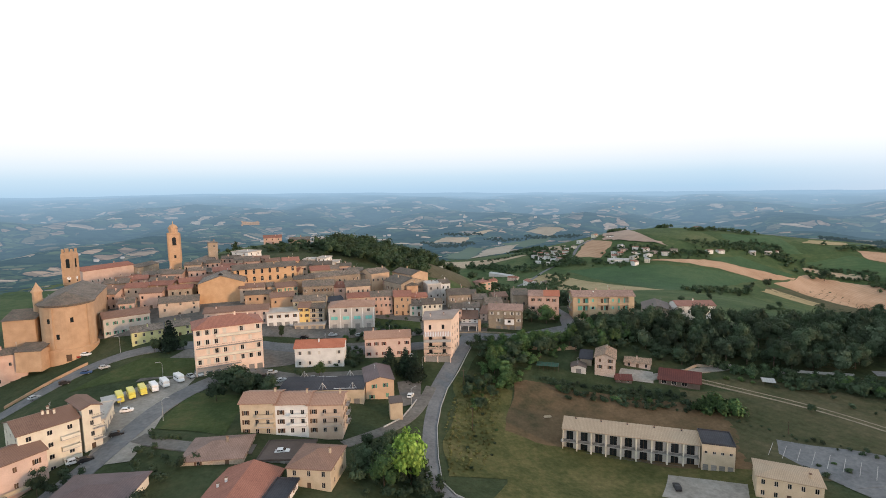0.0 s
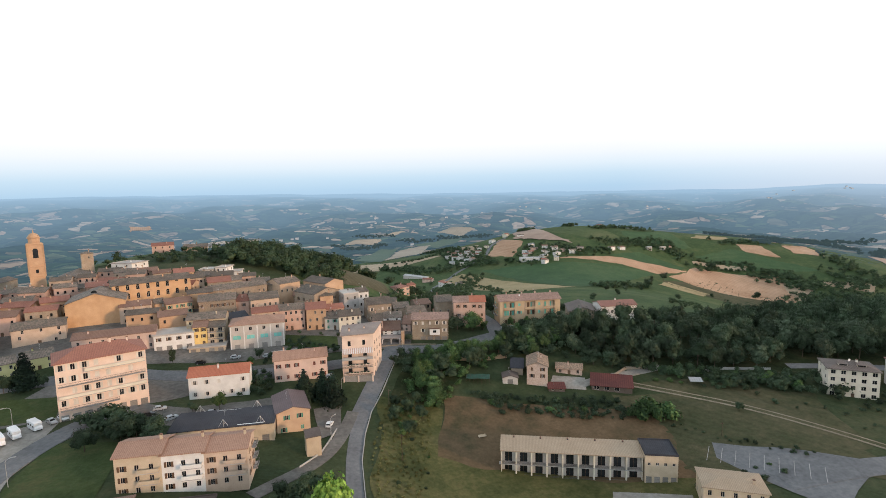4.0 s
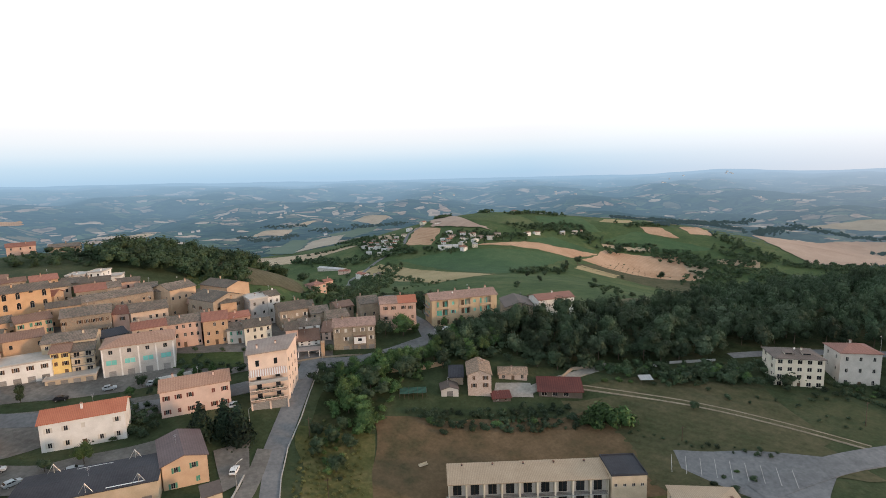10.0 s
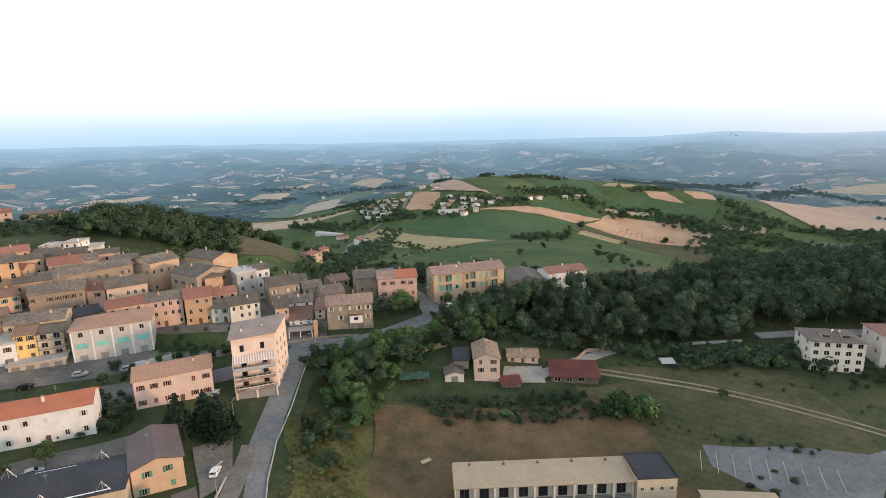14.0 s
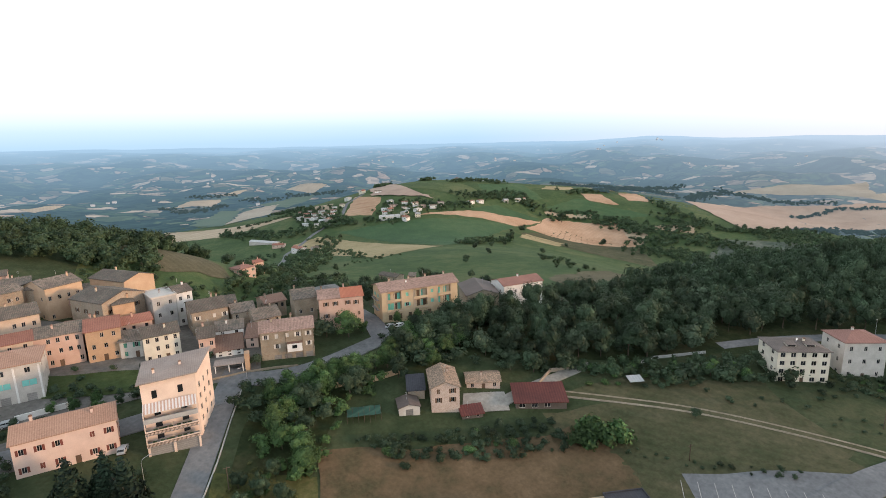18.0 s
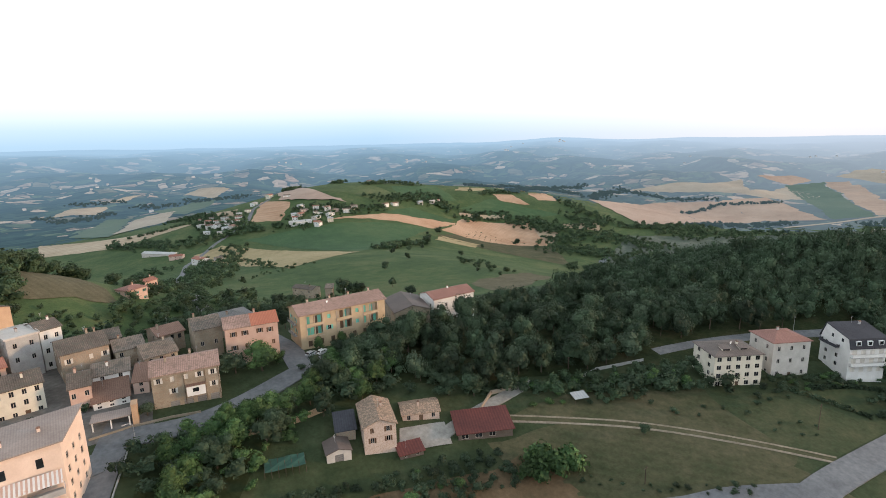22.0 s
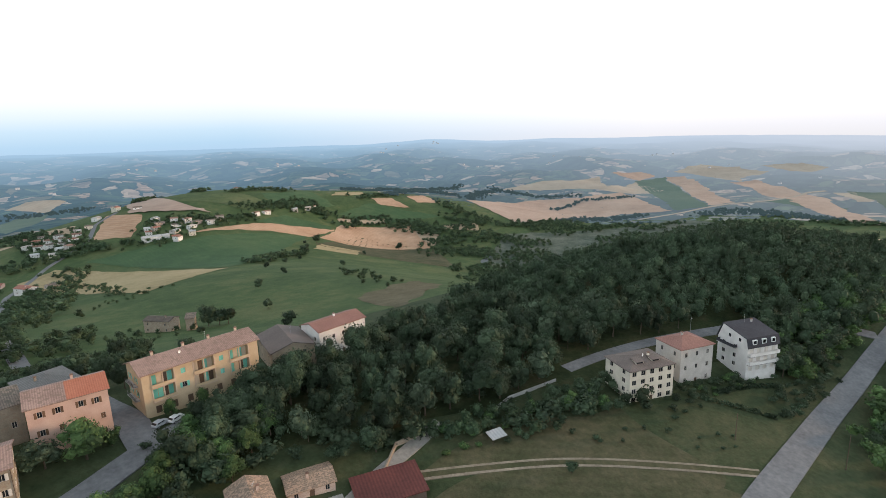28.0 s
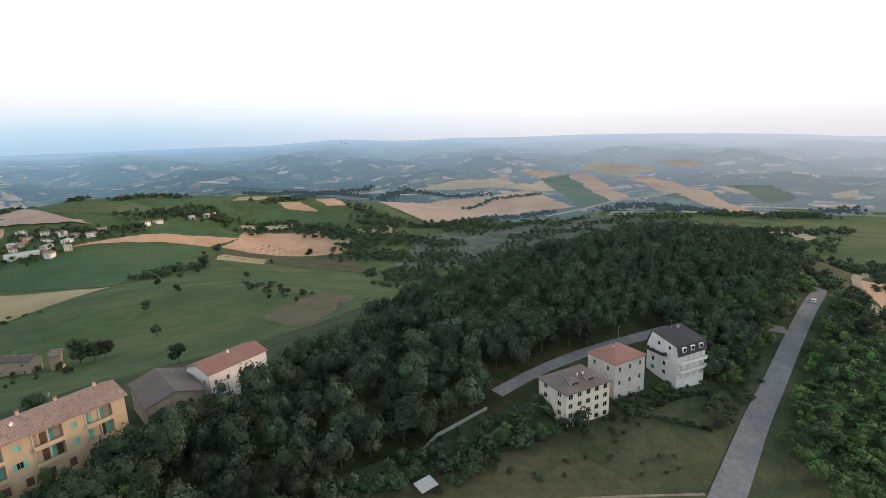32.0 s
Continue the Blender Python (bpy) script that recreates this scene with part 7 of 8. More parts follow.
                verts.append((c[0] + k * math.sin(th) * math.cos(ph), c[1] + k * math.sin(th) * math.sin(ph), c[2] + zz))
        for i in range(rows):
            for j in range(cols):
                faces.append((n + i * cols + j, n + i * cols + (j + 1) % cols, n + (i + 1) * cols + (j + 1) % cols, n + (i + 1) * cols + j))
    pick = rng.choice(len(radii), leaves, p=radii**2 / (radii**2).sum())
    for q in pick:
        v = rng.normal(size=3)
        v /= np.linalg.norm(v)
        if v[2] < -0.35:
            v[2] *= -0.5
        if cone:
            v[2] = v[2] * 0.35 - 0.1
        p = centres[q] + v * radii[q] * rng.uniform(0.82, 1.16)
        nrm = v + rng.normal(size=3) * 0.32
        nrm /= np.linalg.norm(nrm)
        a = np.cross(nrm, rng.normal(size=3))
        a /= np.linalg.norm(a)
        b = np.cross(nrm, a)
        s = size * rng.uniform(0.6, 1.3)
        n = len(verts)
        bend = nrm * s * 0.35
        verts += [tuple(p - a * s), tuple(p - b * s * 0.7 + bend), tuple(p + a * s), tuple(p + b * s * 0.7 + bend * 0.5)]
        faces.append((n, n + 1, n + 2, n + 3))
    me = bpy.data.meshes.new(name)
    me.from_pydata([tuple(map(float, v)) for v in verts], [], faces)
    me.materials.append(mat)
    return me


def trunk_mesh(seed, height=0.42, r=0.035):
    """A tapered trunk with limbs, for a tree 1 high."""
    rng = random.Random(seed)
    s = Shape()
    p = Vector((0, 0, -0.06))
    for i in range(3):
        q = p + Vector((rng.uniform(-0.02, 0.02), rng.uniform(-0.02, 0.02), height / 3))
        s.beam(p, q, r * (1 - 0.22 * i), 6, r * (1 - 0.22 * (i + 1)))
        p = q
    for i in range(5):
        a = i * 1.26 + rng.random()
        s.beam(p - Vector((0, 0, rng.uniform(0, 0.12))), p + Vector((0.2 * math.cos(a), 0.2 * math.sin(a), rng.uniform(0.12, 0.28))), r * 0.4, 5, r * 0.12)
    me = bpy.data.meshes.new("trunk")
    me.from_pydata(s.v, [], s.f)
    me.materials.append(BARK)
    return me


TRUNKS = [trunk_mesh(i) for i in range(3)]
CROWNS = {
    "oak": [crown_mesh("crown", 10 + i, 13, 1150, 0.027, LEAF) for i in range(5)],
    "fresh": [crown_mesh("crown", 30 + i, 12, 1050, 0.028, LEAF_FRESH) for i in range(3)],
    "olive": [crown_mesh("crown", 40 + i, 7, 420, 0.044, LEAF_OLIVE, 0.8) for i in range(2)],
    "bright": [crown_mesh("crown", 50 + i, 10, 900, 0.042, LEAF_BRIGHT) for i in range(1)],
    "conifer": [crown_mesh("crown", 60 + i, 12, 760, 0.036, LEAF_CONIFER, cone=True) for i in range(2)],
    "bush": [crown_mesh("foliage", 70 + i, 7, 360, 0.060, LEAF, 0.75) for i in range(3)],
    "freshbush": [crown_mesh("foliage", 80 + i, 7, 360, 0.060, LEAF_FRESH, 0.75) for i in range(2)],
}
LABEL = {
    "oak": "dark green broadleaf tree with a rounded crown", "fresh": "mid-green leafy tree with a loose crown", "olive": "grey-green olive tree with a thin crown",
    "bright": "tall bright yellow-green tree lit by the evening sun", "conifer": "dark green conifer with drooping branches",
}
tree_rng = random.Random(11)


def tree(x, y, height, width, sort="oak", group="", label=""):
    ob = thing("tree", pose(x, y, gz(x, y), 0, 0, tree_rng.uniform(0, 360)), label or LABEL[sort], "tree", group)
    shared("trunk", tree_rng.choice(TRUNKS), ob, Matrix.Diagonal((width * 0.8, width * 0.8, height, 1)))
    shared("crown", tree_rng.choice(CROWNS[sort]), ob, Matrix.Diagonal((width, width, height, 1)))
    return ob


def bush(x, y, height, width, sort="bush", group="", label="dense dark green bush"):
    ob = shared("bush", tree_rng.choice(CROWNS[sort]), None, pose(x, y, gz(x, y) - 0.12 * height, 0, 0, tree_rng.uniform(0, 360)) @ Matrix.Diagonal((width, width, height, 1)))
    return tagged(ob, label, "bush", group)


def inside(p, poly):
    x, y = p
    hit = False
    for (ax, ay), (bx, by) in zip(poly, poly[1:] + poly[:1]):
        if (ay > y) != (by > y) and x < (bx - ax) * (y - ay) / (by - ay) + ax:
            hit = not hit
    return hit


def scatter(poly, gap, seed, clear=()):
    """Points inside a polygon, none nearer to another than gap."""
    rng = random.Random(seed)
    x0, x1 = min(p[0] for p in poly), max(p[0] for p in poly)
    y0, y1 = min(p[1] for p in poly), max(p[1] for p in poly)
    cells, out = {}, []
    for _ in range(int((x1 - x0) * (y1 - y0) / (gap * gap) * 6)):
        p = (rng.uniform(x0, x1), rng.uniform(y0, y1))
        if not inside(p, poly) or any((p[0] - cx) ** 2 + (p[1] - cy) ** 2 < cr * cr for cx, cy, cr in clear):
            continue
        key = (int(p[0] // gap), int(p[1] // gap))
        if any((p[0] - q[0]) ** 2 + (p[1] - q[1]) ** 2 < gap * gap for i in (-1, 0, 1) for j in (-1, 0, 1) for q in cells.get((key[0] + i, key[1] + j), ())):
            continue
        cells.setdefault(key, []).append(p)
        out.append(p)
    return out


def woods(name, spots, label, mat, seed, leaves=70, size=0.085):
    """Many far trees in one mesh: clumps of leaves over rounded masses."""
    rng = np.random.default_rng(seed)
    base = [crown_mesh("wood_seed", seed + i, 8 if leaves > 400 else 5, leaves, size, mat, coarse=True) for i in range(6)]
    shapes = []
    for me in base:
        co = np.empty(len(me.vertices) * 3)
        me.vertices.foreach_get("co", co)
        shapes.append((co.reshape(-1, 3), [tuple(p.vertices) for p in me.polygons]))
    verts, faces, n = [], [], 0
    for x, y, h, w in spots:
        co, fs = shapes[rng.integers(6)]
        a = rng.uniform(0, 2 * math.pi)
        rot = np.array([[math.cos(a), -math.sin(a), 0], [math.sin(a), math.cos(a), 0], [0, 0, 1]])
        verts.append((co * (w, w, h)) @ rot.T + (x, y, gz(x, y) - 0.14 * h))
        faces += [tuple(i + n for i in f) for f in fs]
        n += len(co)
    for me in base:
        bpy.data.meshes.remove(me)
    ob = link(name, np.concatenate(verts).tolist(), faces, mat)
    return tagged(ob, label, "trees", kind="stuff")


WOOD = [(68, 241), (93, 234), (116, 221), (137, 211), (158, 203), (170, 204), (204, 200), (226, 184), (252, 170), (250, 148), (262, 136), (290, 124), (345, 115), (430, 104), (450, 130), (420, 185), (348, 238), (300, 272), (255, 282), (210, 278), (172, 268), (150, 264), (128, 256), (106, 262), (88, 252)]
spots = scatter(WOOD, 6.2, 3, clear=((117, 276, 13), (136, 271, 14), (128, 259, 7), (142, 261, 7), (112, 262, 9), (121, 263, 9), (76, 270, 9), (86, 270, 9), (97, 269, 9), (103, 268, 8), (75, 256, 8), (84, 258, 4), (180, 200, 9), (118, 288, 12), (212, 186, 6), (262, 158, 5), (240, 172, 5)))
spots.sort(key=lambda p: (p[0] - 60) ** 2 + (p[1] - 150) ** 2)
wr = random.Random(21)
for x, y in spots[:105]:
    tall = wr.uniform(9.5, 14.5) * (1.18 if x > 290 else 1.0)
    tree(x, y, tall, tall * wr.uniform(0.58, 0.98), wr.choice(("oak", "oak", "oak", "oak", "oak", "olive")), "trees of the wood on the ridge")
rest = [(x, y, wr.uniform(10, 15.5) * (1.2 if x > 280 else 1.06), wr.uniform(7.0, 13.5)) for x, y in spots[105:]]
woods("woodland", rest, "dense dark green wood on the ridge", LEAF, 100, 350, 0.036)


SCRUB = []


def scrub(poly, gap, lo, hi):
    SCRUB.append((poly, gap, lo, hi))


def thicket(polys, label, mat, seed, leaves=150, size=0.06):
    """Undergrowth too dense to count: scrub and young trees filling stretches of slope."""
    rng = random.Random(seed)
    out = []
    for poly, gap, lo, hi in polys:
        for x, y in scatter(list(poly), gap, seed + int(abs(poly[0][0]))):
            h = rng.uniform(lo, hi)
            out.append((x, y, h, h * rng.uniform(0.95, 1.45)))
    return woods("undergrowth", out, label, mat, seed, leaves, size)


scrub(((110, 219), (118, 216), (139, 206), (153, 199), (168, 191), (186, 184), (184, 172), (176, 172), (162, 180), (148, 190), (130, 202)), 3.8, 2.8, 7.0)
scrub(((66, 254), (69, 237), (90, 229), (109, 214), (118, 212), (114, 222), (92, 238), (76, 246)), 4.2, 3.0, 8.0)
scrub(((184, 168), (196, 160), (214, 151), (224, 146), (226, 150), (206, 162), (190, 172)), 2.8, 1.6, 3.2)
scrub(((198, 141), (206, 138), (240, 132), (258, 130), (252, 135), (226, 142), (208, 147)), 3.0, 1.5, 4.2)
scrub(((352, 100), (376, 108), (384, 104), (366, 94)), 5.0, 7.0, 11.0)
scrub(((-2, 128), (6, 130), (-3, 148), (-6, 164), (-12, 160)), 3.2, 2.0, 5.0)
scrub(((146, 186), (160, 176), (176, 164), (172, 160), (156, 170), (144, 180)), 5.0, 1.4, 3.2)
thicket(SCRUB, "dark tangled scrub and young trees on the slope", LEAF, 410)
SCRUB.clear()
scrub(((3, 146), (3, 180), (9, 204), (17, 214), (26, 200), (22, 180), (14, 152)), 1.7, 0.6, 1.8)
thicket(SCRUB, "tall olive weeds and dry stalks on the road bank", LEAF_WEED, 470, 60, 0.10)
SCRUB.clear()
scrub(((-31, 259), (-9, 252), (-8, 247), (-27, 251)), 3.0, 2.0, 4.0)
scrub(((-43, 232), (-34, 229), (-32, 218), (-42, 220)), 3.0, 2.0, 4.0)
scrub(((15, 228), (18, 240), (33, 239), (42, 238), (38, 230), (28, 222)), 4.0, 4.0, 7.0)
scrub(((82, 251), (104, 253), (98, 244), (84, 238), (72, 232), (64, 235), (70, 242)), 4.2, 5.0, 9.0)
scrub(((-87, 200), (-80, 191), (-66, 192), (-68, 200), (-78, 205)), 3.6, 5.0, 9.5)
scrub(((-24, 132), (-16, 128), (-4, 132), (-5, 150), (-8, 166), (-12, 164), (-20, 150)), 4.0, 2.5, 6.0)
scrub(((-87, 146), (-79, 147), (-68, 140), (-72, 128), (-84, 134)), 3.6, 2.0, 4.5)
scrub(((-110, 136), (-100, 140), (-96, 136), (-101, 128)), 3.0, 2.0, 4.0)
scrub(((40, 214), (58, 209), (88, 202), (104, 190), (96, 186), (55, 202)), 2.5, 1.4, 4.0)
scrub(((30, 224), (40, 218), (42, 228), (36, 236)), 4.2, 3.0, 6.5)
scrub(((-34, 262), (-26, 270), (12, 262), (10, 256), (-6, 258)), 6.0, 2.0, 3.5)
scrub(((111, 184), (116, 174), (124, 164), (133, 156), (140, 150), (137, 148), (128, 156), (118, 165), (109, 178)), 2.4, 0.8, 2.2)
scrub(((-44, 234), (-35, 232), (-33, 216), (-42, 214), (-52, 212), (-52, 216)), 3.0, 2.0, 4.5)
scrub(((-10, 216), (-6, 216), (-7, 206), (-12, 204)), 2.8, 2.0, 4.0)
scrub(((90, 240), (120, 224), (160, 206), (170, 208), (130, 232), (100, 252)), 4.4, 3.0, 6.5)
scrub(((174, 166), (184, 160), (190, 166), (184, 172)), 3.0, 1.5, 3.5)
scrub(((200, 138), (222, 134), (240, 130), (238, 134), (216, 142)), 3.4, 1.5, 4.0)
scrub(((162, 156), (174, 148), (180, 150), (168, 160)), 4.0, 0.8, 2.0)
thicket(SCRUB, "dark hedges, shrubs and young trees between the houses", LEAF, 450)
SCRUB.clear()
scrub(((186, 118), (206, 125.5), (243, 119), (288, 110.5), (334, 100), (342, 90), (300, 76), (240, 86), (195, 94)), 4.8, 4.0, 9.0)
scrub(((224, 141), (256, 131), (298, 120), (340, 110), (366, 112), (352, 122), (302, 138), (264, 150), (240, 156)), 4.4, 4.0, 10.0)
scrub(((14, 186), (20, 196), (32, 212), (24, 214), (14, 202)), 3.4, 1.4, 4.0)
scrub(((18, 216), (26, 202), (38, 214), (50, 226), (60, 230), (50, 240), (28, 243)), 4.0, 2.5, 6.0)
scrub(((262, 134), (298, 122), (330, 114), (336, 120), (296, 132)), 6.5, 5.0, 9.0)
scrub(((118, 214), (140, 204), (158, 194), (160, 190), (136, 200)), 6.0, 2.5, 5.0)
thicket(SCRUB, "fresh green scrub and young trees on the banks", LEAF_FRESH, 430)
SCRUB.clear()

# groves and garden trees near the houses
def grove(poly, gap, sort, lo, hi, group):
    for x, y in scatter(list(poly), gap, int(poly[0][0] * 3) + 500):
        tall = wr.uniform(lo, hi)
        tree(x, y, tall, tall * wr.uniform(0.75, 1.05), wr.choice((sort, sort, "oak")), group)


grove(((22, 216), (26, 202), (34, 212), (36, 227), (54, 228), (56, 236), (42, 239), (24, 237)), 5.0, "fresh", 6.5, 9.5, "grove beside the climbing road")
grove(((62, 238), (74, 246), (92, 253), (96, 240), (80, 232), (64, 231)), 5.6, "fresh", 6.0, 10.0, "trees below the orange house")
grove(((94, 234), (120, 222), (122, 215), (108, 214), (98, 222)), 5.2, "oak", 6, 9, "trees above the farm ramp")
grove(((107, 258), (110, 266), (118, 262), (112, 252)), 4.4, "oak", 7, 9.5, "trees by the ochre house")
grove(((14, 186), (24, 200), (20, 214), (10, 205)), 5.5, "oak", 4, 7, "roadside scrub")
grove(((-58, 176), (-72, 186), (-74, 196), (-62, 192)), 5.0, "oak", 7, 10, "trees beside the apartment house")
grove(((-84, 176), (-76, 196), (-66, 194), (-70, 178)), 5.2, "oak", 7, 10, "trees inside the road bend")
grove(((-18, 142), (-8, 140), (-6, 160), (-14, 164), (-22, 152)), 4.6, "oak", 5, 8, "trees below the lane")
grove(((222, 142), (262, 132), (270, 150), (250, 164), (236, 158)), 5.2, "oak", 6, 10, "trees around the ridge houses")
grove(((200, 122), (260, 110), (340, 98), (360, 88), (300, 92), (220, 106)), 6.5, "oak", 5, 9, "trees along the straight road")
grove(((270, 132), (330, 117), (338, 124), (285, 142)), 5.0, "fresh", 7, 12, "trees above the straight road")
grove(((152, 196), (168, 188), (170, 180), (156, 184)), 5.0, "fresh", 4, 7, "bushy trees beside the cream house")
grove(((60, 300), (75, 305), (74, 330), (50, 345), (40, 325)), 6.5, "oak", 7, 11, "trees behind the ochre house")
grove(((-44, 238), (-12, 242), (-8, 250), (-44, 246)), 4.5, "fresh", 3, 5, "garden trees behind the pink house")
grove(((-128, 222), (-110, 226), (-112, 232), (-126, 230)), 5.0, "oak", 5, 9, "trees below the yellow-green houses")
grove(((-95, 115), (-84, 112), (-72, 118), (-74, 106)), 5.0, "oak", 4, 7, "garden trees below the parking place")
grove(((-118, 134), (-108, 138), (-104, 130), (-112, 126)), 4.5, "oak", 4, 6, "trees in front of the cream house")
tree(-7.5, 138.0, 18.5, 12.5, "bright")
tree(-14.5, 134.5, 12.5, 10.5, "fresh")
tree(-22.0, 139.5, 8.5, 8.0, "oak", label="dark round tree in the garden below the lane")
for x, y, h, w in ((-19.5, 211, 12.5, 9.0), (-13.0, 212, 12.0, 8.5), (-9.0, 207, 13.5, 9.5)):
    tree(x, y, h, w * 1.5, "conifer", "conifers beside the hall")
tree(-118.5, 227.5, 14.0, 15.0, "conifer", label="tall dark cypress-like conifer by the road")
tree(-48.0, 206.5, 7.0, 5.5, "fresh", label="small round street tree with fresh green leaves")
tree(-56.5, 205.5, 4.0, 4.5, "oak", label="low dark tree beside the hall")
tree(-74.0, 244.0, 6.5, 3.2, "oak", label="slim street tree before the warehouse")
tree(135.0, 178.0, 4.0, 3.4, "oak", label="small lone tree beside the track")
for x, y, h in ((102, 186.5, 8.6), (106, 184.5, 10.4), (110, 183.5, 9.4), (99, 188, 7.0), (105, 188.5, 10.0)):
    bush(x, y, h, h * 0.95, "freshbush", "willowy shrubs below the farm shed", "tall willowy mid-green shrub")
for x, y, h in ((79.5, 254.5, 6.8), (83, 251, 8.2), (86, 255, 7.6), (89.5, 252, 8.6), (93.5, 255.5, 8.8), (97, 251.5, 8.6), (100.5, 255, 6.8), (104, 252, 8.2), (107, 256, 7.2), (111, 254.5, 6.8), (114.5, 259, 7.0), (88, 248, 9.2), (95, 247, 9.6), (80, 248, 8.6), (102, 247.5, 9.4), (109, 249, 9.0)):
    tree(x, y, h, h * 0.98, "oak", "dark trees below the ochre house")
for x, y, h, w in ((76.2, 261.4, 6.0, 4.6), (84.0, 260.6, 6.2, 5.0), (92.0, 260.0, 5.4, 4.6), (100.0, 259.6, 6.4, 4.6), (56.0, 257.4, 9.8, 12.5), (61.5, 259.0, 4.6, 5.0), (46.0, 239.0, 6.4, 7.0), (51.5, 240.0, 6.0, 7.2), (41.5, 239.5, 5.2, 6.0), (66, 241, 8.6, 8.8), (70.5, 245, 8.4, 8.2), (62.5, 237, 8.0, 8.0), (74.5, 249.5, 7.4, 7.0)):
    tree(x, y, h, w, "fresh", "fresh green trees along the street")
for x, y, h in ((41.8, 237.7, 5.5), (45.5, 237.9, 6.5), (49.6, 236.7, 7.0), (54.2, 236.6, 7.0), (58.6, 237.6, 6.5), (39.1, 236.8, 5.0)):
    tree(x, y, h, h * 1.1, "fresh", "fresh green trees below the street")
tree(48.8, 260.0, 8.2, 9.6, "olive", label="grey-green tree before the orange house")
tree(24.2, 251.6, 5.0, 6.0, "olive", label="pale olive-green bush-like tree beside the stone house")
for x, y, h in ((75, 290, 9), (72, 296, 11), (80, 303, 10), (88, 312, 11), (84, 322, 10), (66, 318, 9), (60, 326, 9), (97, 300, 7), (44, 300, 9), (100, 305, 9)):
    tree(x, y, h, h * 0.8, "oak", "trees round the street corner")
# lone trees and hedges of the valley
for x, y, h in ((752, 986, 24), (732, 838, 16), (572, 881, 18), (485, 791, 18), (540, 870, 7), (610, 800, 8), (440, 740, 7), (385, 690, 9), (330, 640, 8), (300, 560, 8), (250, 520, 8), (420, 620, 9), (163, 428, 14), (168, 424, 12), (172, 421, 10), (159, 334, 8), (210, 440, 8), (146, 400, 5)):
    tree(x, y, h, h * 0.95, "oak", "lone trees of the valley", "lone dark tree standing in the fields")
far_spots = []


def belt(points, gap, lo, hi, spread=6.0):
    for (ax, ay), (bx, by) in zip(points, points[1:]):
        k = max(1, int(math.hypot(bx - ax, by - ay) / gap * (2.4 if math.hypot(ax, ay) > 800 else 1.7)))
        for i in range(k):
            f = (i + wr.random()) / k
            h = wr.uniform(lo, hi)
            far_spots.append((ax + (bx - ax) * f + wr.gauss(0, spread), ay + (by - ay) * f + wr.gauss(0, spread), h, h * wr.uniform(0.9, 1.3)))


belt(((368, 735), (420, 770), (480, 792)), 5, 8, 13, 7)
belt(((100, 470), (70, 420), (50, 380), (40, 340)), 5, 6, 11, 14)
belt(((20, 480), (60, 500), (85, 560), (110, 640), (160, 760)), 6, 7, 12, 16)
belt(((60, 690), (110, 720), (150, 790), (190, 880), (230, 960)), 6, 7, 12, 16)
belt(((-60, 820), (0, 860), (70, 880), (130, 930)), 8, 7, 12, 14)
belt(((160, 600), (210, 640)), 6, 3, 5, 8)
belt(((605, 1953), (431, 1246), (803, 2118), (541, 1213)), 6, 8, 13, 7)
belt(((522, 1073), (574, 1068), (677, 1101)), 8, 7, 11, 8)
belt(((418, 1038), (452, 1020), (537, 1008)), 6, 7, 12, 10)
belt(((732, 1097), (729, 1064), (717, 1028)), 5, 9, 14, 14)
belt(((743, 1040), (851, 998)), 7, 6, 9, 4)
belt(((737, 1017), (833, 976)), 7, 6, 9, 4)
belt(((841, 988), (881, 927), (906, 867)), 4, 8, 13, 12)
belt(((883, 1121), (983, 1111), (1348, 1328), (1299, 1145)), 6, 8, 13, 12)
belt(((1069, 1018), (1036, 920), (1051, 847)), 5, 8, 13, 14)
belt(((811, 819), (909, 808), (942, 743), (965, 687)), 3.2, 8, 14, 22)
belt(((758, 774), (813, 736), (835, 673), (844, 629)), 3.2, 8, 14, 22)
belt(((668, 637), (730, 626), (726, 568)), 3.5, 7, 12, 18)
belt(((354, 542), (331, 473), (315, 426)), 6, 4, 7, 10)
belt(((1063, 783), (1163, 755), (1352, 750), (1513, 643)), 4, 9, 14, 16)
belt(((1076, 722), (1206, 682), (1362, 591)), 5, 9, 14, 24)
belt(((1523, 484), (1573, 404), (1525, 285), (1466, 205)), 4, 9, 14, 22)
belt(((1448, 204), (1441, 113), (1469, -12)), 4, 9, 14, 22)
belt(((1549, -19), (1581, -84)), 4, 9, 14, 20)
belt(((1491, 913), (1654, 891), (1780, 767)), 9, 9, 13, 6)
belt(((1254, 1071), (1737, 1311), (1639, 1062), (1699, 917)), 7, 9, 13, 14)
belt(((817, 950), (859, 919), (871, 863), (972, 834)), 5, 8, 13, 12)
belt(((975, 920), (977, 854), (1046, 826)), 5, 8, 13, 14)
belt(((1025, 810), (1134, 761)), 7, 7, 11, 6)
belt(((253, 1109), (291, 1011), (339, 981)), 6, 7, 12, 10)
belt(((377, 1073), (426, 1031), (465, 995)), 6, 7, 12, 10)
belt(((572, 1072), (666, 1084), (734, 1048)), 6, 8, 12, 10)
belt(((72, 1253), (123, 1156), (160, 1065), (191, 1048)), 5, 7, 12, 12)
belt(((189, 1077), (228, 1053), (278, 1030)), 5, 7, 12, 14)
belt(((189, 882), (209, 804), (188, 651)), 7, 3, 6, 6)
belt(((-45, 2052), (15, 1971), (81, 2010), (146, 2123)), 7, 9, 14, 14)
belt(((39, 2247), (114, 2253), (194, 2268)), 7, 9, 14, 12)
belt(((214, 2171), (289, 2126), (353, 2153)), 7, 9, 14, 12)
belt(((210, 1412), (245, 1353), (245, 1158)), 6, 8, 13, 14)
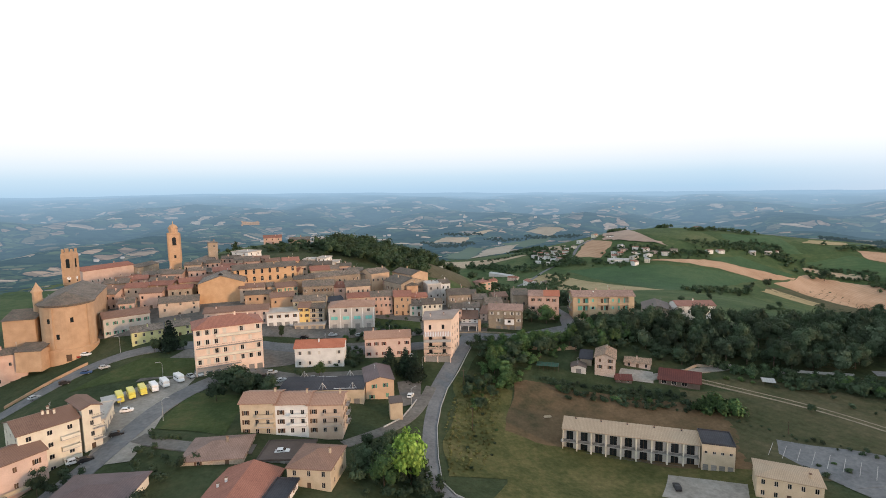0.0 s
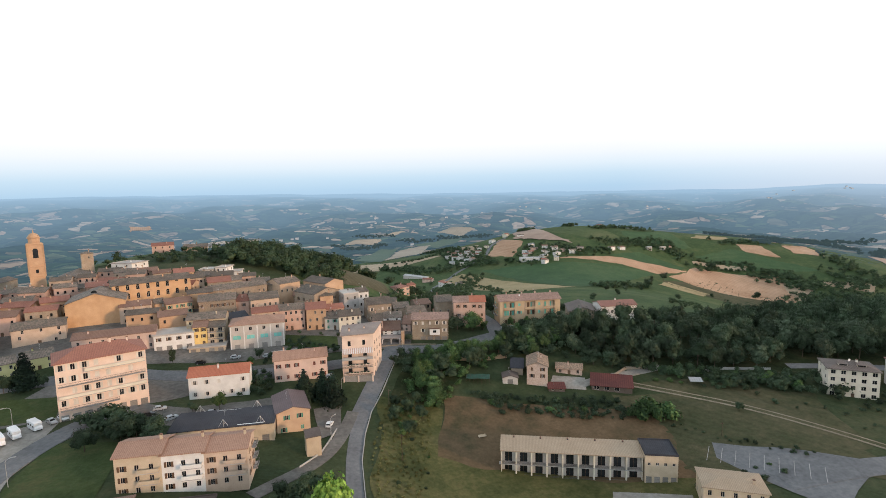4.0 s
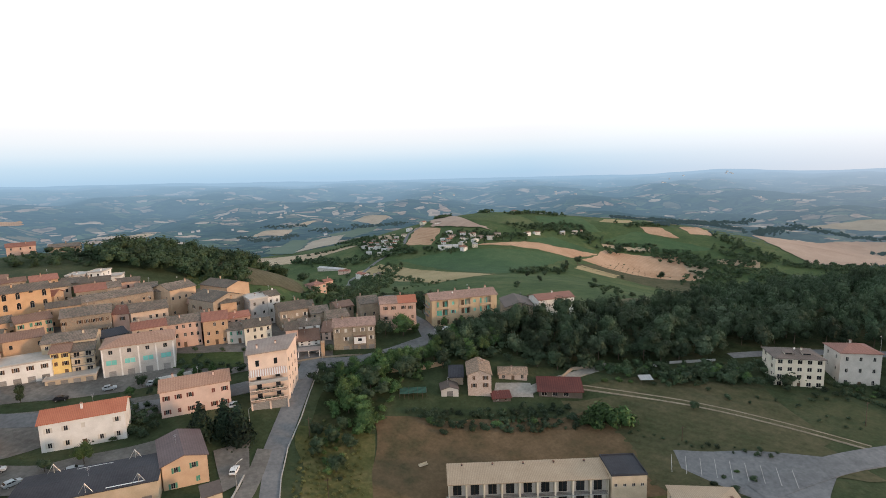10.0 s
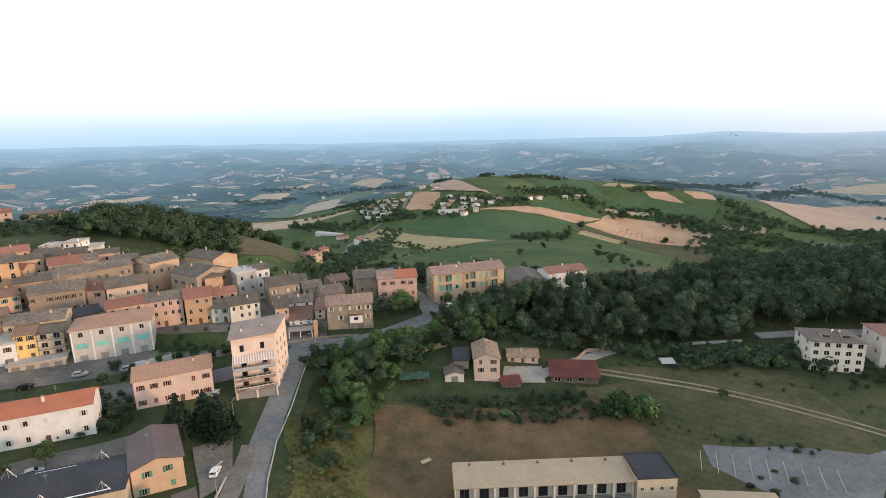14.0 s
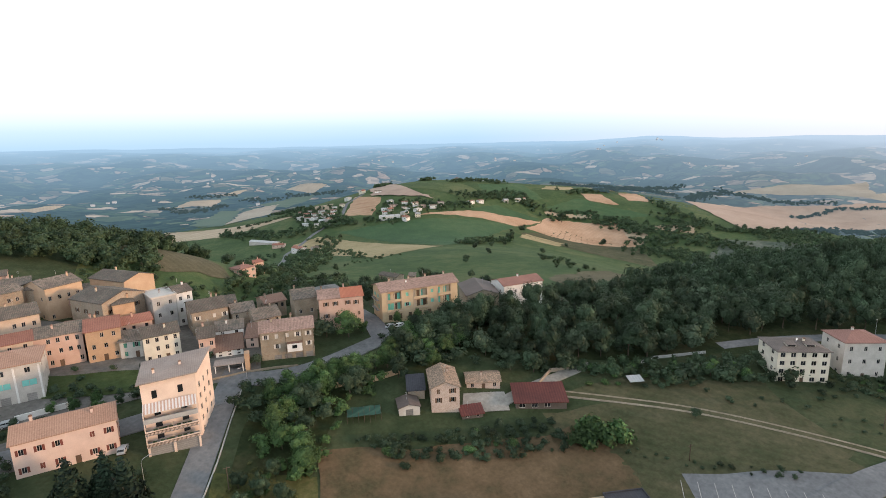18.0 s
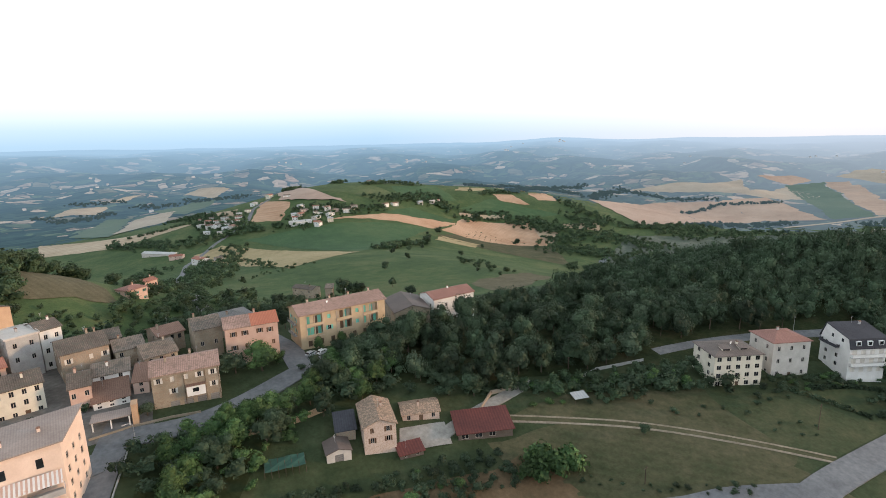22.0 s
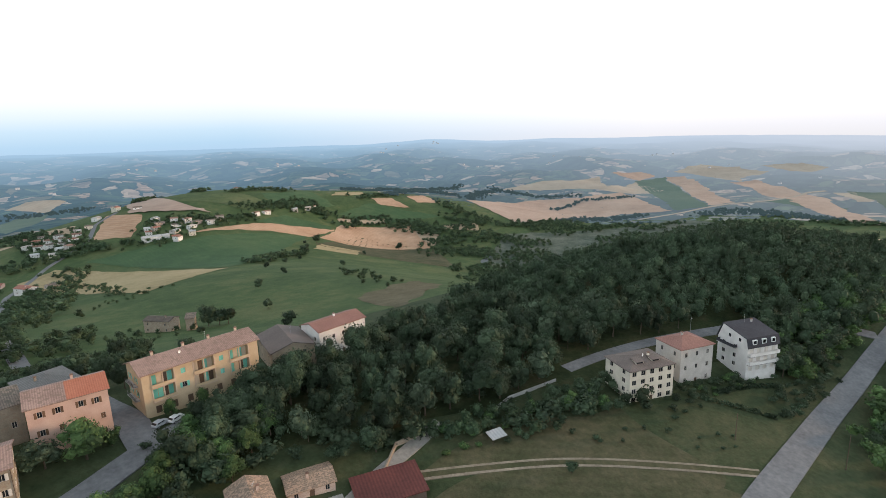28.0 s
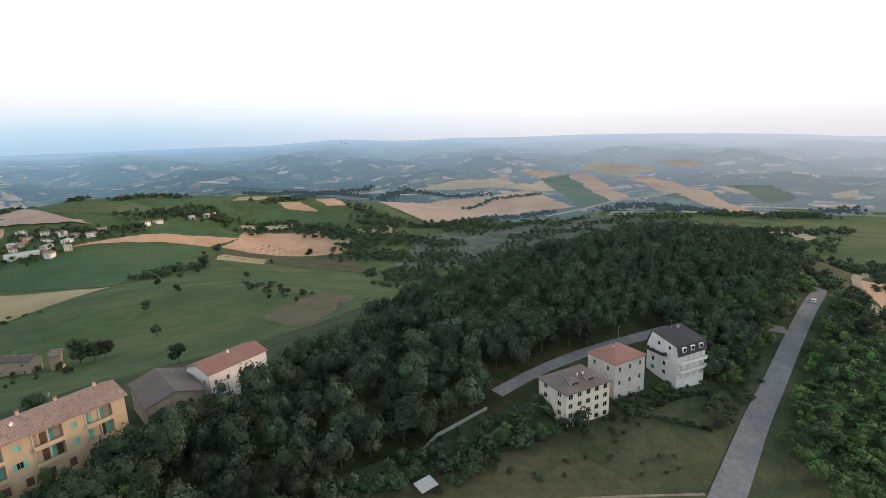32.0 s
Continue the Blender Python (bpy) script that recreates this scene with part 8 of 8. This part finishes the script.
belt(((391, 2201), (490, 2058), (553, 2013)), 6, 9, 14, 18)
belt(((112, 1292), (165, 1258), (215, 1253)), 9, 5, 9, 5)
belt(((962, 1264), (1236, 1415), (1318, 1361), (1783, 1512)), 6, 8, 13, 14)
belt(((570, 1164), (654, 1209), (745, 1199)), 7, 8, 12, 8)
belt(((690, 1118), (742, 1102)), 6, 8, 12, 10)


def copse(poly, gap, lo, hi, clumps=-1.0):
    for x, y in scatter(list(poly), gap, int(abs(poly[0][0])) + 77):
        if noise.noise((x * 0.014, y * 0.014, 5.0)) < clumps:
            continue
        h = wr.uniform(lo, hi)
        far_spots.append((x, y, h, h * wr.uniform(0.9, 1.2)))


copse(((470, 330), (640, 300), (820, 500), (760, 640), (560, 560)), 10, 8, 14, 0.0)
copse(((760, 600), (900, 540), (1050, 430), (1300, 260), (1420, 250), (1440, 480), (1200, 640), (1000, 720), (880, 700)), 11, 9, 14, 0.02)
copse(((340, 950), (460, 985), (440, 1030), (380, 1075), (335, 1050)), 11, 6, 10)
copse(((206, 1060), (262, 1056), (312, 1140), (290, 1200), (216, 1220)), 11, 6, 10)
copse(((520, 1030), (740, 1060), (730, 1110), (540, 1090)), 15, 6, 10)
copse(((30, 400), (74, 410), (84, 480), (40, 490)), 8, 6, 10)
copse(((110, 440), (136, 470), (160, 440), (148, 404), (112, 410)), 9, 2.5, 6)
copse(((700, 60), (1000, 0), (1100, 140), (800, 220)), 12, 8, 14, 0.0)
copse(((118, 216), (160, 200), (171, 190), (164, 180), (142, 190), (124, 206)), 4.6, 3.5, 6.5)
copse(((-130, 400), (-60, 385), (-14, 388), (-8, 405), (-8, 450), (20, 475), (-60, 495), (-150, 480)), 6.2, 10, 16)
copse(((-230, 480), (-130, 470), (-130, 520), (-230, 540)), 9, 8, 12)
copse(((-30, 470), (25, 480), (20, 500), (-30, 560), (-90, 540)), 8, 8, 12)
copse(((40, 345), (100, 350), (110, 380), (60, 400)), 8, 5, 9)
copse(((-34, 350), (0, 340), (30, 318), (58, 330), (60, 400), (74, 425), (60, 432), (44, 420), (22, 396), (-20, 392), (-40, 380)), 5.6, 3.0, 6.5)
copse(((480, 60), (620, 20), (700, 90), (520, 100)), 13, 8, 13)
copse(((360, 60), (470, 20), (480, 60), (380, 80)), 12, 6, 9)
copse(((450, 130), (520, 160), (560, 260), (470, 230)), 8, 9, 14)
copse(((-200, 488), (-150, 482), (-120, 490), (-130, 500), (-190, 505)), 6, 6, 9)
copse(((-150, 395), (-118, 400), (-122, 440), (-190, 440)), 9, 6, 10)
far_spots = [p if p[0] > -88 or p[1] > 480 or p[0] < -165 else (p[0], p[1], p[2] * 0.42, p[3] * 0.6) for p in far_spots if abs(p[0] + 130) > 26 or not 436 < p[1] < 476]
near_far = [p for p in far_spots if math.hypot(p[0], p[1]) < 620]
# far villages, too distant to count house by house
village_rng = random.Random(5)
vill = {"white": Shape(), "tan": Shape()}
tops = Shape()
for cx, cy, count, spread in ((-170, 2300, 26, 90), (60, 2700, 34, 140), (520, 2550, 30, 120), (240, 2050, 10, 50), (3000, 2800, 40, 130), (2500, 2650, 18, 120), (2050, 1750, 16, 110), (2650, 1500, 20, 120), (2700, 700, 18, 110), (2300, 350, 14, 90), (-700, 2100, 24, 120), (-1100, 1700, 20, 120), (900, 3100, 30, 150), (1800, 2600, 20, 130), (3100, 1100, 20, 160)):
    for _ in range(int(count * 0.16)):
        x, y = village_rng.gauss(cx, spread), village_rng.gauss(cy, spread * 0.5)
        w, d, h = village_rng.uniform(8, 14), village_rng.uniform(8, 11), village_rng.uniform(4, 7)
        z = gz(x, y)
        vill[village_rng.choice(("white", "tan"))].box(x, y, z - 2, x + w, y + d, z + h)
        tops.v += [(x - 0.5, y - 0.5, z + h), (x + w + 0.5, y - 0.5, z + h), (x + w + 0.5, y + d + 0.5, z + h), (x - 0.5, y + d + 0.5, z + h), (x, y + d / 2, z + h + 2.4), (x + w, y + d / 2, z + h + 2.4)]
        n = len(tops.v) - 6
        tops.f += [(n, n + 1, n + 5, n + 4), (n + 2, n + 3, n + 4, n + 5), (n, n + 4, n + 3), (n + 1, n + 2, n + 5), (n + 3, n + 2, n + 1, n)]
# village walls and roofs carry their haze as emission in the material
tagged(vill["white"].put("far_village", HAZED_PLASTER), "pale house walls of far villages, haze in their colour", "village", kind="stuff")
tagged(vill["tan"].put("far_village", HAZED_PLASTER), "pinkish house walls of far villages, haze in their colour", "village", kind="stuff")
tagged(tops.put("far_village", HAZED_TILES), "brown tiled roofs of far villages, haze in their colour", "village", kind="stuff")
hill = [p for p in near_far if p[1] > 380 and p[0] < 40]
near_far = [p for p in near_far if not (p[1] > 380 and p[0] < 40)]
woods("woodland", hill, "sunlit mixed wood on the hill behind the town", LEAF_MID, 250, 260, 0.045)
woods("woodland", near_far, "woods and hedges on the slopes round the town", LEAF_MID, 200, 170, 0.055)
# these leaves have haze mixed into their colour as emission
woods("woodland", [p for p in far_spots if math.hypot(p[0], p[1]) >= 1480], "far-slope hedgerows and copses with haze in their colour", HAZED_LEAVES, 320, 40, 0.10)
# a paler leaf colour stands in for haze at this distance
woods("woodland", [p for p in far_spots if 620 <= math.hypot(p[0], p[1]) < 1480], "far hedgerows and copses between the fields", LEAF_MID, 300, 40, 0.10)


# ---- bushes and hedges ----
bush_rng = random.Random(8)
def bushes(poly, gap, lo, hi, group):
    for x, y in scatter(list(poly), gap, int(poly[0][0]) + 900):
        h = bush_rng.uniform(lo, hi)
        bush(x, y, h, h * bush_rng.uniform(1.1, 1.6), bush_rng.choice(("bush", "bush", "freshbush")), group)


bushes(((50, 207), (62, 208), (100, 199), (98, 193), (52, 200)), 3.2, 1.6, 3.4, "bushes below the farmyard")
bushes(((8, 150), (12, 180), (20, 194), (22, 176), (16, 154)), 6.5, 0.9, 2.0, "scrub on the road bank")
bushes(((118, 205), (150, 186), (170, 182), (160, 192), (128, 212)), 4.2, 1.8, 3.8, "bushes above the track")
bushes(((186, 163), (196, 158), (216, 150), (212, 158), (196, 167)), 3.0, 1.5, 3.0, "garden bushes at the ridge houses")
bushes(((44, 240), (50, 241), (58, 243), (54, 238)), 3.4, 1.6, 3.0, "bushes along the street")
bushes(((95, 150), (120, 152), (130, 146), (100, 144)), 4.0, 1.0, 2.2, "bushes behind the motel")


def hedge(points, h, w, label):
    """A clipped hedge along points."""
    rng = np.random.default_rng(int(abs(points[0][0])))
    verts, faces = [], []
    for (ax, ay), (bx, by) in zip(points, points[1:]):
        length = math.hypot(bx - ax, by - ay)
        for i in range(int(length * 26)):
            f, u, v = rng.random(), rng.uniform(-0.5, 0.5), rng.random()
            x, y = ax + (bx - ax) * f - (by - ay) / length * u * w, ay + (by - ay) * f + (bx - ax) / length * u * w
            p = np.array((x, y, gz(x, y) + v * h))
            a, b = rng.normal(size=3) * 0.22, rng.normal(size=3) * 0.22
            n = len(verts)
            verts += [tuple(p - a), tuple(p - b), tuple(p + a), tuple(p + b)]
            faces.append((n, n + 1, n + 2, n + 3))
    return tagged(link("hedge", verts, faces, LEAF), label, "hedge")


hedge(((189, 164), (193, 154), (197, 143)), 1.4, 1.2, "clipped dark hedge down the garden slope")
hedge(((196, 160), (210, 152), (217, 146)), 1.3, 1.2, "clipped dark hedge before the garden")
hedge(((-90, 157), (-86, 152), (-78, 152)), 1.5, 1.3, "dark hedge beside the parking road")


# ---- vehicles ----
TYRE = material("tyre_rubber", (0.012, 0.012, 0.012), (0.03, 0.03, 0.03), rough=0.8)
PAINT = {n: material(n + "_car_paint", lo, hi, rough=0.3, grain=0.6, bump=0.0, vary=0.03) for n, lo, hi in (("white", (0.70, 0.70, 0.70), (0.80, 0.80, 0.80)), ("silver", (0.34, 0.36, 0.38), (0.44, 0.46, 0.48)), ("black", (0.015, 0.016, 0.018), (0.03, 0.03, 0.035)), ("red", (0.25, 0.02, 0.015), (0.36, 0.04, 0.03)), ("blue", (0.03, 0.06, 0.15), (0.05, 0.10, 0.22)), ("yellow", (0.62, 0.55, 0.10), (0.74, 0.66, 0.16)))}


def vehicle(name, x, y, turn, profile, length, width, paint, label, category, group="", glass=()):
    """A vehicle: a bodied side profile with rounded flanks, panes, and four wheels."""
    ob = thing(name, pose(x, y, gz(x, y) + 0.24, 0, 0, turn), label, category, group)
    s = Shape()
    n = len(profile)
    for k, (yy, inset) in enumerate(((-0.5, 0.05), (-0.44, 0.0), (0.44, 0.0), (0.5, 0.05))):
        s.v += [(px * length * (1 - inset), yy * width, pz * (1 - inset * 0.6) + 0.02) for px, pz in profile]
    for k in range(3):
        s.f += [(k * n + i, (k + 1) * n + i, (k + 1) * n + (i + 1) % n, k * n + (i + 1) % n) for i in range(n)]
    s.f += [tuple(range(n)), tuple(range(4 * n - 1, 3 * n - 1, -1))]
    s.put("body", PAINT[paint], ob)
    for pts in glass:
        for side in (-1, 1):
            g = Shape()
            g.v = [(px * length, side * (width * 0.5 + 0.012), pz) for px, pz in pts]
            g.f = [tuple(range(len(pts)))]
            g.put("side_window", GLASS, ob)
    wz = Shape()
    for f in (0.27, -0.30):
        for side in (-1, 1):
            t = Shape()
            t.beam((0, -0.11, 0), (0, 0.11, 0), 0.33, 14)
            w = t.put("wheel", TYRE, ob, pose(f * length, side * (width * 0.5 - 0.10), 0.33 - 0.24))
            r = Shape()
            r.beam((0, -0.13, 0), (0, 0.13, 0), 0.19, 10)
            r.put("rim", STEEL, w)
    return ob


CAR = [(-0.5, 0.35), (-0.5, 0.80), (-0.44, 0.92), (-0.36, 1.32), (-0.28, 1.42), (0.06, 1.42), (0.22, 0.98), (0.44, 0.84), (0.5, 0.62), (0.5, 0.30), (0.2, 0.16), (-0.3, 0.16)]
CAR_GLASS = (((-0.34, 0.98), (-0.31, 1.32), (-0.10, 1.34), (-0.10, 0.96)), ((-0.08, 0.96), (-0.08, 1.34), (0.05, 1.33), (0.18, 0.98)))


def car(x, y, turn, paint, group=""):
    ob = vehicle("car", x, y, turn, CAR, 4.2, 1.72, paint, f"{paint} car parked on the asphalt", "car", group, CAR_GLASS)
    for pts in (((0.065, 1.425), (0.222, 1.0)), ((-0.365, 1.33), (-0.445, 0.95))):
        (xa, za), (xb, zb) = pts
        sgn = 1 if xa > 0 else -1
        g = Shape()
        g.quad((xa * 4.2 + 0.03 * sgn, -0.70, za + 0.015), (xa * 4.2 + 0.03 * sgn, 0.70, za + 0.015), (xb * 4.2 + 0.03 * sgn, 0.74, zb + 0.02), (xb * 4.2 + 0.03 * sgn, -0.74, zb + 0.02))
        g.put("windscreen", GLASS, ob)


car(-107.5, 174.5, 20, "white")
car(-100.5, 157, 30, "black")
car(-104.6, 143.6, 40, "white")
car(-101.2, 143.4, 40, "black")
car(-139.5, 213.5, 40, "silver")
car(-145.5, 211, 20, "blue")
car(-157.5, 198, 60, "silver")
car(-144.1, 179.2, 50, "silver")
car(-150.5, 205, 45, "black")
car(-49.5, 203.6, 10, "silver")
car(-62.0, 201.5, 40, "silver")
car(-10.2, 194.0, 75, "white")
car(-63, 243, 5, "black")
car(-50, 246, 5, "silver")
car(-37, 245.5, 5, "silver")
car(-70, 205, 10, "black")
car(-68, 209, 10, "silver")
car(76.4, 259.4, 20, "white")
car(72.6, 259.6, 20, "silver")
car(-45.5, 146.0, 5, "white")
car(-11, 226, 80, "silver")
car(318, 110.5, -10, "white")
car(-164, 226, 10, "white")
car(-160, 226, 10, "red")
car(-156, 227, 10, "white")
car(72.0, 146.5, 80, "black")
car(-55, 226, 5, "black")
car(-24, 239, 5, "silver")
CAMPER = [(-0.5, 0.45), (-0.5, 2.75), (-0.46, 2.88), (0.30, 2.90), (0.46, 2.60), (0.44, 1.95), (0.40, 1.60), (0.5, 1.15), (0.5, 0.45), (0.2, 0.35), (-0.3, 0.35)]
CAMPER_GLASS = (((-0.38, 1.5), (-0.38, 2.1), (-0.20, 2.1), (-0.20, 1.5)), ((-0.05, 1.5), (-0.05, 2.1), (0.12, 2.1), (0.12, 1.5)), ((0.22, 1.35), (0.24, 1.9), (0.36, 1.9), (0.40, 1.4)))
for x, y, turn in ((-107.2, 191.6, -50), (-105.0, 195.2, -48), (-101.6, 199.6, -44)):
    vehicle("camper_van", x, y, turn, CAMPER, 6.0, 2.25, "white", "white camper van parked below the grassy bank", "camper van", "camper vans on the parking place", CAMPER_GLASS)
for x, y in ((-116.0, 184.6), (-113.2, 187.0), (-110.4, 189.6)):
    vehicle("minibus", x, y, -52, CAMPER, 7.2, 2.2, "yellow", "yellow minibus on the parking place", "minibus", "yellow minibuses", CAMPER_GLASS)
car(-98.6, 203.0, -40, "silver")
car(-96.2, 205.2, -40, "white")
cp = thing("carport", pose(-121.5, 183.0, gz(-119, 182), 0, 0, -52), "open metal carport with a striped sheet roof", "carport")
for ux, uy in ((0, 0), (7, 0), (0, 5), (7, 5)):
    s = Shape()
    s.beam((ux, uy, -0.3), (ux, uy, 2.5), 0.07)
    s.put("post", STEEL, cp)
s = Shape()
s.box(-0.4, -0.4, 2.5, 7.4, 5.4, 2.62)
s.put("roof", ROOF["grey"], cp)


# white lines of the parking place
for i in range(9):
    ax, ay = 112.5 + i * 2.9, 164.6 - i * 2.55
    s = Shape()
    for f in range(6):
        x0, y0, x1, y1 = ax - 0.9 * f, ay - 1.0 * f, ax - 0.9 * (f + 1), ay - 1.0 * (f + 1)
        s.quad((x0, y0, gz(x0, y0) + 0.34), (x1, y1, gz(x1, y1) + 0.34), (x1 + 0.12, y1 - 0.1, gz(x1, y1) + 0.34), (x0 + 0.12, y0 - 0.1, gz(x0, y0) + 0.34))
    tagged(s.put("parking_line", WALL["concrete"]), "worn white parking line painted on the asphalt", "road marking", "parking lines", "structure")


# ---- lamps, poles, walls, farm clutter ----
def street_lamp(x, y, turn, tall=8.0):
    ob = thing("street_lamp", pose(x, y, gz(x, y), 0, 0, turn), "tall grey street lamp with a curved arm", "street lamp", "street lamps")
    s = Shape()
    s.beam((0, 0, -0.4), (0, 0, tall - 1.2), 0.10, 8, 0.06)
    s.put("pole", STEEL, ob)
    s = Shape()
    last = Vector((0, 0, tall - 1.2))
    for i in range(1, 7):
        a = math.pi / 2 * i / 6
        q = Vector((1.8 * (1 - math.cos(a)), 0, tall - 1.2 + 1.2 * math.sin(a)))
        s.beam(last, q, 0.055, 6)
        last = q
    s.put("arm", STEEL, ob)
    s = Shape()
    s.box(1.7, -0.14, tall - 0.08, 2.4, 0.14, tall + 0.06)
    s.put("lamp_head", WALL["concrete"], ob)


for x, y, turn in ((-9.5, 186, 40), (-6, 212, 20), (-108, 200, 220), (-140, 226, 250), (-90, 165, 10), (20, 240, 200)):
    street_lamp(x, y, turn)
for x, y, tall in ((226.0, 175.6, 9.3), (275.1, 148.1, 6.7), (320.1, 132.2, 6.0), (145.0, 239.2, 6.0)):
    street_lamp(x, y, 200, tall)


def pole(x, y, tall=8.0):
    s = Shape()
    s.beam((0, 0, -0.5), (0, 0, tall), 0.13, 8, 0.09)
    ob = s.put("utility_pole", BARK, None, pose(x, y, gz(x, y)))
    tagged(ob, "weathered wooden utility pole", "pole", "utility poles")
    c = Shape()
    c.box(-0.8, -0.06, tall - 0.6, 0.8, 0.06, tall - 0.48)
    c.put("crossarm", BARK, ob)


for x, y, tall in ((12.5, 176, 9), (11, 206, 7), (186, 126, 10), (176, 150, 8), (120, 168, 5)):
    pole(x, y, tall)


def low_wall(points, h, thick, mat, label):
    s = Shape()
    for (ax, ay), (bx, by) in zip(points, points[1:]):
        k = max(1, int(math.hypot(bx - ax, by - ay) / 3))
        for i in range(k):
            p, q = Vector((ax + (bx - ax) * i / k, ay + (by - ay) * i / k)), Vector((ax + (bx - ax) * (i + 1) / k, ay + (by - ay) * (i + 1) / k))
            d = (q - p).normalized()
            n = Vector((-d.y, d.x)) * thick / 2
            base = min(gz(p.x, p.y), gz(q.x, q.y)) - 0.4
            za, zb = gz(p.x, p.y) + h, gz(q.x, q.y) + h
            m = len(s.v)
            s.v += [(p.x - n.x, p.y - n.y, base), (q.x - n.x, q.y - n.y, base), (q.x + n.x, q.y + n.y, base), (p.x + n.x, p.y + n.y, base), (p.x - n.x, p.y - n.y, za), (q.x - n.x, q.y - n.y, zb), (q.x + n.x, q.y + n.y, zb), (p.x + n.x, p.y + n.y, za)]
            s.f += [tuple(m + i for i in f) for f in ((3, 2, 1, 0), (4, 5, 6, 7), (0, 1, 5, 4), (1, 2, 6, 5), (2, 3, 7, 6), (3, 0, 4, 7))]
    return tagged(s.put("garden_wall", mat), label, "wall")


low_wall(((32, 125), (21, 128.2), (11.5, 131.2), (5, 135.6), (1.4, 141.5), (0.3, 156), (0.0, 175), (1.6, 190), (4.4, 203), (9.4, 216), (13.8, 229), (18.6, 242)), 0.42, 0.26, WALL["concrete"], "low concrete kerb wall along the climbing road")
low_wall(((38, 234), (48, 233.4), (57, 232.6), (66, 233.4)), 1.7, 0.4, WALL["brick"], "old brick garden wall behind the farm")
low_wall(((11, 248.6), (20, 249.0), (29, 248.2), (36, 246.8)), 0.6, 0.3, WALL["greystone"], "low stone wall along the street")
low_wall(((-7.8, 192), (-12.4, 178), (-18.2, 169.5)), 0.6, 0.3, WALL["concrete"], "low pale wall along the lane")
low_wall(((-168, 196), (-160, 207), (-150, 219)), 1.1, 0.4, WALL["brick"], "brick retaining wall below the church")
low_wall(((-36, 247), (-24, 249)), 1.6, 0.3, WALL["white"], "white garden wall")
low_wall(((104, 212), (112, 216), (120, 214)), 1.2, 0.4, WALL["stone"], "rubble wall beside the farm ramp")
low_wall(((168, 200), (150, 206), (138, 206)), 1.0, 0.3, WALL["concrete"], "pale retaining wall under the wood")
gh = thing("greenhouse", pose(43.4, 219.4, gz(47, 219), 0, 0, -16), "open garden frame under torn green netting", "garden frame")
for i in range(7):
    s = Shape()
    s.beam((i * 1.6, 0, -0.3), (i * 1.6, 0, 2.0), 0.06)
    s.beam((i * 1.6, 5, -0.3), (i * 1.6, 5, 2.2), 0.06)
    s.beam((i * 1.6, 0, 2.0), (i * 1.6, 5, 2.2), 0.05)
    s.put("frame_hoop", BARK, gh)
s = Shape()
for i in range(6):
    for j in range(4):
        z = lambda a, b: 2.1 + 0.2 * b / 4 - 0.25 * math.sin(a * 2.1 + b) ** 2  # noqa: E731
        s.quad((i * 1.6, j * 1.25, z(i, j)), (i * 1.6 + 1.6, j * 1.25, z(i + 1, j)), (i * 1.6 + 1.6, j * 1.25 + 1.25, z(i + 1, j + 1)), (i * 1.6, j * 1.25 + 1.25, z(i, j + 1)))
s.put("netting", NET, gh)
tr = thing("cattle_trough", pose(42, 189, gz(42, 189), 0, 0, 10), "small weathered wooden feed trough in the paddock", "trough")
s = Shape()
s.box(-1.4, -0.5, 0.35, 1.4, 0.5, 0.5)
for sy in (-0.5, 0.44):
    s.box(-1.4, sy, 0.5, 1.4, sy + 0.06, 0.85)
s.put("trough_body", WALL["tan"], tr)
for sx in (-1.2, 1.2):
    s = Shape()
    s.box(sx - 0.06, -0.45, -0.2, sx + 0.06, 0.45, 0.35)
    s.put("leg", BARK, tr)
cover = thing("shelter", pose(130, 198, gz(130, 198), 0, 0, -20), "small field shelter with a pale sheet roof", "shelter")
for ux, uy in ((0, 0), (4, 0), (0, 2.6), (4, 2.6)):
    s = Shape()
    s.beam((ux, uy, -0.3), (ux, uy, 2.1 + uy * 0.2), 0.06)
    s.put("post", BARK, cover)
s = Shape()
s.quad((-0.4, -0.4, 2.05), (4.4, -0.4, 2.05), (4.4, 3.0, 2.75), (-0.4, 3.0, 2.75))
s.quad((-0.4, 3.0, 2.69), (4.4, 3.0, 2.69), (4.4, -0.4, 1.99), (-0.4, -0.4, 1.99))
s.put("roof", ROOF["grey"], cover)
